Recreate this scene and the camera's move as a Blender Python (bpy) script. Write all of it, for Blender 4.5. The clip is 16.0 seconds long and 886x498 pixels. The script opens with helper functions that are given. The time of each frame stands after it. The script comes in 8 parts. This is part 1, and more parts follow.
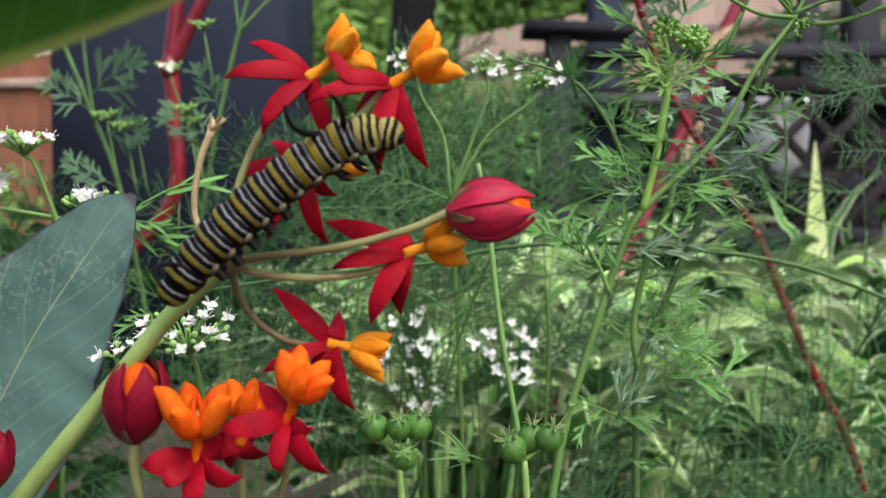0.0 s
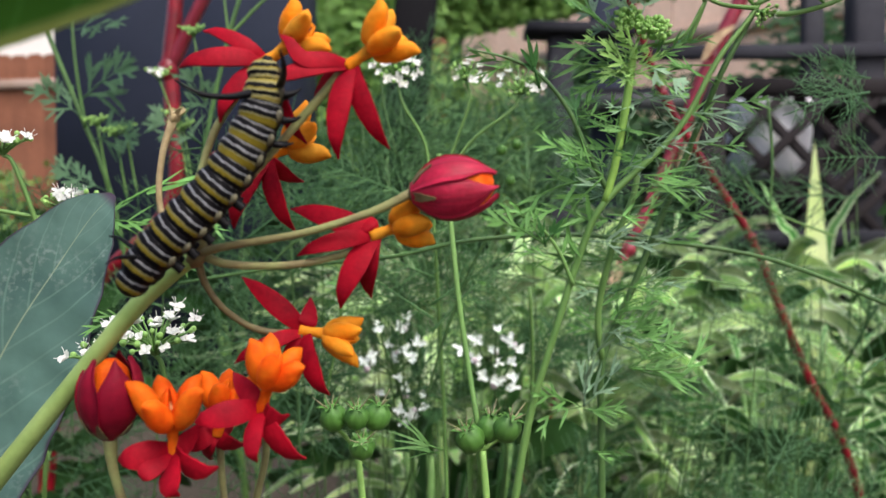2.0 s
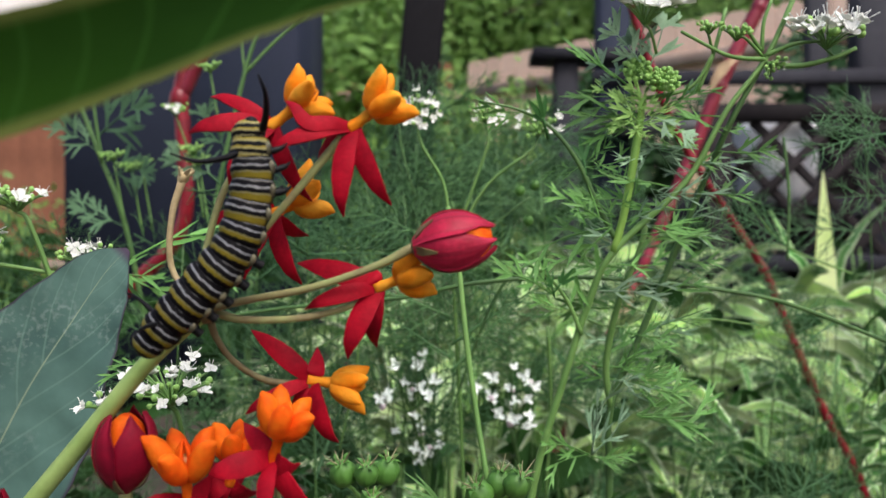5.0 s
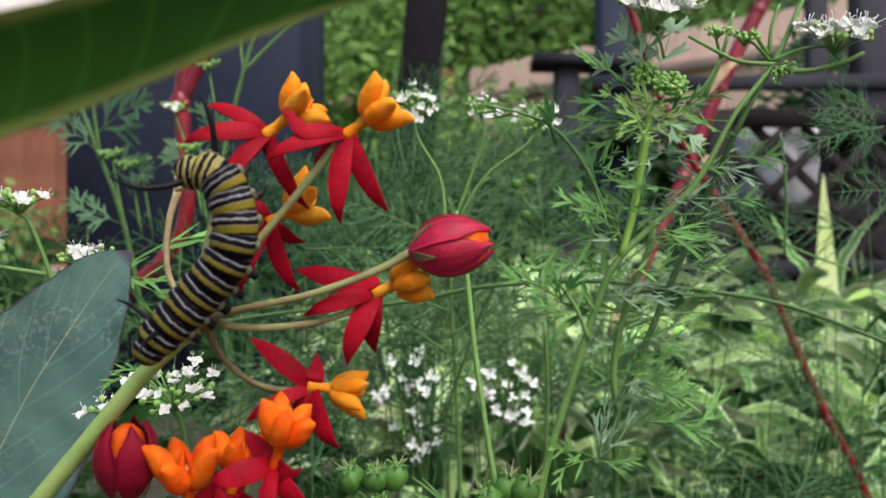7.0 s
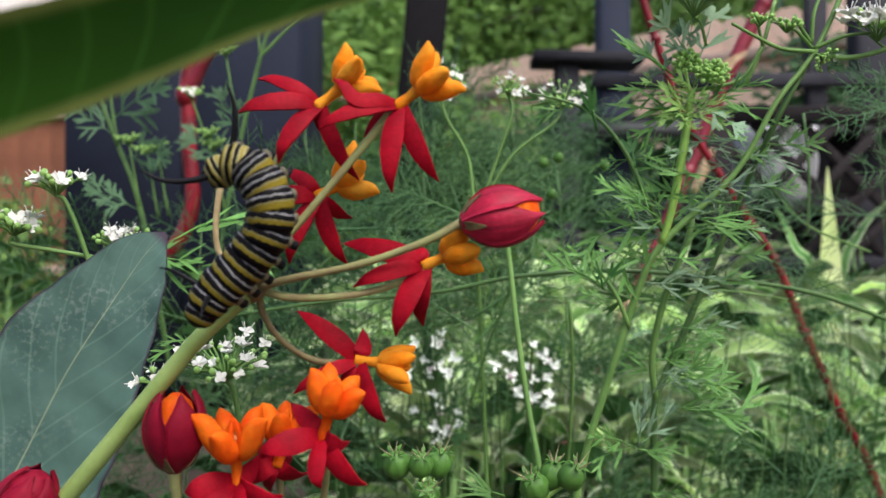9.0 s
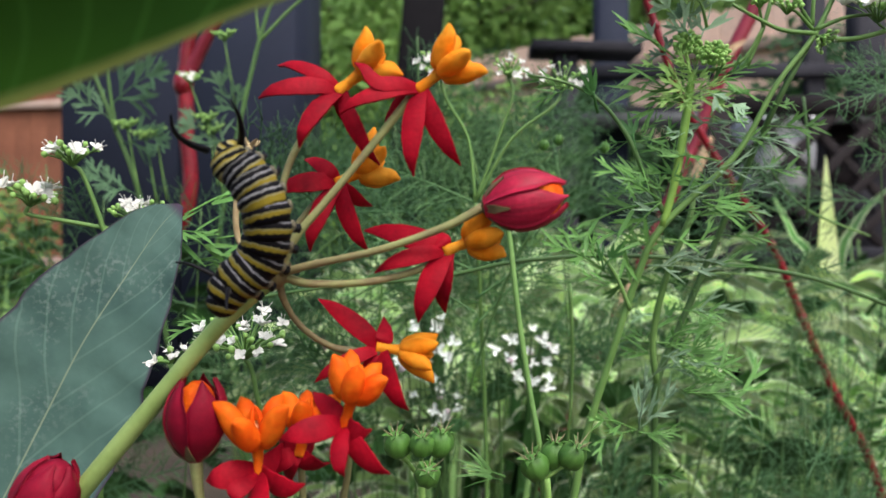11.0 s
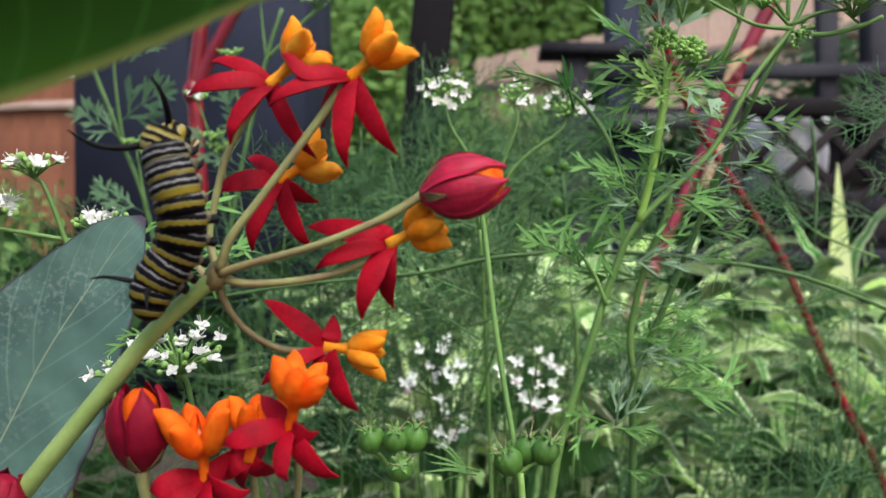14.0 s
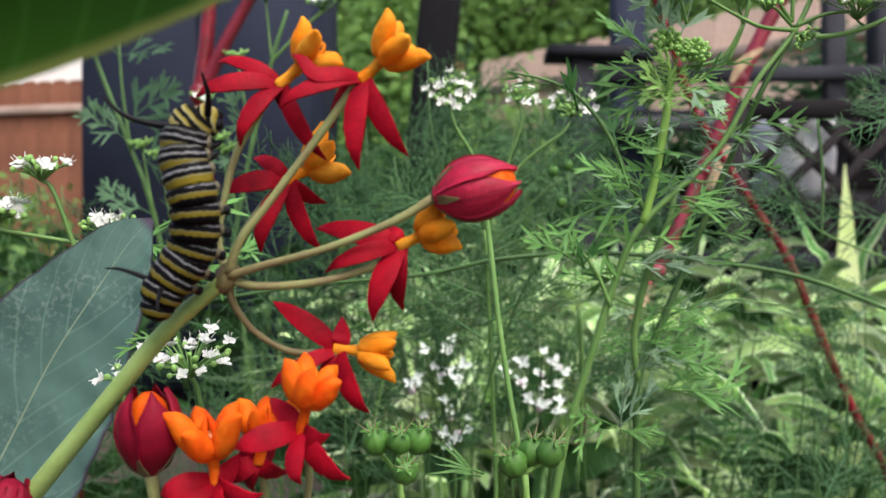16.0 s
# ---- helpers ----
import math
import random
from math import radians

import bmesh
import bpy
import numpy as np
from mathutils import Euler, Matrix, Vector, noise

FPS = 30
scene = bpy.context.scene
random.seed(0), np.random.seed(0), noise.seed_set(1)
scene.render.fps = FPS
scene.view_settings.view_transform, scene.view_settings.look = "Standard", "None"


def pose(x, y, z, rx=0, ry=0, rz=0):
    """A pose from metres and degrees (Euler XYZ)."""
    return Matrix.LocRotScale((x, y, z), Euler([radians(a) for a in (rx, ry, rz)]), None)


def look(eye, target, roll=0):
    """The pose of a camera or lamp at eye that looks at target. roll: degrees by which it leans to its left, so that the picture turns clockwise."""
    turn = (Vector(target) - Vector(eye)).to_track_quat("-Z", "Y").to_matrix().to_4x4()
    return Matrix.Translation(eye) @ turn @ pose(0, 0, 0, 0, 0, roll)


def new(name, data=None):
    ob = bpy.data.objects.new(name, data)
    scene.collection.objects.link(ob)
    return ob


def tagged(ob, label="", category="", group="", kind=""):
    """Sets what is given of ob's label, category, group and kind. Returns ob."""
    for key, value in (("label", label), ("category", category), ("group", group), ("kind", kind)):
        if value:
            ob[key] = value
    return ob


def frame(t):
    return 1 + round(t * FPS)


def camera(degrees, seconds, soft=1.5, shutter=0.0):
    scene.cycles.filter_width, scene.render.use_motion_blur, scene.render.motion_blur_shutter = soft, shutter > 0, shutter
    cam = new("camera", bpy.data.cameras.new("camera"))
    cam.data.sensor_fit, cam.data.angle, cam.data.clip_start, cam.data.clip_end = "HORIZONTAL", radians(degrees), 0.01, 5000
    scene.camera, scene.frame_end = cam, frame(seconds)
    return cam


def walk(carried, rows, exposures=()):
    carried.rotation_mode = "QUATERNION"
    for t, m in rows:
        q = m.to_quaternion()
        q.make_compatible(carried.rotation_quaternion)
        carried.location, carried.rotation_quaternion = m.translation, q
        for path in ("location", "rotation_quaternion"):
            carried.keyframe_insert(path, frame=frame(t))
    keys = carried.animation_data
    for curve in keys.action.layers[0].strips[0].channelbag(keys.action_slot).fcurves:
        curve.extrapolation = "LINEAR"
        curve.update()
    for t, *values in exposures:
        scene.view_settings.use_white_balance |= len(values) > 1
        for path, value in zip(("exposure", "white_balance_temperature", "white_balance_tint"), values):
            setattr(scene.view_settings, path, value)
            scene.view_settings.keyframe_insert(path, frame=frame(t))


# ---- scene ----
cam = camera(62.0, 16.0, soft=1.35)
cam.data.dof.use_dof = True
cam.data.dof.focus_distance = 0.133
cam.data.dof.aperture_fstop = 27.0
PATH = [
    (0, pose(0.00548, 0, 0.44680, 88.008, 0, -1.379)),
    (0.5, pose(0.00805, 0, 0.44735, 88.291, 0, -1.134)),
    (1, pose(0.00805, 0, 0.44891, 88.310, 0, -0.993)),
    (1.5, pose(0.00865, 0, 0.44728, 88.041, 0, -1.041)),
    (2, pose(0.01226, 0, 0.44899, 87.992, 0, -0.978)),
    (2.5, pose(0.00865, 0, 0.45066, 88.284, 0, -1.008)),
    (3, pose(0.00688, 0, 0.45404, 88.995, 0, -1.003)),
    (3.5, pose(0.00509, 0, 0.45700, 89.452, 0, -0.773)),
    (4, pose(0.00599, 0, 0.45644, 89.526, 0, -0.696)),
    (6.5, pose(0.00947, 0, 0.45093, 90.191, 0, -0.538)),
    (7, pose(0.00961, 0, 0.45039, 90.261, 0, -0.512)),
    (7.5, pose(0.00437, 0, 0.45119, 90.241, 0, -0.640)),
    (8, pose(0.00195, 0, 0.44864, 90.290, 0, -0.667)),
    (10.5, pose(-0.00060, 0, 0.44181, 89.860, 0, -1.070)),
    (11, pose(-0.00032, 0, 0.44130, 89.629, 0, -1.007)),
    (11.5, pose(-0.00173, 0, 0.44517, 89.677, 0, -0.930)),
    (12, pose(0.00268, 0, 0.44626, 89.945, 0, -0.612)),
    (12.5, pose(0.00229, 0, 0.44812, 89.894, 0, -0.327)),
    (13, pose(0.00359, 0, 0.44874, 89.637, 0, -0.193)),
    (13.5, pose(0.00396, 0, 0.44862, 89.231, 0, -0.175)),
    (14, pose(0.00149, 0, 0.44949, 89.517, 0, -0.180)),
    (14.5, pose(0.00000, 0, 0.45000, 90.000, 0, 0.000)),
    (15, pose(-0.00111, 0, 0.44735, 90.025, 0, 0.205)),
    (15.5, pose(0.00143, 0, 0.44878, 90.032, 0, 0.322)),
    (16, pose(0.00191, 0, 0.44857, 89.753, 0, 0.293)),
]
walk(cam, PATH, ((0.0, 0.56, 6200, 10), (2.4, 0.56, 6200, 10), (3.5, 0.44, 6200, 10), (8.0, 0.44, 6200, 10), (10.5, 0.49, 6200, 10), (13.0, 0.51, 6200, 10), (16.0, 0.58, 6200, 10)))

# ---- light: a bright overcast sky, sun behind thin cloud ----
world = bpy.data.worlds.new("overcast_sky")
scene.world = world
world.use_nodes = True
wn = world.node_tree
sky = wn.nodes.new("ShaderNodeTexSky")
sky.sky_type = "NISHITA"
sky.sun_disc = False
sky.sun_elevation, sky.sun_rotation = radians(52), radians(150)
sky.air_density, sky.dust_density, sky.ozone_density = 1.0, 6.0, 1.0
wn.nodes["Background"].inputs["Strength"].default_value = 0.15
wn.links.new(sky.outputs[0], wn.nodes["Background"].inputs["Color"])
sun = new("sun", bpy.data.lights.new("sun", "SUN"))
sun.data.energy, sun.data.angle, sun.data.color = 1.5, radians(30), (1.0, 0.97, 0.95)
sun.matrix_world = look((0.6, -1.2, 2.4), (0, 0, 0))
scene.view_settings.exposure = 0.48

# ---- materials ----
def surface(name, base, second=None, rough=0.5, grain=300.0, patch=40.0, vary=0.25, bump=0.2, depth=0.0002,
            through_light=0.0, glow_tint=None, spec=0.4, each=0.12):
    """Two-scale mottled surface; through_light: share of light that passes a thin leaf."""
    m = bpy.data.materials.new(name)
    m.use_nodes = True
    nt = m.node_tree
    N, L = nt.nodes, nt.links
    b = N["Principled BSDF"]
    out = N["Material Output"]
    tc = N.new("ShaderNodeTexCoord")
    info = N.new("ShaderNodeObjectInfo")
    fine = N.new("ShaderNodeTexNoise")
    fine.inputs["Scale"].default_value, fine.inputs["Detail"].default_value = grain, 4
    wide = N.new("ShaderNodeTexNoise")
    wide.inputs["Scale"].default_value, wide.inputs["Detail"].default_value = patch, 3
    L.new(tc.outputs["Object"], fine.inputs["Vector"])
    L.new(tc.outputs["Object"], wide.inputs["Vector"])
    mixc = N.new("ShaderNodeMix")
    mixc.data_type = "RGBA"
    mixc.inputs[6].default_value = (*base, 1)
    mixc.inputs[7].default_value = (*(second or tuple(c * 0.6 for c in base)), 1)
    ramp = N.new("ShaderNodeMapRange")
    ramp.inputs[1].default_value, ramp.inputs[2].default_value = 0.35, 0.68
    L.new(wide.outputs[0], ramp.inputs[0])
    L.new(ramp.outputs[0], mixc.inputs[0])
    hsv = N.new("ShaderNodeHueSaturation")
    val = N.new("ShaderNodeMath")
    val.operation = "MULTIPLY_ADD"
    val.inputs[1].default_value, val.inputs[2].default_value = vary * 2, 1 - vary
    L.new(fine.outputs[0], val.inputs[0])
    rnd = N.new("ShaderNodeMath")
    rnd.operation = "MULTIPLY_ADD"
    rnd.inputs[1].default_value, rnd.inputs[2].default_value = 2 * each, 1 - each
    L.new(info.outputs["Random"], rnd.inputs[0])
    mul = N.new("ShaderNodeMath")
    mul.operation = "MULTIPLY"
    L.new(val.outputs[0], mul.inputs[0])
    L.new(rnd.outputs[0], mul.inputs[1])
    L.new(mul.outputs[0], hsv.inputs["Value"])
    L.new(mixc.outputs[2], hsv.inputs["Color"])
    L.new(hsv.outputs[0], b.inputs["Base Color"])
    b.inputs["Roughness"].default_value = rough
    b.inputs["Specular IOR Level"].default_value = spec
    bp = N.new("ShaderNodeBump")
    bp.inputs["Strength"].default_value, bp.inputs["Distance"].default_value = bump, depth
    L.new(fine.outputs[0], bp.inputs["Height"])
    L.new(bp.outputs[0], b.inputs["Normal"])
    if through_light:
        tr = N.new("ShaderNodeBsdfTranslucent")
        mx = N.new("ShaderNodeMixShader")
        mx.inputs[0].default_value = through_light
        if glow_tint:
            tint = N.new("ShaderNodeMix")
            tint.data_type, tint.blend_type = "RGBA", "MULTIPLY"
            tint.inputs[0].default_value = 1
            tint.inputs[7].default_value = (*glow_tint, 1)
            L.new(hsv.outputs[0], tint.inputs[6])
            L.new(tint.outputs[2], tr.inputs["Color"])
        else:
            L.new(hsv.outputs[0], tr.inputs["Color"])
        L.new(b.outputs[0], mx.inputs[1])
        L.new(tr.outputs[0], mx.inputs[2])
        L.new(mx.outputs[0], out.inputs["Surface"])
    return m


def node_of(m, kind, index=0):
    return [n for n in m.node_tree.nodes if n.bl_idname == kind][index]


def over_uv(m, make_mask, colour):
    """Lay a second colour over a surface where a mask, built on the mesh's own UV, is one."""
    N, L = m.node_tree.nodes, m.node_tree.links
    hsv = node_of(m, "ShaderNodeHueSaturation")
    source = hsv.inputs["Color"].links[0].from_socket
    uv = N.new("ShaderNodeUVMap")
    sep = N.new("ShaderNodeSeparateXYZ")
    L.new(uv.outputs[0], sep.inputs[0])
    mask = make_mask(N, L, sep)
    mx = N.new("ShaderNodeMix")
    mx.data_type = "RGBA"
    mx.inputs[7].default_value = (*colour, 1)
    L.new(mask, mx.inputs[0])
    L.new(source, mx.inputs[6])
    L.new(mx.outputs[2], hsv.inputs["Color"])
    return m


def calc(N, L, op, a, b=None, clamp=False):
    n = N.new("ShaderNodeMath")
    n.operation, n.use_clamp = op, clamp
    for i, v in enumerate((a, b)):
        if v is None:
            continue
        if isinstance(v, (int, float)):
            n.inputs[i].default_value = v
        else:
            L.new(v, n.inputs[i])
    return n.outputs[0]


def band(N, L, value, centre, half, soft):
    """1 within half of centre, falling to 0 over soft."""
    d = calc(N, L, "ABSOLUTE", calc(N, L, "SUBTRACT", value, centre))
    return calc(N, L, "DIVIDE", calc(N, L, "SUBTRACT", half + soft, d), soft, True)


def midrib(half=0.018, soft=0.012):
    return lambda N, L, s: band(N, L, s.outputs[0], 0.5, half, soft)


def margin(width=0.04, soft=0.03):
    return lambda N, L, s: calc(N, L, "SUBTRACT", 1.0, band(N, L, s.outputs[0], 0.5, 0.5 - width - soft, soft), True)


def cross_veins(count=6, slant=0.12, thin=0.02):
    def make(N, L, s):
        bow = calc(N, L, "MULTIPLY", calc(N, L, "MULTIPLY", s.outputs[0], s.outputs[0]), slant)
        saw = calc(N, L, "FRACT", calc(N, L, "MULTIPLY", calc(N, L, "ADD", s.outputs[1], bow), count))
        return calc(N, L, "MULTIPLY", band(N, L, saw, 0.5, thin, thin), 0.6)
    return make


def side_veins(count=9, slant=0.5, thin=0.05):
    def make(N, L, s):
        away = calc(N, L, "ABSOLUTE", calc(N, L, "SUBTRACT", s.outputs[0], 0.5))
        run = calc(N, L, "SUBTRACT", s.outputs[1], calc(N, L, "MULTIPLY", away, slant))
        saw = calc(N, L, "FRACT", calc(N, L, "MULTIPLY", run, count))
        return calc(N, L, "MULTIPLY", band(N, L, saw, 0.5, thin, thin), 0.55)
    return make


def tip_end(start=0.93, soft=0.06):
    return lambda N, L, s: calc(N, L, "DIVIDE", calc(N, L, "SUBTRACT", s.outputs[1], start), soft, True)


def stripes_along(count=5, share=0.28):
    def make(N, L, s):
        saw = calc(N, L, "FRACT", calc(N, L, "MULTIPLY", s.outputs[0], count))
        return band(N, L, saw, 0.5, share, 0.12)
    return make


M_STEM = surface("milkweed_stem", (0.33, 0.46, 0.14), (0.25, 0.37, 0.10), 0.5, 900, 200, 0.15, 0.15)
M_PEDICEL = surface("pedicel_skin", (0.26, 0.285, 0.105), (0.20, 0.16, 0.075), 0.6, 1500, 220, 0.2, 0.2)
M_HUB = surface("umbel_hub", (0.10, 0.065, 0.03), (0.17, 0.15, 0.06), 0.6, 1500, 300, 0.25, 0.4)
M_DRY = surface("dried_pedicel", (0.50, 0.40, 0.22), (0.34, 0.25, 0.12), 0.7, 1500, 400, 0.25, 0.4)
M_RED = surface("corolla_red", (0.42, 0.004, 0.018), (0.25, 0.002, 0.012), 0.6, 1800, 240, 0.30, 0.5, 0.0001, 0.25, spec=0.12)
M_BUD = surface("bud_crimson", (0.42, 0.014, 0.050), (0.24, 0.005, 0.022), 0.5, 1600, 260, 0.3, 0.4, spec=0.2)
over_uv(M_BUD, midrib(0.03, 0.05), (0.22, 0.009, 0.026))
over_uv(M_BUD, stripes_along(4, 0.06), (0.30, 0.013, 0.036))
M_BUDLOW = surface("bud_dark_crimson", (0.22, 0.004, 0.020), (0.15, 0.002, 0.014), 0.55, 1600, 260, 0.2, 0.3, spec=0.15)
M_ORANGE = surface("hood_orange", (0.88, 0.27, 0.008), (0.84, 0.38, 0.030), 0.55, 700, 260, 0.25, 0.7, 0.0004, 0.2, spec=0.1)
M_DEEP = surface("hood_deep_orange", (0.80, 0.085, 0.003), (0.84, 0.20, 0.010), 0.55, 700, 260, 0.25, 0.7, 0.0004, 0.2, spec=0.1)
M_DULL = surface("hood_brown_orange", (0.36, 0.10, 0.012), (0.50, 0.17, 0.015), 0.5, 1500, 260, 0.2, 0.2)
M_MIDRIB = surface("leaf_midrib", (0.20, 0.28, 0.18), (0.14, 0.21, 0.14), 0.5, 900, 200, 0.15, 0.15)
M_LEAF = surface("milkweed_leaf_top", (0.082, 0.160, 0.130), (0.046, 0.100, 0.084), 0.55, 260, 60, 0.22, 0.3, 0.0003, 0.12)
over_uv(M_LEAF, side_veins(10, 0.55, 0.03), (0.115, 0.205, 0.16))
over_uv(M_LEAF, midrib(0.003, 0.005), (0.20, 0.26, 0.17))


def specks(N, L, s):
    """Dusty scurf in loose patches."""
    tc = N.new("ShaderNodeTexCoord")
    small, wide = N.new("ShaderNodeTexNoise"), N.new("ShaderNodeTexNoise")
    small.inputs["Scale"].default_value, wide.inputs["Scale"].default_value = 900, 55
    for n in (small, wide):
        L.new(tc.outputs["Object"], n.inputs["Vector"])
    spot = calc(N, L, "MULTIPLY", calc(N, L, "SUBTRACT", small.outputs[0], 0.50), 4.0, True)
    area = calc(N, L, "MULTIPLY", calc(N, L, "SUBTRACT", wide.outputs[0], 0.47), 6.0, True)
    return calc(N, L, "MULTIPLY", calc(N, L, "MULTIPLY", spot, area), 0.34)


over_uv(M_LEAF, specks, (0.34, 0.40, 0.36))
over_uv(M_LEAF, margin(0.006, 0.02), (0.045, 0.035, 0.055))
over_uv(M_LEAF, tip_end(0.93, 0.05), (0.06, 0.04, 0.07))
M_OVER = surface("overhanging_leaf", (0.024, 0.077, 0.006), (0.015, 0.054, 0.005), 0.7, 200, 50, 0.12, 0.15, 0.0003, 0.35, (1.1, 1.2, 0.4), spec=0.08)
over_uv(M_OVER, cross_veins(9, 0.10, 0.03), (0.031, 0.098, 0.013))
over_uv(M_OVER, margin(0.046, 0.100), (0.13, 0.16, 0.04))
M_CSTEM = surface("coriander_stem", (0.155, 0.290, 0.075), (0.105, 0.215, 0.050), 0.5, 700, 120, 0.15, 0.15)
M_SHOOT = surface("young_shoot", (0.24, 0.42, 0.075), (0.17, 0.32, 0.055), 0.45, 700, 120, 0.15, 0.15)
M_DARKSTEM = surface("dark_green_stem", (0.085, 0.175, 0.046), (0.055, 0.120, 0.034), 0.5, 700, 120, 0.15, 0.15)
M_BLUELEAF = surface("glaucous_coriander_leaf", (0.32, 0.48, 0.31), (0.21, 0.36, 0.20), 0.5, 500, 80, 0.2, 0.2, 0.0002, 0.3, spec=0.3, each=0.25)
M_CLEAF = surface("coriander_leaf", (0.185, 0.395, 0.100), (0.110, 0.275, 0.066), 0.48, 500, 80, 0.2, 0.2, 0.0002, 0.3, spec=0.3, each=0.3)
M_FORK = surface("dark_coriander_leaf", (0.060, 0.190, 0.040), (0.036, 0.130, 0.030), 0.45, 500, 80, 0.2, 0.2, 0.0002, 0.25)
M_YOUNG = surface("young_umbel_green", (0.37, 0.62, 0.17), (0.27, 0.49, 0.12), 0.5, 900, 200, 0.2, 0.3, 0.0002, 0.2)
M_STYLE = surface("withered_style", (0.32, 0.30, 0.16), (0.24, 0.20, 0.12), 0.7, 900, 300, 0.2, 0.2)
M_SEED = surface("green_fruit", (0.095, 0.230, 0.036), (0.045, 0.125, 0.022), 0.42, 900, 250, 0.18, 0.3)
M_DILL = surface("dill_thread", (0.094, 0.215, 0.080), (0.050, 0.135, 0.054), 0.55, 300, 40, 0.2, 0.1, 0.0002, 0.3)
M_DILLPALE = surface("dill_thread_pale", (0.145, 0.295, 0.105), (0.10, 0.225, 0.085), 0.55, 300, 40, 0.2, 0.1, 0.0002, 0.3)
M_WHITE = surface("white_petal", (0.88, 0.88, 0.83), (0.82, 0.83, 0.78), 0.5, 900, 200, 0.05, 0.2, 0.0001, 0.3)
M_BLOOM = surface("white_bed_petal", (0.90, 0.95, 0.89), (0.86, 0.91, 0.85), 0.55, 900, 200, 0.04, 0.15, 0.0001, 0.12)
M_PINK = surface("pinkish_bud", (0.75, 0.66, 0.68), (0.60, 0.45, 0.50), 0.5, 900, 300, 0.15, 0.2)
M_REDSTEM = surface("red_stalk", (0.23, 0.006, 0.015), (0.10, 0.004, 0.009), 0.30, 260, 80, 0.25, 0.25, 0.0004)
M_PINKSTEM = surface("pink_red_stalk", (0.25, 0.026, 0.046), (0.15, 0.012, 0.023), 0.32, 260, 40, 0.25, 0.25, 0.0004)
M_SHEATH = surface("dry_sheath", (0.46, 0.33, 0.20), (0.30, 0.20, 0.12), 0.8, 400, 90, 0.25, 0.4)
M_VARIEG = surface("variegated_blade", (0.11, 0.30, 0.065), (0.050, 0.165, 0.040), 0.45, 120, 18, 0.2, 0.15, 0.0004, 0.4, each=0.45)
over_uv(M_VARIEG, margin(0.10, 0.10), (0.62, 0.80, 0.46))
M_PALE = surface("pale_blade", (0.78, 0.91, 0.50), (0.165, 0.365, 0.105), 0.42, 120, 26, 0.15, 0.15, 0.0004, 0.45, each=0.55)
over_uv(M_PALE, margin(0.04, 0.08), (0.86, 0.93, 0.72))
M_BLADE = surface("cream_green_blade", (0.80, 0.86, 0.50), (0.62, 0.76, 0.30), 0.45, 120, 18, 0.12, 0.15, 0.0004, 0.35, each=0.05)
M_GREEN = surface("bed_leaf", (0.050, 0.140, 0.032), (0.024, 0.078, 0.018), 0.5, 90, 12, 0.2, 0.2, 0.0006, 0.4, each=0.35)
M_SHRUB = surface("shrub_leaf", (0.190, 0.340, 0.068), (0.095, 0.205, 0.040), 0.55, 60, 5, 0.25, 0.2, 0.001, 0.3)
# coriander leaf again, darker: the back plant's shade is put into the colour
M_BACKLEAF = surface("shaded_coriander_leaf", (0.105, 0.215, 0.105), (0.070, 0.155, 0.072), 0.55, 500, 80, 0.2, 0.2, 0.0002, 0.3)
M_SOIL = surface("garden_soil", (0.060, 0.046, 0.032), (0.035, 0.028, 0.020), 0.95, 60, 6, 0.35, 0.9, 0.01)
M_FENCE = surface("red_brown_fence_board", (0.27, 0.108, 0.058), (0.18, 0.068, 0.036), 0.8, 40, 3, 0.25, 0.5, 0.002)
M_RAIL = surface("weathered_rail", (0.42, 0.32, 0.27), (0.32, 0.23, 0.18), 0.8, 40, 4, 0.2, 0.4, 0.002)
M_FENCE2 = surface("weathered_tan_board", (0.74, 0.54, 0.43), (0.64, 0.44, 0.34), 0.8, 40, 3, 0.25, 0.5, 0.002)
M_SLATE = surface("slate_blue_paint", (0.021, 0.026, 0.046), (0.017, 0.022, 0.038), 0.75, 90, 6, 0.12, 0.2, 0.001, spec=0.15)
M_BLACK = surface("black_stained_wood", (0.007, 0.0065, 0.0075), (0.005, 0.005, 0.006), 0.85, 60, 8, 0.3, 0.3, 0.001, spec=0.06)
M_GREYWOOD = surface("dark_grey_slat", (0.032, 0.032, 0.039), (0.020, 0.020, 0.026), 0.8, 60, 8, 0.25, 0.3, 0.001, spec=0.15)
# bench grey made lighter: light on the seat slats is in the colour
M_SEAT = surface("lit_grey_slat", (0.085, 0.090, 0.088), (0.055, 0.058, 0.058), 0.75, 60, 8, 0.25, 0.4, 0.001, spec=0.25)
# lattice wood, and the boards that stand in for shade under the bench
M_BROWN = surface("dark_brown_wood_and_shade", (0.020, 0.016, 0.017), (0.012, 0.010, 0.011), 0.8, 60, 8, 0.3, 0.3, 0.001, spec=0.15)
M_WALL = surface("pale_render_wall", (0.88, 0.84, 0.79), (0.84, 0.78, 0.73), 0.9, 20, 1, 0.08, 0.3, 0.003)
M_GLAZE = surface("white_glaze", (0.88, 0.88, 0.92), (0.82, 0.82, 0.88), 0.3, 30, 6, 0.06, 0.1)
M_FILAMENT = surface("filament_black", (0.007, 0.007, 0.008), (0.004, 0.004, 0.005), 0.5, 2000, 400, 0.3, 0.3, spec=0.15)
M_FLANK = surface("flank_cream", (0.16, 0.145, 0.08), (0.05, 0.045, 0.03), 0.5, 2600, 900, 0.3, 0.4, 0.0001)
M_BARK = surface("tree_bark", (0.10, 0.075, 0.055), (0.06, 0.045, 0.035), 0.9, 20, 3, 0.3, 0.7, 0.01)


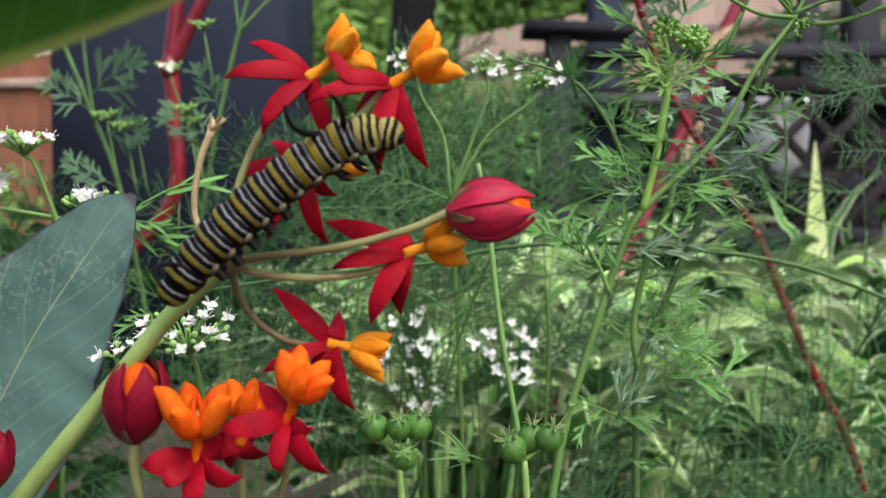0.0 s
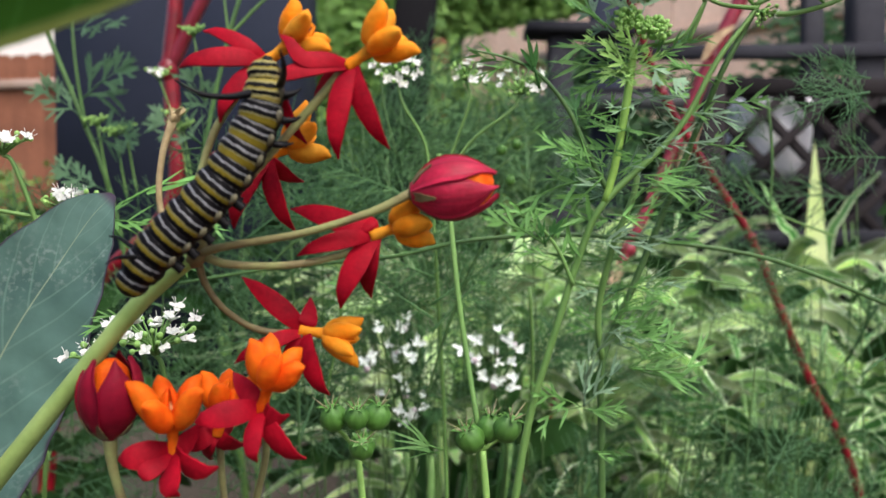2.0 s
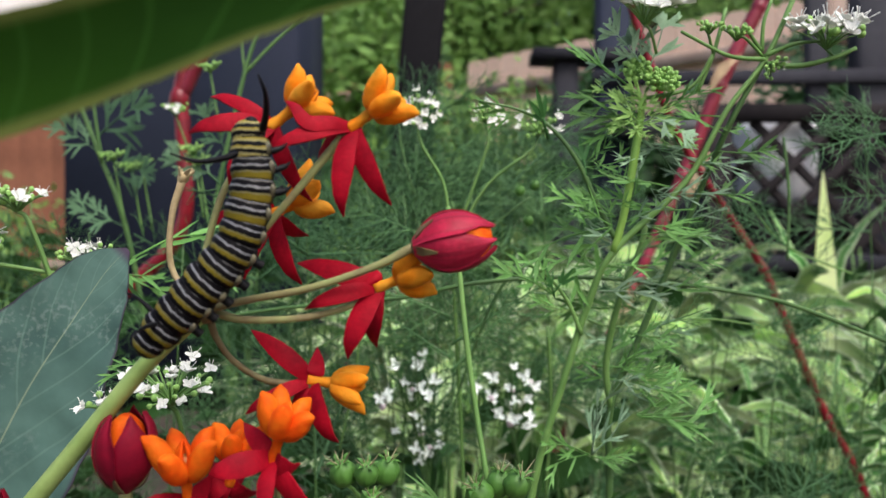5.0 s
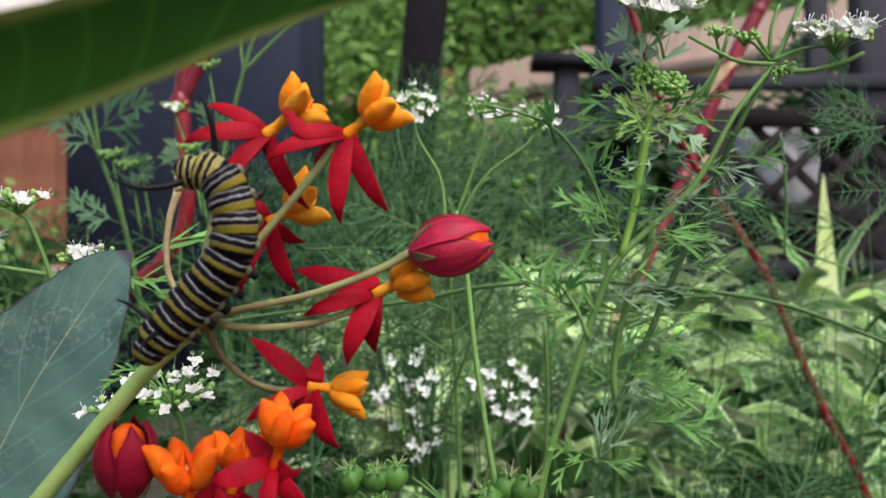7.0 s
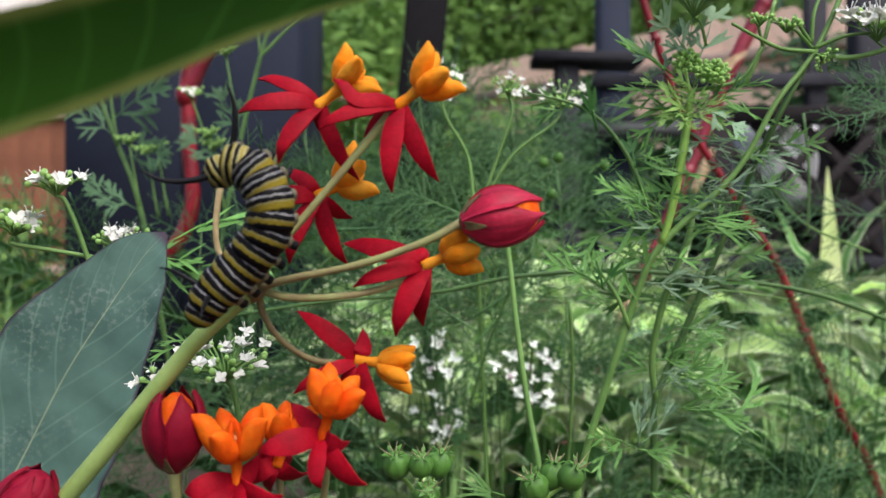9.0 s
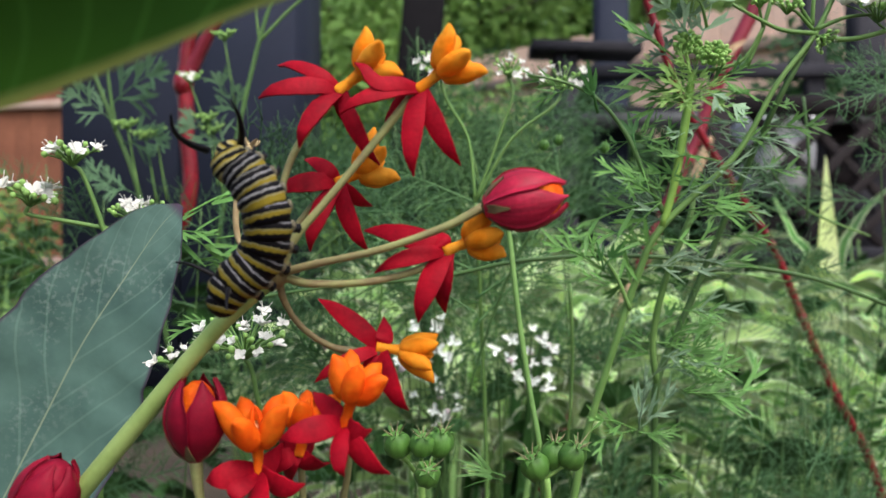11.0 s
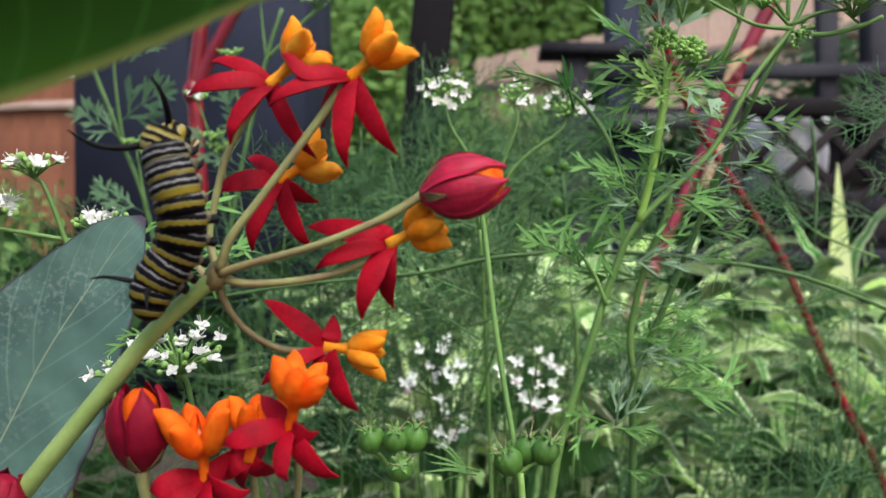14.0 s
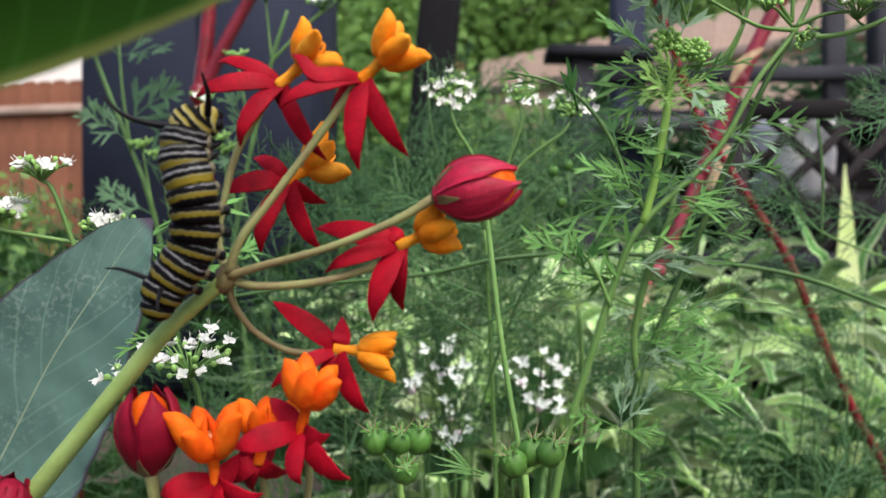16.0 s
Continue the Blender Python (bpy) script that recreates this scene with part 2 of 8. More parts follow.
def caterpillar_skin(name, fore):
    """Cross bands of yellow, black and white along each segment's own axis; the fore end is yellower."""
    m = surface(name, (0.016, 0.014, 0.016), (0.022, 0.018, 0.020), 0.55, 2600, 500, 0.25, 0.4, 0.0001, spec=0.07)
    N, L = m.node_tree.nodes, m.node_tree.links
    hsv = node_of(m, "ShaderNodeHueSaturation")
    tc = node_of(m, "ShaderNodeTexCoord")
    wob = N.new("ShaderNodeTexNoise")
    wob.inputs["Scale"].default_value = 300
    L.new(tc.outputs["Object"], wob.inputs["Vector"])
    sep = N.new("ShaderNodeSeparateXYZ")
    L.new(tc.outputs["Object"], sep.inputs[0])
    along = calc(N, L, "MULTIPLY_ADD", sep.outputs[0], 1 / 0.0036)
    along.node.inputs[2].default_value = 0.5
    along = calc(N, L, "ADD", along, calc(N, L, "MULTIPLY", calc(N, L, "SUBTRACT", wob.outputs[0], 0.5), 0.17))
    nick = N.new("ShaderNodeTexNoise")
    nick.inputs["Scale"].default_value = 1500
    L.new(tc.outputs["Object"], nick.inputs["Vector"])
    along = calc(N, L, "ADD", along, calc(N, L, "MULTIPLY", calc(N, L, "SUBTRACT", nick.outputs[0], 0.5), 0.13))
    ramp = N.new("ShaderNodeValToRGB")
    cr = ramp.color_ramp
    black, yellow, cream, white = (0.004, 0.0035, 0.0045, 1), (0.225, 0.178, 0.024, 1), (0.28, 0.255, 0.12, 1), (0.25, 0.25, 0.255, 1)
    if fore < 2:
        yellow, cream, white = (0.205, 0.160, 0.018, 1), (0.26, 0.24, 0.12, 1), (0.21, 0.21, 0.22, 1)
    grey, dim = (0.13, 0.13, 0.125, 1), (0.085, 0.083, 0.070, 1)
    stops = ((0.0, black), (0.24, black), (0.275, yellow), (0.39, yellow), (0.41, cream), (0.43, cream), (0.455, black), (0.635, black),
             (0.66, white), (0.69, white), (0.715, black), (0.865, black), (0.885, grey), (0.905, grey), (0.925, black), (1.0, black))
    if fore == 2:
        stops = ((0.0, black), (0.07, black), (0.12, cream), (0.21, yellow), (0.30, cream), (0.34, black), (0.44, black), (0.48, cream), (0.57, yellow),
                 (0.62, black), (0.74, black), (0.78, cream), (0.88, yellow), (0.94, black), (1.0, black))
    elif fore == 1:
        stops = ((0.0, black), (0.08, black), (0.12, yellow), (0.33, yellow), (0.35, cream), (0.38, cream), (0.41, black), (0.55, black),
                 (0.58, grey), (0.63, white), (0.66, black), (0.80, black), (0.83, dim), (0.87, grey), (0.90, black), (1.0, black))
    cr.elements[0].position, cr.elements[0].color = stops[0]
    cr.elements[1].position, cr.elements[1].color = stops[-1]
    for p, c in stops[1:-1]:
        e = cr.elements.new(p)
        e.color = c
    L.new(along, ramp.inputs[0])
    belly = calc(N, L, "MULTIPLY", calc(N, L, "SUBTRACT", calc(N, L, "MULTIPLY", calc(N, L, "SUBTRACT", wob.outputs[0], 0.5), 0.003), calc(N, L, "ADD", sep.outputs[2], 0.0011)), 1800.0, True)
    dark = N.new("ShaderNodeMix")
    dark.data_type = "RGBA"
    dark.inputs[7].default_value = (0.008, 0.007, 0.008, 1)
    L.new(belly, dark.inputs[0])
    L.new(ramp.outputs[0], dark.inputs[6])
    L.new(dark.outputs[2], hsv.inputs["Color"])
    return m


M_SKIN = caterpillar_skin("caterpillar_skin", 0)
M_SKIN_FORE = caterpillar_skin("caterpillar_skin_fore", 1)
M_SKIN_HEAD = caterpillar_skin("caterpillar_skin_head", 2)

# ---- mesh tools ----
EYE_HEIGHT = 0.45


def V(right, up, away):
    """A place in millimetres to the right of, above and beyond the spot where the camera rests."""
    return Vector((right / 1000, away / 1000, EYE_HEIGHT + up / 1000))


def smooth(points, per=5):
    """A rounded line through the points."""
    p = [Vector(q) for q in points]
    if len(p) < 3:
        return [p[0].lerp(p[-1], i / per) for i in range(per + 1)]
    p = [2 * p[0] - p[1]] + p + [2 * p[-1] - p[-2]]
    out = []
    for i in range(1, len(p) - 2):
        a, b, c, d = p[i - 1:i + 3]
        for k in range(per):
            u = k / per
            out.append(0.5 * (2 * b + (c - a) * u + (2 * a - 5 * b + 4 * c - d) * u * u + (3 * b - a - 3 * c + d) * u ** 3))
    out.append(p[-2])
    return out


def spread(values, n):
    """Values resampled evenly to n."""
    return list(np.interp(np.linspace(0, 1, n), np.linspace(0, 1, len(values)), values))


class Geo:
    """Vertices, faces and UV of one mesh."""

    def __init__(self):
        self.v, self.f, self.uv = [], [], []

    def add(self, verts, faces, uvs=None):
        o = len(self.v)
        self.v += [tuple(q) for q in verts]
        self.uv += uvs or [(0.5, 0.5)] * len(verts)
        self.f += [tuple(o + i for i in q) for q in faces]
        return self

    def tube(self, points, radii, n=8, per=5, flat=1.0):
        line = smooth(points, per)
        rad = spread(radii, len(line))
        verts, faces, uvs = [], [], []
        side = None
        for i, q in enumerate(line):
            way = (line[min(i + 1, len(line) - 1)] - line[max(i - 1, 0)]).normalized()
            if side is None:
                side = way.cross(Vector((0.31, 0.83, 0.46))).normalized()
            side = (side - way * side.dot(way)).normalized()
            other = way.cross(side)
            for k in range(n):
                a = 2 * math.pi * k / n
                verts.append(q + (side * math.cos(a) + other * math.sin(a) * flat) * rad[i])
                uvs.append((k / n, i / (len(line) - 1)))
        for i in range(len(line) - 1):
            for k in range(n):
                faces.append((i * n + k, i * n + (k + 1) % n, (i + 1) * n + (k + 1) % n, (i + 1) * n + k))
        faces.append(tuple(range(n))[::-1])
        faces.append(tuple((len(line) - 1) * n + k for k in range(n)))
        return self.add(verts, faces, uvs)

    def blade(self, points, widths, normal, cup=0.0, thick=0.0003, across=4, per=4, wave=0.0, ragged=0.0):
        """A leaf or petal along a line: front and back sheets joined at the rim. cup: rise of the rims, as a share of the width."""
        line = smooth(points, per)
        wid = spread(widths, len(line))
        verts, faces, uvs = [], [], []
        normal = Vector(normal)
        rows = len(line)
        for back in (0, 1):
            for i, q in enumerate(line):
                way = (line[min(i + 1, rows - 1)] - line[max(i - 1, 0)]).normalized()
                side = way.cross(normal)
                side = side.normalized() if side.length > 1e-6 else Vector((1, 0, 0))
                up = side.cross(way).normalized()
                for k in range(across + 1):
                    s = k / across * 2 - 1
                    w = wid[i] * 0.5
                    lift = cup * w * s * s + wave * w * math.sin(i * 1.7 + s * 2.0) * abs(s)
                    rag = 1 + ragged * math.sin(i * 2.9 + 1.3 * s) * abs(s)
                    verts.append(q + side * (s * w * rag) + up * (lift - back * thick))
                    uvs.append((k / across, i / (rows - 1)))
        m = across + 1
        o = rows * m
        for i in range(rows - 1):
            for k in range(across):
                a, b, c, d = i * m + k, i * m + k + 1, (i + 1) * m + k + 1, (i + 1) * m + k
                faces += [(a, d, c, b), (o + a, o + b, o + c, o + d)]
        for edge_at, flip in ((0, 0), (across, 1)):  # the rim has vertices of its own, so that the sheets shade flat
            base = len(verts)
            for i in range(rows):
                p, q = i * m + edge_at, o + i * m + edge_at
                verts += [verts[p], verts[q]]
                uvs += [uvs[p], uvs[q]]
            for i in range(rows - 1):
                k = base + 2 * i
                faces.append((k, k + 1, k + 3, k + 2) if not flip else (k, k + 2, k + 3, k + 1))
        return self.add(verts, faces, uvs)

    def ball(self, centre, radius, axis=(0, 0, 1), stretch=1.0, rings=7, n=10, ribs=0, rib=0.0):
        c, axis = Vector(centre), Vector(axis).normalized()
        side = axis.orthogonal().normalized()
        other = axis.cross(side)
        verts, faces, uvs = [], [], []
        for i in range(rings + 1):
            t = math.pi * (0.02 + 0.96 * i / rings)
            for k in range(n):
                a = 2 * math.pi * k / n
                r = radius * math.sin(t) * (1 + rib * math.cos(ribs * a))
                verts.append(c - axis * (math.cos(t) * radius * stretch) + (side * math.cos(a) + other * math.sin(a)) * r)
                uvs.append((k / n, i / rings))
        for i in range(rings):
            for k in range(n):
                faces.append((i * n + k, i * n + (k + 1) % n, (i + 1) * n + (k + 1) % n, (i + 1) * n + k))
        faces += [tuple(range(n))[::-1], tuple(rings * n + k for k in range(n))]
        return self.add(verts, faces, uvs)

    def slab(self, a, b, width, thick, up=(0, 0, 1), ease=0.12):
        """A board from a to b with eased long edges: eight-sided section."""
        a, b = Vector(a), Vector(b)
        way = (b - a).normalized()
        side = way.cross(Vector(up)).normalized()
        up = side.cross(way)
        e = min(width, thick) * ease
        w, t = width / 2, thick / 2
        ring = ((-w, -t + e), (-w + e, -t), (w - e, -t), (w, -t + e), (w, t - e), (w - e, t), (-w + e, t), (-w, t - e))
        verts = [q + side * x + up * y for q in (a, b) for x, y in ring]
        faces = [(k, (k + 1) % 8, 8 + (k + 1) % 8, 8 + k) for k in range(8)] + [tuple(range(8))[::-1], tuple(range(8, 16))]
        return self.add(verts, faces)

    def mesh(self, name, material, flat_shade=False, origin=None):
        me = bpy.data.meshes.new(name)
        o = Vector(origin) if origin else Vector()
        me.from_pydata([tuple(Vector(q) - o) for q in self.v], [], self.f)
        layer = me.uv_layers.new(name="UVMap")
        index = np.empty(len(me.loops), dtype=np.int32)
        me.loops.foreach_get("vertex_index", index)
        layer.data.foreach_set("uv", np.array(self.uv, dtype=np.float32)[index].ravel())
        me.polygons.foreach_set("use_smooth", [not flat_shade] * len(me.polygons))
        me.materials.append(material)
        me.update()
        return me


def root_place(ob):
    while ob.parent:
        ob = ob.parent
    return ob.matrix_basis.translation.copy()


def thing(name, place, label, category, group="", kind=""):
    """An Empty at a thing's base, under which its parts go."""
    ob = new(name)
    ob.matrix_basis = Matrix.Translation(place)
    ob.empty_display_size = 0.01
    return tagged(ob, label, category, group, kind)


def part(name, geo, material, parent, label="", flat_shade=False):
    ob = new(name, geo.mesh(name, material, flat_shade, root_place(parent)))
    ob.parent = parent
    return tagged(ob, label)


def put(name, mesh, parent, m, label=""):
    """A part that shares a mesh, at the world pose m."""
    ob = new(name, mesh)
    ob.parent = parent
    ob.matrix_basis = Matrix.Translation(-root_place(parent)) @ m
    return tagged(ob, label)


def along(base, tip, normal=(0, -1, 0), size=None, twist=0.0):
    """Pose of a shared piece whose x axis runs from base to tip, scaled to that length or to size."""
    base, tip = Vector(base), Vector(tip)
    x = (tip - base)
    s = size or x.length
    x.normalize()
    z = Vector(normal)
    z = (z - x * z.dot(x))
    z = z.normalized() if z.length > 1e-5 else x.orthogonal().normalized()
    y = z.cross(x)
    r = Matrix((x, y, z)).transposed().to_4x4()
    return Matrix.Translation(base) @ r @ Matrix.Rotation(twist, 4, "X") @ Matrix.Scale(s, 4)

TOWARD = Vector((0, -1, 0))


# ---- shared leaf and flower pieces, one unit long along x ----
def thread_frond(seed, pairs=9, threads=5, spread_out=0.42, thick=0.0055):
    rng = random.Random(seed)
    g = Geo()
    g.tube([(0, 0, 0), (0.5, 0, 0.03), (1, 0, -0.04)], [thick * 1.8, thick * 1.3, thick], 4, 5)
    for i in range(pairs):
        u = 0.12 + 0.86 * i / pairs
        for s in (-1, 1):
            long = spread_out * (1.1 - 0.75 * u) * rng.uniform(0.75, 1.2)
            a = rng.uniform(0.6, 1.05)
            way = Vector((math.cos(a), s * math.sin(a), rng.uniform(-0.35, 0.35))).normalized()
            base = Vector((u, 0, 0.03 * math.sin(u * 3)))
            mid = base + way * long * 0.5
            g.tube([base, mid, base + way * long + Vector((0.03, 0, -0.03))], [thick, thick * 0.8, thick * 0.35], 3, 2)
            for k in range(threads):
                w = 0.25 + 0.7 * k / threads
                b = base + way * long * w
                turn = rng.choice((-1, 1)) * rng.uniform(0.4, 0.9)
                d = Matrix.Rotation(turn, 3, "Z") @ way + Vector((0, 0, rng.uniform(-0.5, 0.5)))
                g.tube([b, b + d.normalized() * long * rng.uniform(0.3, 0.55)], [thick * 0.75, thick * 0.3], 3, 2)
    return g


def cut_leaf(seed, pairs=3, width=0.060):
    """A finely cut leaf: a rachis with stalked leaflets, each split into a few blunt narrow lobes."""
    rng = random.Random(seed)
    g = Geo()
    bow = rng.uniform(-0.06, 0.06)
    g.tube([(0, 0, 0), (0.5, bow, 0.02), (0.92, bow * 0.4, -0.02)], [0.013, 0.011, 0.007], 5, 4)

    def lobe(base, way, long, wide):
        side = Vector((-way.y, way.x, 0))
        bend = rng.uniform(-0.22, 0.22)
        pts = [base, base + way * long * 0.5 + side * bend * long * 0.25, base + way * long + side * bend * long + Vector((0, 0, rng.uniform(-0.12, 0.04) * long))]
        g.blade(pts, [wide * 0.5, wide * 0.85, wide, wide * 0.95, wide * 0.66, wide * 0.1], (0, 0, 1), 0.18, 0.004, 2, 3)

    def leaflet(base, way, long, wide):
        side = Vector((-way.y, way.x, 0))
        lobe(base, way, long, wide)
        for s in (-1, 1):
            for at, share in ((0.26, 0.66), (0.55, 0.46)):
                if rng.random() < 0.78:
                    d = (way + side * s * rng.uniform(0.40, 0.75) + Vector((0, 0, rng.uniform(-0.25, 0.25)))).normalized()
                    lobe(base + way * long * (at + rng.uniform(-0.06, 0.06)), d, long * share * rng.uniform(0.8, 1.15), wide * 0.85)

    for i in range(pairs):
        u = 0.26 + 0.52 * i / max(1, pairs - 1)
        for s in (-1, 1):
            a = rng.uniform(0.60, 0.95)
            leaflet(Vector((u + rng.uniform(-0.03, 0.03), bow * u, 0.01)), Vector((math.cos(a), s * math.sin(a), rng.uniform(-0.25, 0.25))).normalized(),
                    rng.uniform(0.42, 0.64) * (1.15 - 0.5 * u), width)
    leaflet(Vector((0.78, bow * 0.6, 0)), Vector((1, 0, 0)), 0.32, width)
    return g


def line_leaf(seed, pairs=3, width=0.034, open_by=0.5):
    """A thread-cut stem leaf: long straight narrow segments that lean forward and fork once or twice."""
    rng = random.Random(seed)
    g = Geo()
    bow = rng.uniform(-0.10, 0.10)
    g.tube([(0, 0, 0), (0.45, bow, 0.02), (0.8, bow * 0.5, 0.0)], [0.014, 0.012, 0.009], 5, 4)

    def segment(base, way, long, wide):
        side = Vector((-way.y, way.x, 0))
        bend = rng.uniform(-0.12, 0.12)
        pts = [base, base + way * long * 0.5 + side * bend * long * 0.4, base + way * long + side * bend * long]
        g.blade(pts, [wide * 0.6, wide * 0.9, wide, wide * 0.85, wide * 0.5, wide * 0.06], (0, rng.uniform(-0.5, 0.5), 1), 0.22, 0.004, 2, 4)

    def forked(base, way, long):
        side = Vector((-way.y, way.x, 0))
        segment(base, way, long, width)
        for s in (-1, 1):
            if rng.random() < 0.5:
                d = (way + side * s * rng.uniform(0.28, 0.6) + Vector((0, 0, rng.uniform(-0.3, 0.3)))).normalized()
                segment(base + way * long * rng.uniform(0.25, 0.5), d, long * rng.uniform(0.35, 0.6), width * 0.9)

    for i in range(pairs):
        u = 0.30 + 0.40 * i / max(1, pairs - 1) + rng.uniform(-0.04, 0.04)
        for s in (-1, 1):
            if rng.random() < 0.88:
                a = open_by * rng.uniform(0.6, 1.35)
                forked(Vector((u, bow * u, 0.01)), Vector((math.cos(a), s * math.sin(a), rng.uniform(-0.5, 0.5))).normalized(), rng.uniform(0.42, 0.70) * (1.2 - 0.5 * u))
    forked(Vector((0.72, bow * 0.6, 0)), Vector((1, 0, 0)), 0.30)
    return g


def fork_leaf(seed):
    """A young leaf of three or four plain forks."""
    rng = random.Random(seed)
    g = Geo()
    g.tube([(0, 0, 0), (0.4, 0, 0.01)], [0.030, 0.026], 6, 3)
    for a, long in ((0.0, 0.62), (0.42, 0.48), (-0.46, 0.46), (0.85, 0.26)):
        way = Vector((math.cos(a), math.sin(a), rng.uniform(-0.1, 0.1)))
        b = Vector((0.36, 0, 0))
        g.blade([b, b + way * long * 0.5, b + way * long], [0.05, 0.085, 0.10, 0.10, 0.07, 0.01], (0, 0, 1), 0.25, 0.006, 2, 4)
    return g


def palm_leaf(seed):
    """A leaf of long slender fingers that spread from one point."""
    rng = random.Random(seed)
    g = Geo()
    g.tube([(0, 0, 0), (0.22, 0, 0.01)], [0.018, 0.015], 6, 3)
    for a in (-0.55, -0.30, -0.08, 0.14, 0.38):
        a += rng.uniform(-0.06, 0.06)
        way = Vector((math.cos(a), math.sin(a), rng.uniform(-0.15, 0.15)))
        b, long = Vector((0.2, 0, 0)), rng.uniform(0.55, 0.8)
        g.blade([b, b + way * long * 0.5 + Vector((0, 0, 0.03)), b + way * long], [0.018, 0.032, 0.038, 0.034, 0.02, 0.004], (0, 0, 1), 0.2, 0.004, 2, 4)
    return g


def small_blossom(seed, petals=5, big=1.0, broad=1.0):
    """A little white flower: rounded petals round a pale knob; x points out of the flower."""
    rng = random.Random(seed)
    g = Geo()
    for k in range(petals):
        a = 2 * math.pi * k / petals + rng.uniform(-0.2, 0.2)
        out = Vector((rng.uniform(0.05, 0.6), math.cos(a), math.sin(a)))
        long = rng.uniform(0.34, 0.5) * (big if k < 2 else 1.0)
        g.blade([Vector((0, 0, 0)), out * long * 0.55, out * long + Vector((0.05, 0, 0))], [0.12 * broad, 0.30 * broad, 0.36 * broad, 0.20 * broad], (1, rng.uniform(-0.5, 0.5), rng.uniform(-0.5, 0.5)), 0.6, 0.015, 3, 3)
    g.ball((0.05, 0, 0), 0.12, (1, 0, 0), 1.0, 4, 6)
    for k in range(4):
        a = 1.57 * k + rng.uniform(-0.4, 0.4)
        out = Vector((rng.uniform(0.5, 0.8), math.cos(a) * 0.5, math.sin(a) * 0.5))
        g.tube([(0.05, 0, 0), out * 0.6, out], [0.022, 0.018, 0.026], 4, 2)
    return g


def green_fruit():
    """A ribbed round fruit with its withered crown and two hair-like styles; x points up out of it."""
    g = Geo()
    g.ball((0, 0, 0), 0.5, (1, 0, 0), 1.12, 8, 24, 8, 0.06)
    for k in range(5):
        a = 2 * math.pi * k / 5
        out = Vector((0.5, 0.2 * math.cos(a), 0.2 * math.sin(a)))
        g.blade([out, out + Vector((0.1, 0.1 * math.cos(a), 0.1 * math.sin(a))), out + Vector((0.12, 0.28 * math.cos(a), 0.28 * math.sin(a)))],
                [0.16, 0.17, 0.02], (1, 0, 0), 0.1, 0.02, 2, 2)
    return g


def hair_pair():
    """The dry teeth and styles on a fruit's crown."""
    g = Geo()
    for k in range(6):
        a = k * 1.05 + 0.3
        o = Vector((0, math.cos(a), math.sin(a)))
        far = 0.34 if k % 3 else 0.55
        g.tube([Vector((0.46, 0, 0)) + o * 0.1, Vector((0.62, 0, 0)) + o * far * 0.5, Vector((0.62 + far * 0.7, 0, 0)) + o * far], [0.040, 0.026, 0.010], 4, 3)
    return g


FROND = [thread_frond(k, 8, 3, 0.55, 0.0070).mesh("frond", M_DILL) for k in range(4)]
FROND_PALE = [thread_frond(k + 10, 7, 3, 0.5, 0.0070).mesh("frond", M_DILLPALE) for k in range(3)]
CUT_YOUNG = [cut_leaf(k + 20, 2, 0.055).mesh("leaf", M_YOUNG) for k in range(3)]
YOUNG_LINE = [line_leaf(k + 50, 2, 0.085, 0.45).mesh("leaf", M_YOUNG) for k in range(3)]
FORK = [fork_leaf(k).mesh("leaf", M_FORK) for k in range(2)]
BLUE = [cut_leaf(k + 60, 2, 0.075).mesh("leaf", M_BLUELEAF) for k in range(3)]
LINE = [line_leaf(k, 2, 0.060, 0.42 + 0.08 * k).mesh("leaf", M_CLEAF) for k in range(4)]
LINE_BLUE = [line_leaf(k + 30, 2, 0.056, 0.45).mesh("leaf", M_BLUELEAF) for k in range(3)]
PALM = [palm_leaf(k).mesh("leaf", M_CLEAF) for k in range(3)]
CUT_BACK = [cut_leaf(k + 40).mesh("leaf", M_BACKLEAF) for k in range(4)]
BLOSSOM = [small_blossom(k, 5, 1.5, 1.3).mesh("blossom", M_WHITE) for k in range(4)]
BLOOM = [small_blossom(k + 30, 4, 1.5, 1.2).mesh("blossom", M_BLOOM) for k in range(4)]
FRUIT = green_fruit().mesh("fruit", M_SEED)
HAIRS = hair_pair().mesh("style", M_STYLE)
KNOB = Geo().ball((0, 0, 0), 0.5, (1, 0, 0), 1.1, 5, 8, 5, 0.06).mesh("bud_knob", M_YOUNG)
PINKBUD = Geo().ball((0, 0, 0), 0.5, (1, 0, 0), 1.3, 5, 8, 4, 0.08).mesh("flower_bud", M_PINK)


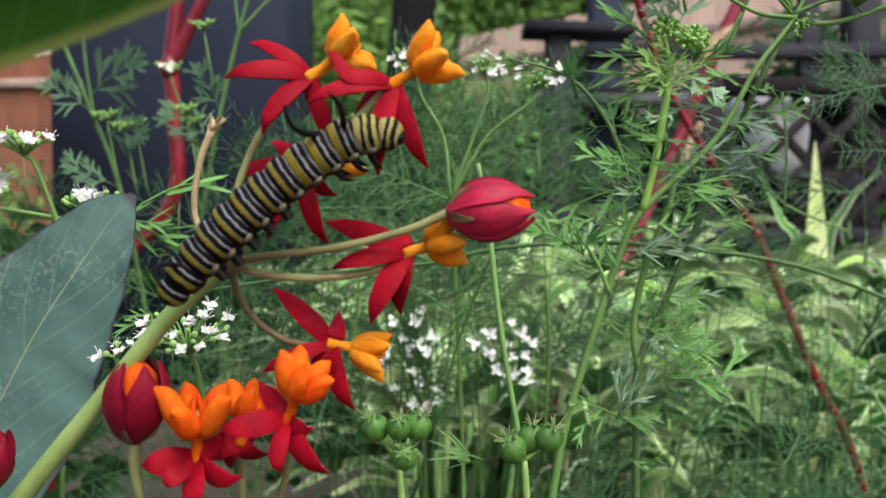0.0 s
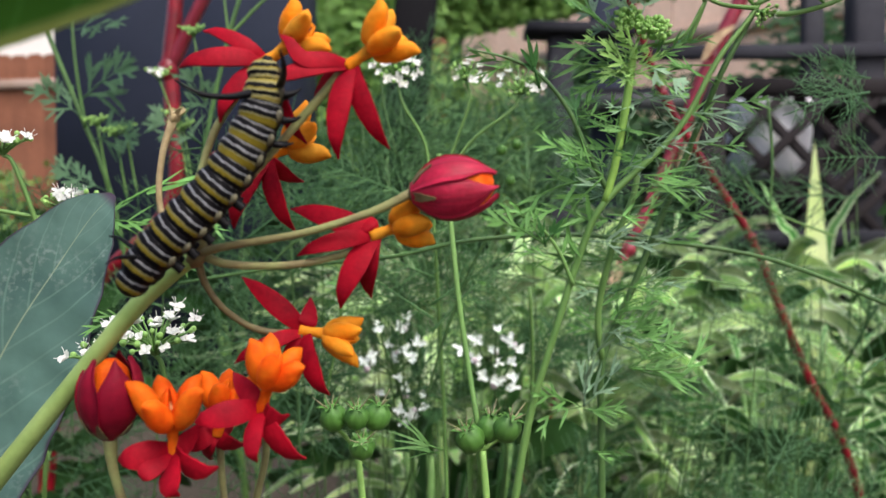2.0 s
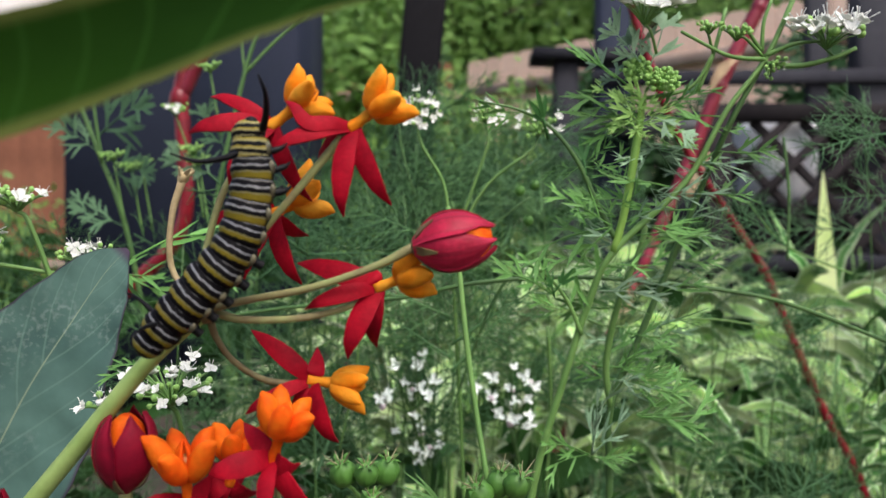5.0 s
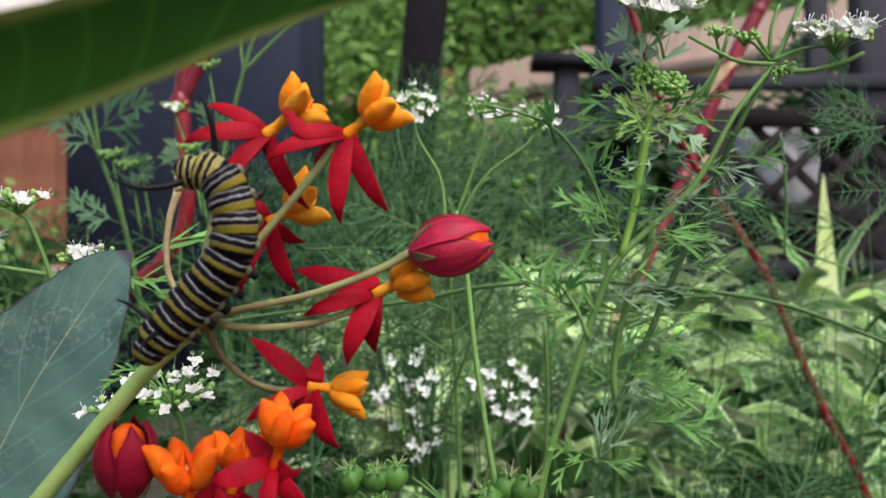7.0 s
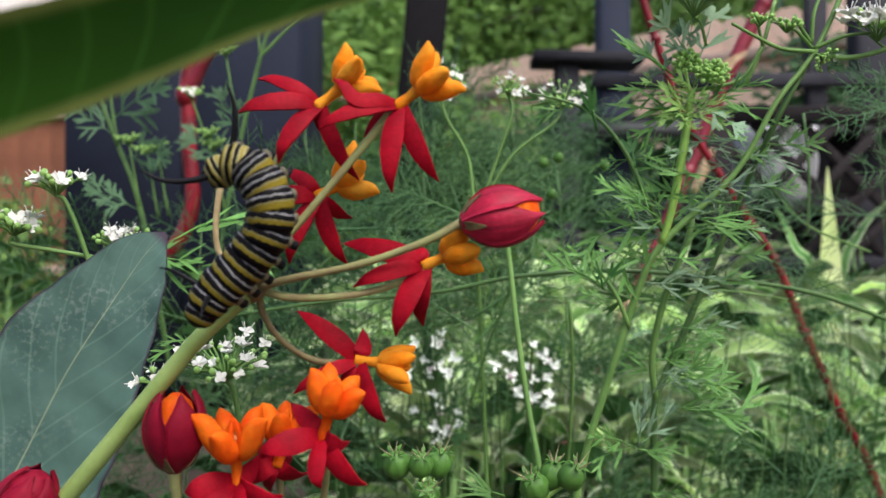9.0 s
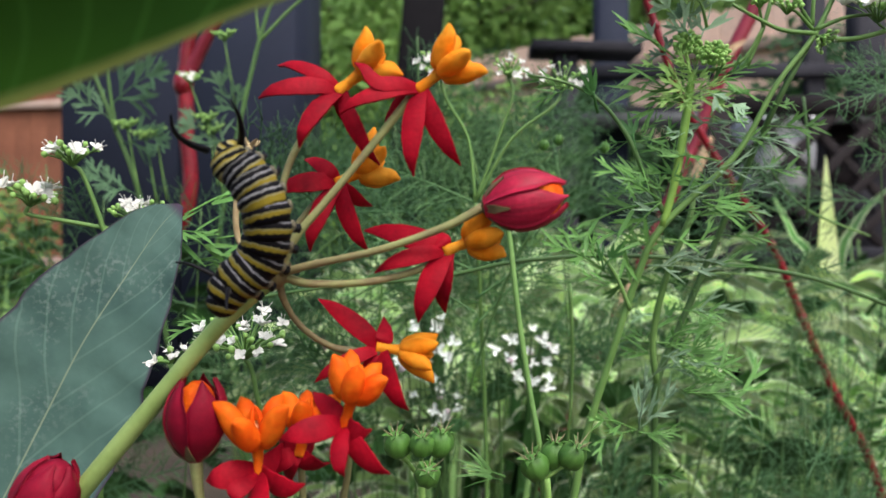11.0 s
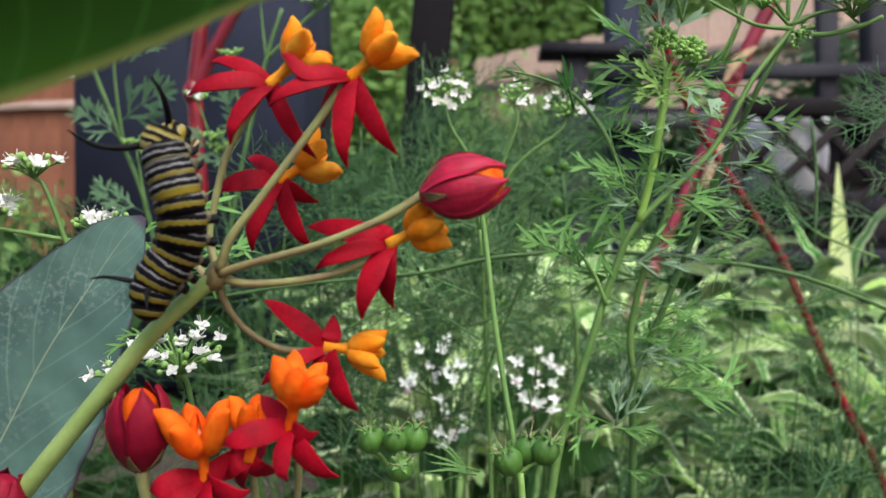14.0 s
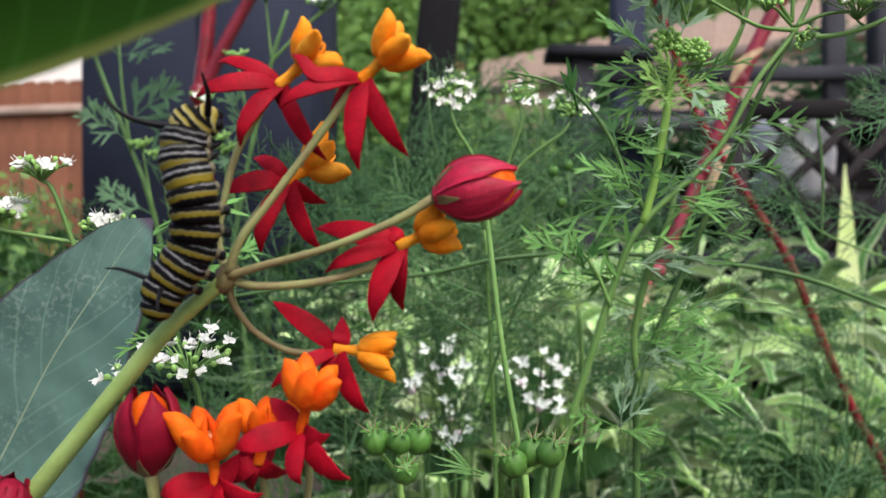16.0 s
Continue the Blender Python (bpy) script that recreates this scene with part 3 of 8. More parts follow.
def bloom_head(parent, top, stem_from, radius, count, seed, face=(0, -0.25, 1), size=0.0035, knobs=6, stalk=0.00034):
    """An umbel: rays from one point, each ending in blossoms or green knobs."""
    rng = random.Random(seed)
    top, face = Vector(top), Vector(face).normalized()
    side = face.orthogonal().normalized()
    other = face.cross(side)
    g = Geo()
    root = top - face * radius * 0.65
    g.tube([Vector(q) for q in stem_from] + [root], [stalk * 1.6, stalk * 1.3], 6)
    head = part("stalk", g, M_CSTEM, parent)
    rays = Geo()
    for k in range(count + knobs):
        a = 2.4 * k
        r = radius * math.sqrt((k + 0.5) / (count + knobs))
        spot = top + (side * math.cos(a) + other * math.sin(a)) * r + face * rng.uniform(-0.26, 0.20) * radius
        rays.tube([root, root.lerp(spot, 0.5) + face * radius * 0.08, spot], [stalk, stalk * 0.7, stalk * 0.6], 4, 3)
        way = (spot - root).normalized() * 0.5 + face * 0.7 + Vector((rng.uniform(-0.5, 0.5), rng.uniform(-0.6, 0.1), rng.uniform(-0.2, 0.4)))
        if (k * 7) % (count + knobs) >= knobs:
            put("blossom", rng.choice(BLOSSOM), head, along(spot, spot + way, (0, 0, 1), size * rng.uniform(0.85, 1.25), rng.uniform(0, 6)))
        else:
            put("bud_knob", KNOB, head, along(spot, spot + way, (0, 0, 1), min(size, 0.004) * rng.uniform(0.38, 0.55)))
    part("ray", rays, M_CSTEM, head)
    return head


# ---- the milkweed with its open flowers and buds ----
milkweed = thing("milkweed_plant", V(-28.28, -5.29, 100), "flowering milkweed stem with red and orange flowers and crimson buds", "plant")
stem = Geo().tube([V(-68.57, -50.29, 106), V(-57.15, -36.63, 103), V(-46.37, -24.07, 101), V(-37.09, -13.11, 100), V(-31.58, -7.97, 100), V(-28.36, -5.44, 100)],
                  [0.0016, 0.0014, 0.0013, 0.00122, 0.00115, 0.0012], 12)
MILKWEED_STEM = part("stem", stem, M_STEM, milkweed)
hub = Geo().ball(V(-28.05, -5.13, 100), 0.0016, (0.5, 0, 0.85), 1.5, 7, 12, 5, 0.12)
part("umbel_base", hub, M_HUB, milkweed, "brownish knob where the flower stalks meet")


def pedicel(points, radii=(0.00066, 0.00052, 0.00050, 0.00064), material=M_PEDICEL, name="flower_stalk", label=""):
    return part(name, Geo().tube(points, radii, 9), material, milkweed, label)


pedicel([V(-28.05, -4.52, 100), V(-29.41, -0.31, 101), V(-28.95, 3.56, 101), V(-26.63, 12.08, 101), V(-21.15, 20.62, 100)])
pedicel([V(-27.62, -4.48, 99), V(-25.46, 0.08, 98), V(-21.33, 5.33, 98), V(-16.07, 12.09, 98), V(-9.69, 20.50, 98)], (0.00068, 0.00056, 0.00052, 0.00064))
pedicel([V(-27.47, -4.93, 99), V(-22.83, -3.53, 98), V(-13.68, -1.26, 97), V(-4.76, 2.16, 97), V(0.45, 5.13, 97)], (0.00062, 0.00052, 0.00052, 0.00068))
pedicel([V(-27.59, -5.44, 100), V(-23.07, -6.30, 99), V(-14.72, -5.69, 99), V(-7.97, -3.76, 100), V(-4.33, -1.63, 101)])
pedicel([V(-28.05, -5.75, 100), V(-27.25, -9.21, 101), V(-24.70, -12.90, 102), V(-20.05, -15.71, 103), V(-13.87, -16.26, 104)], (0.0006, 0.00046, 0.00044, 0.0007), M_HUB)
pedicel([V(-17.60, -26.48, 99), V(-17.82, -34.32, 102), V(-20.63, -46.22, 106)])
pedicel([V(-29.49, -5.66, 104), V(-27.95, 0.08, 106), V(-24.11, 5.82, 107), V(-20.99, 8.45, 107)])
pedicel([V(-30.04, -33.03, 100), V(-30.96, -39.79, 102), V(-30.90, -49.81, 105)])
pedicel([V(-25.03, -30.05, 104), V(-24.46, -38.55, 105), V(-23.07, -48.66, 106)])
pedicel([V(-38.93, -31.35, 100), V(-38.24, -37.85, 101), V(-35.39, -49.34, 104)], (0.0010, 0.0006, 0.0007))
# two spent stalks that lost their flowers
pedicel([V(-31.90, -5.82, 107), V(-36.09, 0.08, 108), V(-36.25, 7.53, 108), V(-34.93, 12.91, 108)], (0.00046, 0.00046, 0.00048, 0.00062), M_DRY, "spent_stalk", "dried tan stalk without its flower")
g = Geo().ball(V(-34.76, 13.40, 108), 0.00078, (0.5, 0, 1), 1.3, 7, 11, 3, 0.25)
for k in range(5):
    out = Vector((math.cos(1.3 * k), math.sin(1.3 * k), 0))
    b = V(-34.76, 13.60, 108) + out * 0.0005
    g.blade([b, b + out * 0.0005 + Vector((0.0004, 0, 0.0007)), b + out * (0.0004 + 0.0002 * k) + Vector((0.0007, 0, 0.0012 + 0.0003 * (k % 2)))], [0.0006, 0.0007, 0.0001], out, 0.3, 0.00015, 2, 3)
part("stalk_end", g, M_DRY, milkweed, "withered calyx")


def petal(parent, base, tip, wide=0.0036, reflex=0.0016, normal=None, material=M_RED, mid=None):
    """A reflexed corolla lobe, narrow at the base, keeled and rolled back at its edges."""
    base, tip = Vector(base), Vector(tip)
    way = tip - base
    n = Vector(normal) if normal else Vector((way.z, 0, -way.x)) * 0.35 + TOWARD * way.length
    n.normalize()
    middle = Vector(mid) if mid else base.lerp(tip, 0.52)
    line = [base, base.lerp(middle, 0.45) + n * reflex * 0.9, middle + n * reflex, middle.lerp(tip, 0.6) + n * reflex * 0.4, tip - n * reflex * 0.9]
    g = Geo().blade(line, [wide * 0.60, wide * 0.78, wide * 0.96, wide, wide * 0.88, wide * 0.64, wide * 0.34, wide * 0.04], n, -0.14, 0.00032, 8, 5, 0.04)
    return part("petal", g, material, parent)


def flower(base, crown, tips, hood_long=0.0049, hood_wide=0.0015, wide=0.0030, turn=0.0, material=M_ORANGE, dull=0, open_up=0.55):
    """A milkweed flower: swept-back red lobes at base, a short column and five upright hoods about the crown."""
    base, crown = Vector(base), Vector(crown)
    axis = (crown - base).normalized()
    side = axis.cross(Vector((0.2, 1, 0.1))).normalized()
    other = axis.cross(side)
    col = Geo().tube([base - axis * 0.0006, base + axis * 0.0016, crown - axis * hood_long * 0.42], [0.0010, 0.0007, 0.0010], 9)
    body = part("flower", col, material, milkweed, "open red and orange milkweed flower")
    part("crown", Geo().ball(crown - axis * hood_long * 0.22, 0.0013, axis, 1.3, 6, 10, 5, 0.12), M_DULL, body)
    low = crown - axis * hood_long * 0.52
    r = random.Random(int(base.x * 1e6) + 7)
    for k in range(5):
        a = 2 * math.pi * k / 5 + turn + r.uniform(-0.2, 0.2)
        out = side * math.cos(a) + other * math.sin(a)
        flare, rise = open_up + r.uniform(-0.05, 0.5), r.uniform(0.86, 1.10)
        p0 = low + out * 0.0004
        p1 = low + axis * hood_long * 0.16 + out * hood_wide * (0.72 + 0.15 * flare)
        p2 = low + axis * hood_long * 0.46 * rise + out * hood_wide * (1.00 + 0.60 * flare)
        p3 = low + axis * hood_long * 0.78 * rise + out * hood_wide * (1.15 + 1.15 * flare)
        p4 = low + axis * hood_long * rise + out * hood_wide * (1.30 + 1.95 * flare)
        g = Geo().tube([p0, p1, p2, p3, p4], [hood_wide * 0.34, hood_wide * 0.74, hood_wide * 0.96, hood_wide * 1.02, hood_wide * 0.92, hood_wide * 0.66, hood_wide * 0.12], 12, 5)
        part("hood", g, M_DULL if k < dull else material, body)
        horn = low + axis * hood_long * 0.62 + out * 0.0009
        part("horn", Geo().tube([low + axis * hood_long * 0.2 + out * 0.0008, horn, horn + axis * hood_long * 0.28 - out * 0.0007], [0.0004, 0.0004, 0.0001], 6, 3), material, body)
    for part_width, tip in zip((1.0, 0.76, 1.0, 0.9, 0.8), tips):
        mid = None
        if isinstance(tip, tuple):
            mid, tip = tip
        petal(body, base + (Vector(mid or tip) - base).normalized() * 0.0001, tip, wide * part_width * (0.7 if mid else 1.0), mid=mid)
    return body


flower(V(-20.08, 21.15, 100), V(-15.30, 24.91, 98.8), [V(-31.37, 19.70, 97), V(-29.63, 25.56, 102), V(-25.68, 12.58, 96), V(-14.72, 10.39, 99), V(-19.05, 16.02, 104)], hood_long=0.0047, hood_wide=0.00138, wide=0.0028, turn=0.314, open_up=0.75)
flower(V(-8.71, 21.26, 98), V(-4.30, 24.85, 96.8), [(V(-14.64, 20.67, 96), V(-17.77, 24.54, 95)), V(-19.74, 17.36, 94), V(-9.80, 8.72, 94), V(-3.38, 10.37, 96), V(-14.52, 15.87, 103)], hood_long=0.0048, hood_wide=0.00142, wide=0.0032, turn=0.7, open_up=0.72)
flower(V(-4.33, -1.08, 101), V(0.62, 1.16, 101), [V(-16.74, 1.99, 104), V(-14.72, -4.13, 98), V(-8.71, -11.19, 98), V(-4.85, -10.24, 102), V(-7.49, 1.67, 104)], wide=0.0034, turn=0.5, open_up=0.75)
flower(V(-20.83, 8.69, 107), V(-15.89, 11.51, 108), [V(-29.97, 7.09, 104), V(-26.57, 12.78, 109), V(-24.94, -1.66, 103), V(-16.42, -1.83, 104), V(-16.36, 5.14, 110)], hood_wide=0.0015, wide=0.0032, turn=0.1, open_up=0.75)
flower(V(-13.71, -15.54, 104), V(-8.13, -16.26, 104), [V(-23.18, -8.45, 105), V(-23.14, -20.20, 101), V(-9.75, -24.54, 101), V(-13.28, -11.40, 107), V(-16.57, -24.29, 106)], hood_long=0.0052, hood_wide=0.00125, turn=0.6, open_up=0.6)
flower(V(-29.74, -32.40, 99), V(-30.19, -25.61, 98), [V(-36.33, -32.84, 95), V(-32.71, -35.23, 94), V(-27.51, -36.99, 93), V(-22.86, -33.78, 95), V(-27.16, -29.92, 103)], hood_long=0.0062, hood_wide=0.0017, wide=0.0038, turn=1.57, material=M_DEEP, open_up=0.62)
flower(V(-24.79, -30.71, 103), V(-23.84, -25.02, 103), [V(-29.81, -34.19, 104), V(-26.88, -36.13, 105), V(-21.24, -33.72, 105), V(-23.29, -28.62, 107), V(-29.03, -29.44, 107)], hood_long=0.0054, hood_wide=0.0016, turn=0.2, material=M_DEEP)
flower(V(-17.88, -25.31, 98), V(-16.36, -19.11, 97), [V(-26.22, -26.73, 94), V(-17.75, -31.65, 93), V(-14.27, -26.69, 97), V(-11.89, -32.64, 97), V(-23.37, -22.02, 103)], hood_long=0.0057, hood_wide=0.0016, wide=0.0035, turn=1.62, material=M_DEEP, open_up=0.45)


def closed_bud(base, tip, radius, material, gape=0.0, spin=0.0, core=M_DEEP, fill=1.0, label="plump closed crimson bud", outline=(0.30, 0.72, 0.96, 1.0, 0.93, 0.74, 0.40)):
    """Five overlapping petals wrapped round an orange core that shows at the tip."""
    base, tip = Vector(base), Vector(tip)
    axis = tip - base
    long = axis.length
    axis.normalize()
    side = axis.cross(Vector((0.1, 1, 0.2))).normalized()
    other = axis.cross(side)
    g = Geo()
    g.tube([base, base.lerp(tip, 0.2), base.lerp(tip, 0.5), base.lerp(tip, 0.8), tip - axis * long * 0.06], [radius * 0.3 * fill, radius * 0.7 * fill, radius * 0.88 * fill, radius * 0.66 * fill, radius * 0.24 * fill], 14)
    body = part("bud", g, core, milkweed, label)
    for p in range(5):
        rows, cols = 14, 7
        verts, uvs, faces = [], [], []
        for back in (0, 1):
            for i in range(rows):
                u = i / (rows - 1)
                r = float(np.interp(u, np.linspace(0, 1, len(outline)), outline)) * radius
                half = 0.72 * (1 - gape * u) * (1 - 0.80 * (max(0, u - 0.62) / 0.38) ** 1.4)
                for k in range(cols):
                    s = k / (cols - 1) * 2 - 1
                    a = spin + 2 * math.pi * p / 5 + s * half
                    rr = r * (1 + 0.055 * s + 0.03 * (1 - s * s)) - back * 0.0003
                    q = base + axis * (long * u * (1 - 0.05 * abs(s))) + (side * math.cos(a) + other * math.sin(a)) * rr
                    verts.append(q)
                    uvs.append((k / (cols - 1), u))
        o = rows * cols
        for i in range(rows - 1):
            for k in range(cols - 1):
                a, b, c, d = i * cols + k, i * cols + k + 1, (i + 1) * cols + k + 1, (i + 1) * cols + k
                faces += [(a, b, c, d), (o + a, o + d, o + c, o + b)]
            for k in (0, cols - 1):
                a, d = i * cols + k, (i + 1) * cols + k
                faces.append((a, d, o + d, o + a))
        part("bud_petal", Geo().add(verts, faces, uvs), material, body)
    sep = Geo()
    for k in range(5):
        a = 2 * math.pi * k / 5 + 0.4
        out = side * math.cos(a) + other * math.sin(a)
        sep.blade([base - axis * 0.0003 + out * 0.0006, base + axis * 0.0012 + out * radius * 0.62, base + axis * 0.0032 + out * radius * 0.95], [0.0009, 0.0012, 0.0002], out, 0.1, 0.0002, 2, 3)
    part("sepal", sep, M_HUB, body, "short brown sepals")
    return body


closed_bud(V(0.35, 4.98, 97), V(11.70, 7.30, 96.4), 0.0043, M_BUD, 0.12, 0.5)
closed_bud(V(-38.93, -31.50, 100), V(-38.70, -19.65, 99), 0.0042, M_BUDLOW, 0.06, 1.0, fill=0.84, outline=(0.28, 0.66, 0.92, 1.0, 0.98, 0.86, 0.58), label="dark crimson bud starting to open")
closed_bud(V(-62.24, -41.72, 101), V(-57.48, -31.81, 100), 0.0044, M_BUDLOW, 0.0, 0.3, M_BUDLOW, label="dark crimson bud starting to open")

# ---- the caterpillar ----
caterpillar = thing("caterpillar", V(-28.28, -5.29, 100), "plump caterpillar banded yellow, black and white, climbing the milkweed", "caterpillar")
SEGMENTS = []
GIRTH = (0.68, 0.88, 0.96, 1.0, 1.02, 1.02, 1.0, 1.0, 0.99, 0.97, 0.93, 0.84, 0.70)
for index, girth in enumerate(GIRTH):
    g = Geo()
    n, rows = 22, 15
    half = 0.00200 if 0 < index < 12 else 0.00185
    radius = 0.00322 * girth
    verts, uvs, faces = [], [], []
    for i in range(rows):
        u = i / (rows - 1) * 2 - 1
        swell = (1 - 0.5 * abs(u) ** 4) * (1 + 0.032 * math.cos(u * 7.5))
        if index == 0 and u < 0:
            swell *= math.sqrt(max(0.05, 1 - (u * 0.97) ** 2)) * 0.9 + 0.1
        if index == 12 and u > 0:
            swell *= math.sqrt(max(0.04, 1 - (u * 0.98) ** 2))
        for k in range(n):
            a = 2 * math.pi * k / n
            low = 0.86 if math.sin(a) < -0.3 else 1.0
            verts.append(Vector((u * half, math.cos(a) * radius * swell, math.sin(a) * radius * swell * low)))
            uvs.append((k / n, i / (rows - 1)))
    for i in range(rows - 1):
        for k in range(n):
            faces.append((i * n + k, i * n + (k + 1) % n, (i + 1) * n + (k + 1) % n, (i + 1) * n + k))
    faces += [tuple(range(n))[::-1], tuple((rows - 1) * n + k for k in range(n))]
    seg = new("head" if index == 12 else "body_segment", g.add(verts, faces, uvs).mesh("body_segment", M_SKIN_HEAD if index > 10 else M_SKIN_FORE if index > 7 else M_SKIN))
    seg.parent = caterpillar
    SEGMENTS.append(seg)

    def on_segment(name, geo, material, label=""):
        ob = new(name, geo.mesh(name, material))
        ob.parent = seg
        tagged(ob, label)

    if index == 1:
        for s in (-1, 1):
            out = Vector((-0.1, 0.75 * s, 0.6)).normalized()
            b = Vector((0.0006, 0.62 * s * radius, 0.72 * radius))
            long = 0.0052
            bend = Vector((-0.6, 0.2 * s, -0.35))
            on_segment("filament", Geo().tube([b - out * 0.0005, b + out * long * 0.35, b + out * long * 0.7 + bend * long * 0.06, b + out * long + bend * long * 0.25],
                       [0.0004, 0.0003, 0.00022, 0.0001], 7), M_FILAMENT, "soft black filament")
    if 1 < index < 12:
        for s in (-1, 1):
            on_segment("flank_fold", Geo().ball((0.0002, 0.80 * s * radius, -0.48 * radius), 0.00050, (1, 0.2 * s, 0), 1.7, 6, 9, 5, 0.15), M_FLANK, "pale cream fold on the flank")
    if index in (2, 3, 4, 5, 6):
        for s in (-1, 1):
            b = Vector((0, 0.45 * s * radius, -0.72 * radius))
            on_segment("proleg", Geo().tube([b, b + Vector((0, 0.0003 * s, -0.0007)), b + Vector((0, 0.0004 * s, -0.0012))], [0.0007, 0.0006, 0.0007], 8), M_FILAMENT, "stubby black proleg")
    if index in (9, 10, 11):
        for s in (-1, 1):
            b = Vector((0, 0.35 * s * radius, -0.75 * radius))
            on_segment("leg", Geo().tube([b, b + Vector((0.0004, 0.0004 * s, -0.0012)), b + Vector((0.0012, 0.0002 * s, -0.0022))], [0.00055, 0.0004, 0.0001], 6), M_FILAMENT, "small black hooked leg")
    if index == 12:
        for s in (-1, 1):
            on_segment("cheek", Geo().ball((0.0011, 0.0008 * s, 0.0000), 0.0009, (1, 0.3 * s, 0.2), 1.0, 5, 9), M_FILAMENT, "black half of the head capsule")

FEELERS = []
for long, sag in ((0.0098, 0.0016), (0.0088, -0.0009)):
    g = Geo().tube([(0, 0, 0), (long * 0.35, sag * 0.55, 0), (long * 0.7, sag * 0.5, 0), (long, -sag * 0.4, 0)], [0.00052, 0.00042, 0.00030, 0.00011], 8)
    feeler = new("front_filament", g.mesh("front_filament", M_FILAMENT))
    feeler.parent = caterpillar
    FEELERS.append(tagged(feeler, "long soft black filament behind the head"))

# ---- big milkweed leaf beside the stem, and the one that hangs over ----
side_leaf = thing("milkweed_leaf", V(-97.03, -57.37, 150), "broad blue-green milkweed leaf with dusty specks and purple tip", "leaf")
g = Geo().blade([V(-104.51, -75.98, 146), V(-95.73, -58.87, 148), V(-86.11, -38.40, 150), V(-78.58, -23.03, 151), V(-70.36, -9.79, 152), V(-64.02, 0.12, 153), V(-59.72, 5.08, 154)],
                [0.012, 0.031, 0.0345, 0.0335, 0.028, 0.019, 0.011, 0.0012], (0.25, -1, 0.35), 0.10, 0.0004, 12, 5, 0.05, 0.015)
part("blade", g, M_LEAF, side_leaf)
part("midrib", Geo().tube([V(-105.51, -76.71, 147.4), V(-96.57, -59.39, 149.3), V(-86.79, -38.70, 151.2), V(-79.20, -23.21, 152.2), V(-70.87, -9.86, 153.1), V(-64.32, 0.12, 153.7)], [0.00034, 0.00022, 0.00010], 7), M_MIDRIB, side_leaf)

over_leaf = thing("milkweed_leaf", V(-50.19, 11.38, 51.0), "dark green milkweed leaf with pale rim hanging over close by", "leaf")
g = Geo().blade([V(-56.74, 5.89, 49.2), V(-45.73, 9.87, 50.4), V(-36.56, 12.76, 51.0), V(-31.11, 14.35, 51.6), V(-25.57, 16.09, 51.9), V(-20.07, 17.98, 52.2), V(-12.45, 20.53, 52.8), V(-2.65, 21.47, 53.4)],
                [0.0090, 0.0098, 0.0092, 0.0081, 0.0074, 0.0066, 0.0052, 0.0006], (0.1, -1, -0.25), 0.12, 0.0003, 16, 5, 0.03, 0.012)
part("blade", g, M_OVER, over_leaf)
part("midrib", Geo().tube([V(-56.74, 5.89, 50.5), V(-45.73, 9.87, 51.7), V(-36.56, 12.76, 52.3), V(-31.11, 14.35, 52.9), V(-25.57, 16.09, 53.2), V(-20.07, 17.98, 53.5), V(-12.45, 20.53, 54.1)], [0.0005, 0.0004, 0.0002], 7), M_STEM, over_leaf)

# ---- the coriander in front: stems, cut leaves, green fruit ----
coriander = thing("coriander_plant", V(48.99, 3.39, 170), "branching green coriander plant with cut leaves and young umbels", "plant")


def stems(parent, points, radii, material=M_CSTEM, name="stem", label=""):
    return part(name, Geo().tube(points, [r / 1450 for r in radii], 9), material, parent, label)


stems(coriander, [V(27.42, -70.80, 178), V(31.16, -47.75, 176), V(37.07, -26.54, 174), V(42.71, -7.78, 172), V(47.95, 3.78, 170), V(63.86, 19.70, 168), V(72.55, 35.71, 166), V(80.96, 47.26, 165), V(88.54, 63.95, 165)],
      (1.45, 1.35, 1.3, 1.25, 1.1, 0.9, 0.85, 0.85))
stems(coriander, [V(50.20, -76.01, 184), V(49.66, -50.08, 182), V(49.53, -34.35, 180), V(56.01, -18.49, 180), V(64.25, 2.86, 178), V(69.88, 18.91, 175), V(73.97, 32.92, 168), V(80.44, 45.89, 166)], (1.4, 1.3, 1.2, 1.05, 0.9), M_DARKSTEM)
stems(coriander, [V(49.53, -34.35, 180), V(48.02, -23.05, 178), V(50.43, -7.91, 175), V(55.48, 5.47, 174), V(57.46, 14.97, 176)], (1.2, 1.2, 1.1, 1.0))
stems(coriander, [V(47.95, 3.78, 170), V(50.25, 13.08, 169), V(52.53, 27.17, 168), V(54.21, 38.76, 168)], (1.3, 1.35, 1.45, 1.2), M_SHOOT)
stems(coriander, [V(48.34, 6.64, 170), V(43.52, 15.67, 169), V(39.14, 24.59, 168), V(32.77, 32.13, 167), V(25.57, 35.75, 166), V(16.57, 37.56, 165)], (0.95, 0.85, 0.7, 0.5, 0.3), M_DARKSTEM)
stems(coriander, [V(41.00, -15.69, 172), V(37.48, -7.73, 171), V(32.70, -1.82, 170), V(26.84, 1.43, 170)], (0.8, 0.6, 0.4))
stems(coriander, [V(80.96, 46.76, 165), V(72.45, 46.95, 163), V(66.55, 49.17, 162), V(60.58, 51.95, 161)], (0.8, 0.6, 0.5))
stems(coriander, [V(80.96, 45.75, 165), V(87.45, 44.95, 163), V(94.35, 46.41, 162), V(99.31, 48.52, 162)], (0.9, 0.8, 0.7))
stems(coriander, [V(80.45, 47.52, 165), V(86.20, 49.70, 163), V(91.86, 50.14, 162)], (0.8, 0.6, 0.5))
stems(coriander, [V(79.94, 48.53, 165), V(76.93, 52.26, 164), V(75.68, 54.77, 164)], (0.7, 0.5))
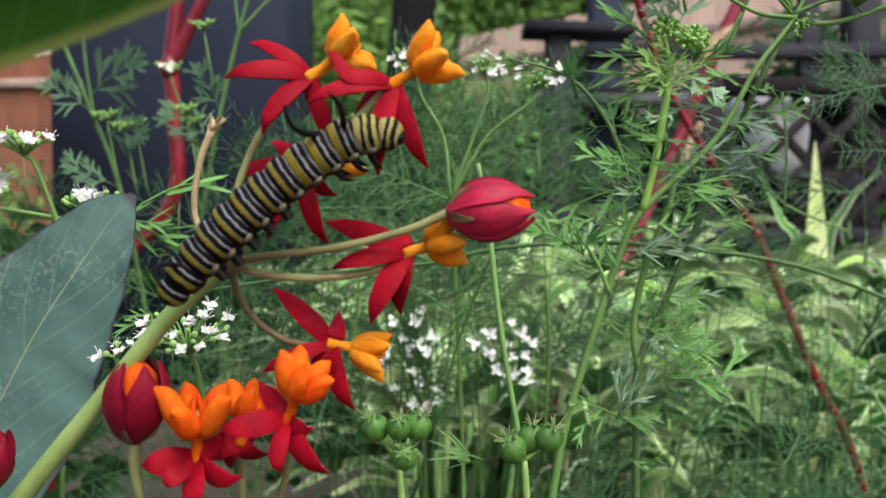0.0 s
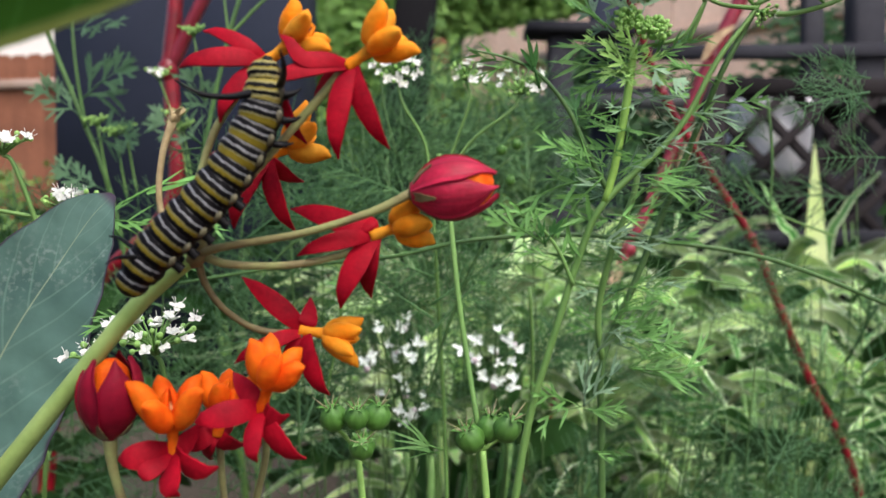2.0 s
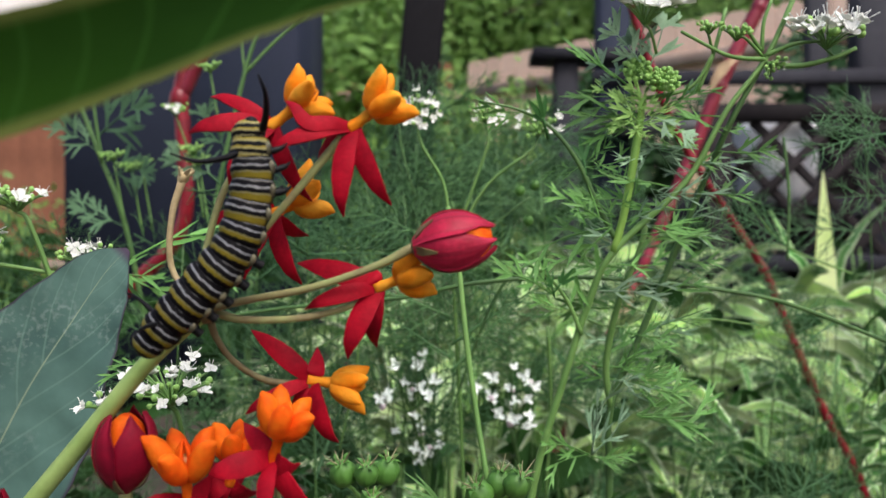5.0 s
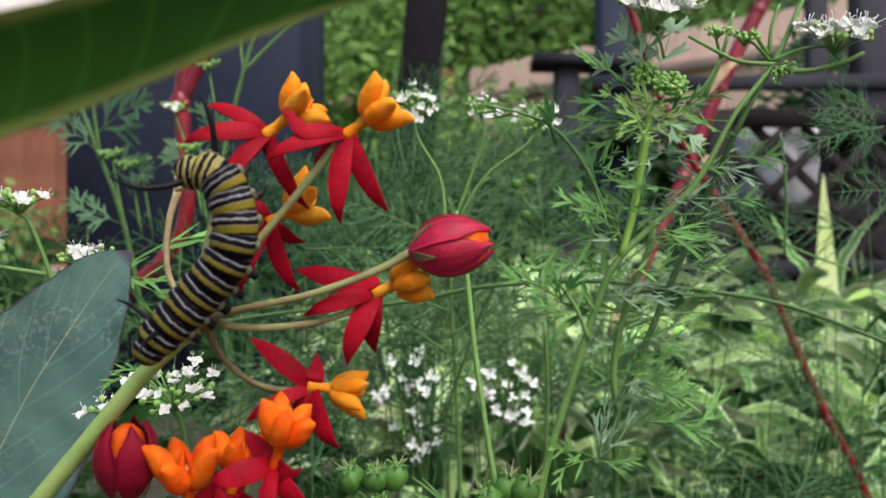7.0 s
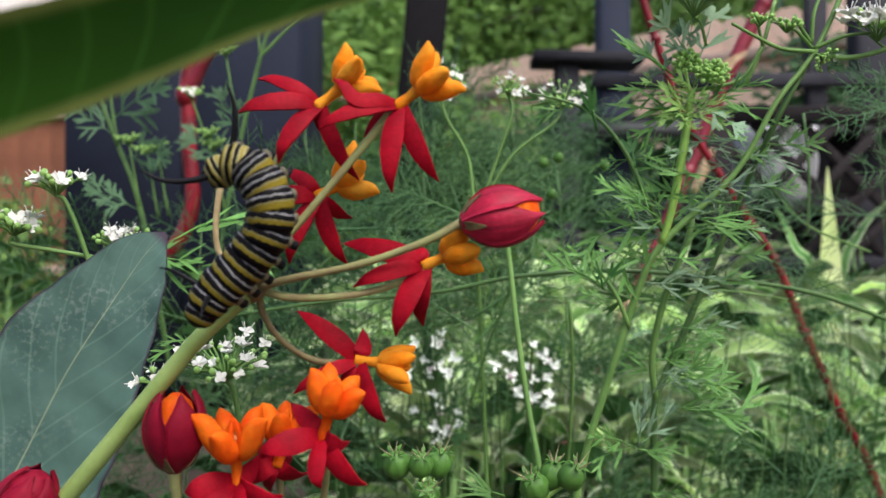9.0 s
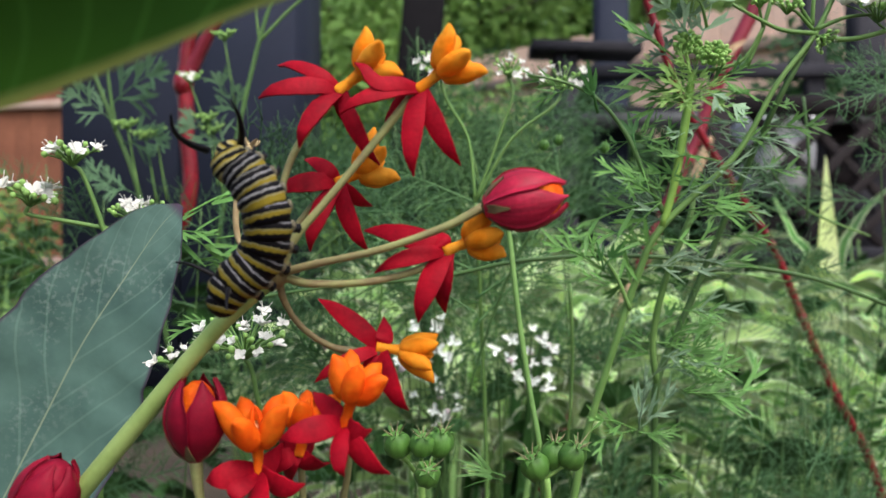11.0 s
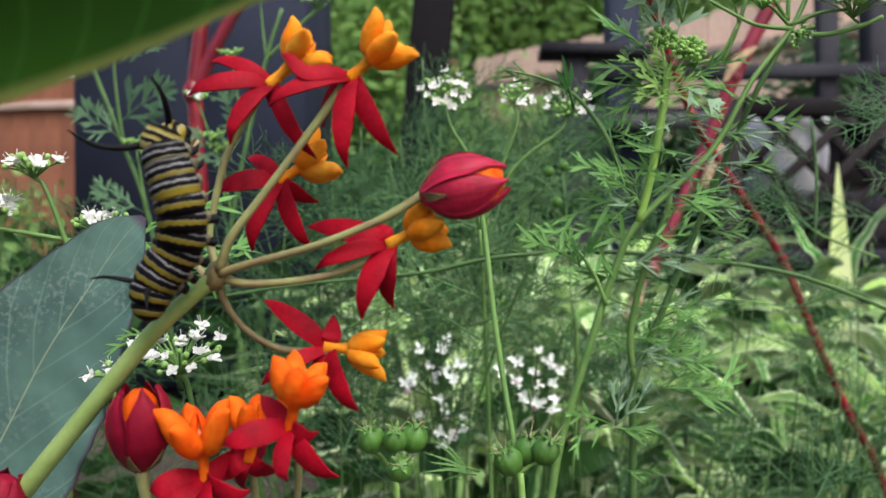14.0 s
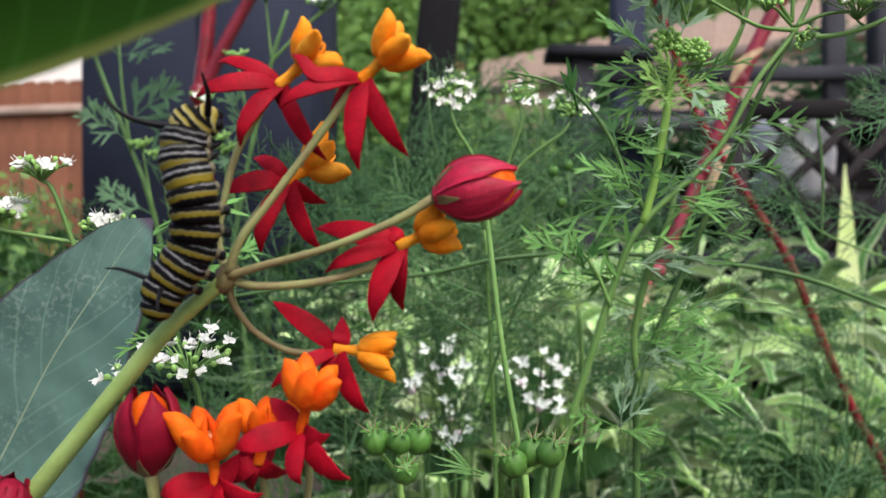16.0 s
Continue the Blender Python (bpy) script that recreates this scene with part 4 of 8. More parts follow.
stems(coriander, [V(79.94, 48.53, 165), V(79.95, 54.77, 164), V(81.71, 59.80, 164)], (0.7, 0.5))
stems(coriander, [V(66.44, 40.04, 168), V(69.88, 48.76, 167), V(72.70, 59.00, 167)], (0.8, 0.7, 0.6))
stems(coriander, [V(54.85, 38.76, 168), V(64.76, 41.08, 167), V(69.46, 48.47, 166)], (0.7, 0.6, 0.5))
# thin pale stalk that runs down to the fruit
stems(coriander, [V(9.68, 13.78, 162), V(11.92, 1.37, 162), V(13.73, -15.82, 160), V(15.86, -31.36, 158), V(17.82, -43.83, 155), V(18.53, -54.53, 155)], (0.85, 0.9, 0.9, 0.95), M_CSTEM)
# long arching dark stem
stems(coriander, [V(-66.57, -17.14, 215), V(-36.05, -12.39, 210), V(-3.77, -9.27, 205), V(17.78, -4.75, 200), V(45.37, -3.22, 200), V(73.69, -5.42, 202), V(96.78, -8.80, 205), V(114.14, -13.87, 208), V(139.08, -23.40, 212)],
      (0.7, 0.85, 0.9, 0.9, 0.9, 0.9), M_DARKSTEM)
rng = random.Random(4)


def leaf_on(parent, base, tip, kinds, normal=None):
    n = normal or (rng.uniform(-0.6, 0.6), -1.0, rng.uniform(0.1, 1.1))
    return put("leaf", rng.choice(kinds), parent, along(base, tip, n))


def spray(parent, base, tip, kinds):
    """Two leaves from one joint, the second shorter and turned aside."""
    leaf_on(parent, base, tip, kinds)
    turn = Matrix.Rotation(rng.choice((-1, 1)) * rng.uniform(0.35, 0.8), 3, "Y")
    leaf_on(parent, base, base + turn @ (tip - base) * rng.uniform(0.55, 0.9) + Vector((0, rng.uniform(0.0, 0.006), 0)), kinds)


# glaucous leaves round the young umbel
for base, tip in (
        (V(53.56, 45.68, 166), V(44.92, 53.43, 161)), (V(54.96, 44.91, 166), V(59.46, 57.38, 169)), (V(52.42, 48.22, 166), V(53.80, 58.20, 164)),
        (V(49.37, 40.59, 166), V(43.78, 48.62, 171)), (V(55.73, 34.48, 166), V(63.32, 29.18, 162)), (V(54.46, 44.40, 166), V(50.43, 52.61, 167))):
    leaf_on(coriander, base, tip, BLUE, (rng.uniform(-0.3, 0.3), -1, rng.uniform(0.1, 0.5)))
# narrow leaves at the same joint
for base, tip in (
        (V(53.05, 39.79, 168), V(35.73, 48.35, 163)), (V(53.57, 37.21, 168), V(43.51, 38.14, 171)), (V(53.05, 35.41, 168), V(36.39, 35.63, 166)),
        (V(54.34, 35.15, 168), V(45.08, 33.81, 173)), (V(63.87, 38.76, 168), V(70.64, 39.85, 164)), (V(57.43, 35.93, 168), V(62.69, 43.65, 169)),
        (V(55.50, 35.15, 168), V(64.72, 39.60, 163)), (V(56.66, 32.84, 168), V(47.97, 31.06, 171)), (V(58.20, 32.58, 168), V(66.16, 27.35, 166))):
    spray(coriander, base, tip, LINE)
# leaves along the side branch
for base, tip in (
        (V(41.33, 24.59, 168), V(45.98, 28.36, 163)), (V(41.33, 23.05, 168), V(51.64, 25.56, 171)), (V(25.88, 35.41, 168), V(16.29, 38.04, 166)),
        (V(39.40, 23.05, 168), V(32.62, 22.14, 173)), (V(47.13, 9.66, 168), V(37.71, 16.72, 164)), (V(47.90, 11.72, 168), V(36.79, 18.00, 169)),
        (V(48.42, 14.04, 168), V(52.47, 17.87, 163)), (V(47.13, 9.40, 168), V(27.79, 3.01, 171)), (V(43.27, 12.36, 168), V(33.33, 17.94, 166)),
        (V(50.48, 18.16, 168), V(45.61, 22.94, 173)), (V(44.30, 16.61, 168), V(36.96, 12.70, 164))):
    spray(coriander, base, tip, LINE)
# leaves between the leaning stems
for base, tip in (
        (V(56.29, 26.71, 170), V(48.06, 23.14, 165)), (V(58.37, 27.23, 170), V(68.95, 25.06, 173)), (V(69.84, 24.63, 170), V(77.77, 20.73, 168)),
        (V(69.06, 24.11, 170), V(80.21, 25.62, 175)), (V(57.46, 16.81, 170), V(64.38, 18.45, 166)), (V(56.55, 18.37, 170), V(61.34, 13.24, 171)),
        (V(51.60, 11.08, 170), V(57.67, 14.04, 165)), (V(50.03, 5.34, 170), V(41.64, 9.15, 173)), (V(65.93, 11.60, 170), V(73.14, 14.29, 168))):
    spray(coriander, base, tip, LINE_BLUE)
# leaves low on the stems
for base, tip in (
        (V(33.61, -5.92, 168), V(18.99, -0.37, 163)), (V(32.96, -5.02, 168), V(28.05, -0.92, 171)), (V(35.80, -9.14, 168), V(29.01, -6.74, 166)),
        (V(45.84, -23.88, 178), V(64.24, -23.84, 183)), (V(51.30, -25.24, 178), V(55.21, -17.74, 174)), (V(47.20, -23.88, 178), V(40.88, -22.36, 179)),
        (V(54.03, -27.42, 178), V(67.36, -29.83, 173)), (V(52.93, -28.51, 178), V(67.14, -27.33, 181)), (V(56.21, -36.15, 178), V(74.19, -34.13, 176)),
        (V(55.39, -35.61, 178), V(74.06, -39.41, 183)), (V(43.93, -45.16, 178), V(31.21, -41.74, 174)), (V(44.75, -45.70, 178), V(55.15, -44.86, 179)),
        (V(46.11, -55.80, 178), V(54.36, -53.44, 173))):
    spray(coriander, base, tip, LINE)
# a folded pale leaf
for base, tip in (
        (V(44.48, -45.16, 178), V(45.35, -27.98, 173)), (V(44.75, -44.89, 178), V(43.28, -34.54, 181)), (V(49.93, -27.15, 178), V(57.74, -28.87, 176))):
    spray(coriander, base, tip, LINE_BLUE)
# more narrow leaves all along the two leaning stems
for low_end, high_end, many in ((V(42.71, -7.78, 172), V(72.55, 35.71, 166), 12), (V(56.01, -18.49, 180), V(73.97, 32.92, 168), 12), (V(49.53, -34.35, 180), V(55.48, 5.47, 174), 9)):
    for k in range(many):
        base = low_end.lerp(high_end, (k + rng.uniform(0.2, 0.8)) / many)
        a = rng.uniform(-0.5, 0.9) + (math.pi if k % 2 else 0.0)
        leaf_on(coriander, base, base + Vector((math.cos(a), rng.uniform(-0.3, 0.6), abs(math.sin(a)) * 0.6 - 0.1)).normalized() * rng.uniform(0.009, 0.017), LINE if k % 3 else LINE_BLUE)
# young forked leaves
for base, tip in (
        (V(32.58, 29.49, 168), V(28.73, 40.60, 163)), (V(41.33, 21.12, 168), V(40.11, 30.80, 171)), (V(33.61, -5.92, 168), V(38.17, 0.38, 166)),
        (V(62.32, 38.50, 168), V(70.01, 43.89, 173)), (V(33.99, -6.57, 168), V(31.68, 0.63, 164))):
    leaf_on(coriander, base, tip, FORK)
# long-fingered leaves
for base, tip in (
        (V(56.40, 9.66, 168), V(67.96, 8.87, 163)), (V(56.40, 9.40, 168), V(70.25, 4.06, 171)), (V(10.52, -49.62, 156), V(-2.60, -44.97, 154)),
        (V(9.80, -50.34, 156), V(0.74, -50.47, 161)), (V(44.48, -45.70, 178), V(54.41, -46.81, 174)), (V(56.21, -35.88, 178), V(70.79, -34.16, 179)),
        (V(55.39, -27.15, 178), V(63.38, -22.67, 173))):
    leaf_on(coriander, base, tip, PALM)
for cx, cy in ((0, 0), (1, 1)):
    centre = V(52.79, 44.17, 168).lerp(V(58.02, 41.35, 166), cx)
    cluster = part("young_umbel", Geo().ball(centre, 0.0016, (0, 0, 1), 0.9, 5, 8), M_YOUNG, coriander, "tight green umbel of unopened buds")
    for k in range(110):
        a, b = rng.uniform(0, 6.28), rng.uniform(-0.6, 1.2)
        d = Vector((math.cos(a) * math.cos(b), -abs(math.sin(a) * math.cos(b)), math.sin(b)))
        spot = centre + d * 0.0033 * rng.uniform(0.55, 1.2)
        put("bud_knob", KNOB, cluster, along(spot, spot + d, (0, 0, 1), 0.00095 * rng.uniform(0.6, 1.4)))
for k in range(22):
    b = V(52.60, 34.20, 167) + Vector((rng.uniform(-0.002, 0.003), 0, rng.uniform(-0.004, 0.004)))
    leaf_on(coriander, b, b + Vector((rng.uniform(-0.010, 0.008), rng.uniform(-0.006, 0.002), rng.uniform(-0.003, 0.007))), YOUNG_LINE if k % 3 else CUT_YOUNG)
bloom_head(coriander, V(93.10, 53.20, 161), [V(87.45, 44.95, 163), V(94.35, 46.16, 162)], 0.0078, 17, 1, (0, -0.3, 1), 0.0042, 4, 0.00022)
bloom_head(coriander, V(53.20, 59.50, 162), [V(56.40, 48.18, 165), V(54.50, 52.59, 163)], 0.0086, 18, 2, (0, -0.3, 1), 0.0044, 4, 0.00022)
bloom_head(coriander, V(73.70, 52.94, 163), [V(80.20, 47.52, 165), V(75.20, 51.19, 163)], 0.0036, 2, 3, (0, -0.4, 1), 0.0019, 20, 0.00024)
bloom_head(coriander, V(81.95, 44.45, 163), [V(80.70, 46.25, 165)], 0.0030, 1, 9, (0.4, -0.4, -0.6), 0.0019, 16, 0.00024)
bloom_head(coriander, V(67.58, 53.84, 163), [V(69.46, 48.47, 166)], 0.0030, 1, 10, (0, -0.4, 1), 0.0019, 18, 0.00024)
# fruit clusters
for hub_at, spots in (
        (V(18.76, -48.58, 152), (V(16.09, -45.64, 150), V(20.29, -44.21, 153), V(23.68, -43.57, 150))),
        (V(-7.37, -50.01, 155), (V(-12.00, -41.82, 152), V(-7.01, -41.27, 150), V(-3.33, -42.29, 155), V(-5.82, -47.05, 149)))):
    bunch = part("fruit_stalk", Geo().tube([hub_at + Vector((0.001, 0.002, -0.012)), hub_at], [0.0008, 0.0007], 7), M_YOUNG, coriander, "bunch of round green fruits")
    rays = Geo()
    for spot in spots:
        rays.tube([hub_at, hub_at.lerp(spot, 0.6) + Vector((0, 0.001, -0.0008)), spot - Vector((0, 0, 0.002))], [0.0005, 0.0004], 5, 3)
        up = (spot - hub_at).normalized() + Vector((rng.uniform(-0.3, 0.3), -0.35, 0.6))
        m = along(spot, spot + up, (0, 0, 1), (0.0059 if hub_at.x > 0 else 0.0053) * rng.uniform(0.9, 1.08))
        put("fruit", FRUIT, bunch, m)
        put("style", HAIRS, bunch, m, "withered brownish styles")
    part("ray", rays, M_YOUNG, bunch)

# umbels beyond the big bud
umbel_plant = thing("coriander_plant", V(10.88, 3.46, 215), "slender coriander stems with small white umbels", "plant")
bloom_head(umbel_plant, V(2.92, 43.71, 212), [V(12.79, 3.44, 214), V(10.82, 21.49, 214), V(4.57, 32.81, 213)], 0.0072, 17, 5, (0.1, -1.0, 0.9), 0.0024, 22)
bloom_head(umbel_plant, V(23.29, 43.13, 214), [V(12.79, 3.44, 214), V(19.85, 23.13, 214), V(23.62, 34.61, 214)], 0.0056, 8, 6, (0.2, -0.9, 1), 0.0023, 16)
bloom_head(umbel_plant, V(38.20, 39.99, 213), [V(12.79, 3.44, 214), V(23.02, 21.38, 213), V(35.26, 31.18, 213)], 0.0072, 9, 7, (-0.1, -0.9, 1), 0.0023, 18)
stems(umbel_plant, [V(12.79, 4.26, 214), V(14.37, -19.88, 218), V(16.55, -61.91, 225), V(17.80, -98.54, 230)], (0.8, 0.9, 1.0))
for k in range(10):
    b = V(12.79, 3.44, 214) + Vector((0, 0, -0.004 * k))
    leaf_on(umbel_plant, b, b + Vector((rng.uniform(-0.035, 0.035), rng.uniform(-0.01, 0.02), rng.uniform(0.0, 0.03))), FROND_PALE)

thin = (
    ([V(122.13, 39.73, 240), V(123.97, 20.42, 240), V(123.42, -0.74, 240)], 0.7), ([V(29.13, -4.35, 210), V(23.72, -14.46, 212), V(15.82, -36.09, 215), V(11.03, -53.30, 218)], 0.6),
    ([V(43.36, -20.98, 230), V(44.63, -46.05, 232), V(43.41, -79.07, 235)], 0.9), ([V(-14.81, -13.93, 230), V(-16.71, -35.38, 232), V(-22.33, -61.06, 235)], 0.6),
    ([V(37.25, 19.14, 225), V(26.90, 10.52, 225), V(16.63, -5.02, 226)], 0.5), ([V(156.22, -5.78, 260), V(131.69, 4.15, 258), V(116.93, 19.82, 256)], 0.6),
    ([V(-28.28, -27.42, 225), V(-14.55, -20.61, 226), V(2.80, -18.17, 228)], 0.5), ([V(43.83, -13.02, 215), V(60.31, -19.61, 215), V(85.42, -17.22, 216), V(106.26, -19.88, 218)], 0.5),
    ([V(-44.88, -21.89, 240), V(-32.01, -7.17, 240), V(-11.87, 2.04, 242)], 0.6), ([V(75.09, 3.70, 230), V(95.30, 7.29, 232), V(114.06, 0.18, 234)], 0.5),
    ([V(13.40, 17.80, 230), V(16.04, 3.70, 230), V(15.29, -14.05, 232)], 0.5), ([V(-4.60, 61.50, 250), V(-3.64, 40.43, 250), V(1.15, 21.27, 250)], 0.5))
for line, r in thin:
    stems(umbel_plant, line, (r, r, r * 0.7), rng.choice((M_CSTEM, M_DARKSTEM, M_DARKSTEM)), "thin_stem")
for spot in (V(32.80, 20.17, 214), V(37.41, 22.02, 216), V(36.08, 11.63, 220), V(50.99, 19.70, 216)):
    put("fruit", FRUIT, umbel_plant, along(spot, spot + Vector((0, -0.2, 1)), (1, 0, 0), 0.0030))
for base, tip in ((V(137.77, 36.37, 210), V(110.92, 30.01, 205)), (V(137.77, 40.40, 210), V(114.06, 41.01, 205))):
    leaf_on(umbel_plant, base, tip, FROND)

for base, tip, kinds in (
        (V(64.25, 2.86, 178), V(77.25, 10.68, 172), FROND_PALE), (V(70.39, 17.87, 178), V(82.15, 14.80, 174), FROND_PALE), (V(65.00, 1.53, 182), V(73.65, -3.91, 176), FROND_PALE),
        (V(56.63, -18.69, 182), V(73.65, -10.66, 176), FROND_PALE), (V(59.42, -11.02, 182), V(52.17, 1.57, 186), FROND), (V(131.69, 4.15, 258), V(106.53, 17.44, 250), FROND), (V(124.68, 26.48, 245), V(114.19, 36.60, 250), FROND),
        (V(77.34, -5.69, 212), V(95.01, 3.35, 208), FROND), (V(101.50, -9.23, 215), V(115.24, -16.74, 210), FROND), (V(47.64, -3.38, 210), V(62.52, -12.47, 206), FROND),
        (V(18.67, -4.99, 210), V(32.52, -15.63, 206), FROND), (V(96.95, 7.42, 236), V(114.86, 17.96, 232), FROND), (V(61.15, -19.88, 218), V(78.07, -26.08, 214), FROND),
        (V(108.21, -20.25, 222), V(126.31, -13.20, 218), FROND), (V(45.40, -46.85, 236), V(60.99, -35.08, 230), FROND),
        (V(157.45, 35.13, 240), V(132.64, 48.19, 232), FROND), (V(161.13, 20.42, 240), V(135.31, 19.74, 232), FROND),
        (V(74.95, -34.26, 300), V(90.24, -39.78, 290), FROND), (V(141.60, -28.27, 310), V(164.62, -36.56, 300), FROND), (V(177.24, -28.27, 310), V(143.93, -45.75, 300), FROND), (V(151.10, -61.53, 310), V(173.82, -48.05, 300), FROND), (V(134.47, -6.89, 310), V(155.43, -15.86, 300), FROND), (V(89.33, -28.27, 310), V(63.46, -54.95, 300), FROND), (V(68.06, -59.55, 300), V(48.01, -44.23, 290), FROND), (V(148.53, -45.75, 300), V(123.57, -35.34, 290), FROND), (V(160.03, -68.75, 300), V(136.91, -70.90, 290), FROND)):
    leaf_on(umbel_plant, base, tip, kinds, (rng.uniform(-0.3, 0.3), -1, rng.uniform(0.0, 0.8)))

# ---- umbels and leaves at the side leaf ----
side_umbels = thing("coriander_plant", V(-83.88, 0.12, 160), "coriander stems with flat white umbels", "plant")
bloom_head(side_umbels, V(-85.01, 17.32, 158), [V(-78.72, -3.60, 162), V(-81.18, 6.25, 160), V(-83.35, 12.31, 159)], 0.0060, 6, 11, (0, -0.15, 1), 0.0030, 16)
bloom_head(side_umbels, V(-93.73, 8.36, 158), [V(-78.72, 0.12, 162), V(-88.78, 1.96, 160), V(-94.93, 3.17, 159)], 0.0056, 6, 12, (0.2, -0.2, 1), 0.0032, 14)
bloom_head(side_umbels, V(-74.81, 5.02, 168), [V(-77.39, -5.08, 170), V(-75.19, 1.42, 168)], 0.0070, 9, 13, (0, -0.12, 1), 0.0023, 20)
stems(side_umbels, [V(-78.72, 0.12, 162), V(-82.26, -10.41, 172), V(-92.32, -40.63, 190), V(-98.71, -85.68, 200)], (0.7, 0.8, 0.9))
for k in range(7):
    b = V(-72.39, 1.40, 166) + Vector((rng.uniform(-0.004, 0.02), 0.002, rng.uniform(-0.01, 0.004)))
    leaf_on(side_umbels, b, b + Vector((rng.uniform(0.008, 0.02), rng.uniform(-0.004, 0.008), rng.uniform(-0.006, 0.010))), LINE)

low_umbel = thing("coriander_plant", V(-41.75, -24.81, 130), "low coriander stem with a white umbel", "plant")
bloom_head(low_umbel, V(-42.77, -19.33, 128), [V(-40.26, -38.92, 134), V(-41.06, -32.03, 131), V(-42.04, -25.80, 130)], 0.0076, 18, 14, (0.05, -0.3, 1), 0.0023, 18, 0.00032)
bloom_head(low_umbel, V(-58.44, -23.72, 134), [V(-53.30, -37.97, 138), V(-56.70, -31.17, 136)], 0.0030, 4, 15, (-0.2, -0.35, 1), 0.0022, 2)
for dx, dz in ((-80, -40), (-60, -60)):
    b = V(-48.02, -22.10, 138)
    leaf_on(low_umbel, b + Vector((dx * 0.00002, 0, 0)), b + Vector((dx * 0.00012, rng.uniform(-0.002, 0.006), -dz * 0.00009)), LINE)

# ---- white blossoms lower in the bed ----
for foot, heads in (
        (V(3.80, -128.06, 310), (V(-5.93, -37.97, 258), V(4.27, -34.94, 265), V(2.02, -39.11, 263), V(8.00, -44.01, 261), V(5.76, -48.04, 259),
            V(-0.82, -49.34, 266), V(2.83, -46.74, 264), V(-8.23, -48.60, 262), V(-11.16, -50.42, 260), V(-2.37, -43.31, 258))),
        (V(-3.20, -130.06, 318), (V(0.61, -57.06, 264), V(-6.23, -63.97, 271), V(2.89, -61.85, 269), V(9.62, -63.64, 267), V(1.42, -69.26, 265),
            V(6.05, -72.55, 272), V(10.14, -69.33, 270), V(2.88, -73.74, 268))),
        (V(41.81, -132.81, 310), (V(35.53, -38.51, 259), V(40.98, -43.22, 266), V(43.71, -46.74, 264), V(22.69, -46.39, 262), V(29.09, -43.04, 260),
            V(34.38, -47.27, 267), V(36.36, -51.39, 265), V(41.32, -51.00, 263), V(27.81, -49.81, 261), V(41.49, -55.39, 259),
            V(42.20, -60.96, 266), V(36.22, -57.87, 264), V(30.93, -56.03, 262)))):
    plant = thing("white_flower", foot, "small white four-petalled flowers on thin purplish stems", "flower", "white flowers in the bed")
    crown = sum(heads, Vector()) / len(heads) + Vector((0, 0.004, -0.012))
    part("stem", Geo().tube([foot, foot.lerp(crown, 0.6) + Vector((0.004, 0.002, 0)), crown], [0.0009, 0.0008, 0.0006], 6), M_DARKSTEM, plant)
    for n, spot in enumerate(heads):
        st = part("flower_stalk", Geo().tube([crown, crown.lerp(spot, 0.6) + Vector((0, 0.001, -0.001)), spot], [0.0004, 0.0003, 0.0003], 5), M_DARKSTEM, plant)
        for k in (0, 1, 2)[:1 + n % 3]:
            q = spot + Vector((rng.uniform(-0.0022, 0.0022), rng.uniform(-0.003, 0.003), rng.uniform(-0.0026, 0.0016))) * min(k, 1)
            d = Vector((rng.uniform(-0.5, 0.5), -0.9, rng.uniform(0.2, 1.1)))
            if k < 2:
                put("blossom", rng.choice(BLOOM), st, along(q, q + d, (0, 0, 1), (0.0041 if k == 0 else 0.0024) * rng.uniform(0.7, 1.3), rng.uniform(0, 6)))
            else:
                put("flower_bud", PINKBUD, st, along(q, q + d, (0, 0, 1), 0.0024 * rng.uniform(0.8, 1.3)), "pinkish unopened bud")

# ---- feathery dill plants through the middle ----
def dill(foot, top, count, seed, reach=0.06, kinds=FROND, low=0.45, thick=0.6, group="dill plants"):
    r = random.Random(seed)
    foot, top = Vector(foot), Vector(top)
    ob = thing("dill_plant", foot, "feathery dill plant with thread-like green leaves", "plant", group)
    line = smooth([foot, foot.lerp(top, 0.5) + Vector((r.uniform(-0.01, 0.01), 0, 0)), top], 12)
    part("stem", Geo().tube(line, [thick / 1000, thick / 1400, thick / 2500], 6, 1), M_DARKSTEM, ob)
    for k in range(count):
        b = line[int(len(line) * (low + (0.98 - low) * k / count))]
        a = r.uniform(0, 6.28)
        d = Vector((math.cos(a), math.sin(a) * 0.6, r.uniform(0.0, 0.9))).normalized() * reach * r.uniform(0.7, 1.2)
        put("frond", r.choice(kinds), ob, along(b, b + d, (r.uniform(-0.4, 0.4), -1, r.uniform(-0.2, 0.8)), None, r.uniform(-0.6, 0.6)))
    return ob


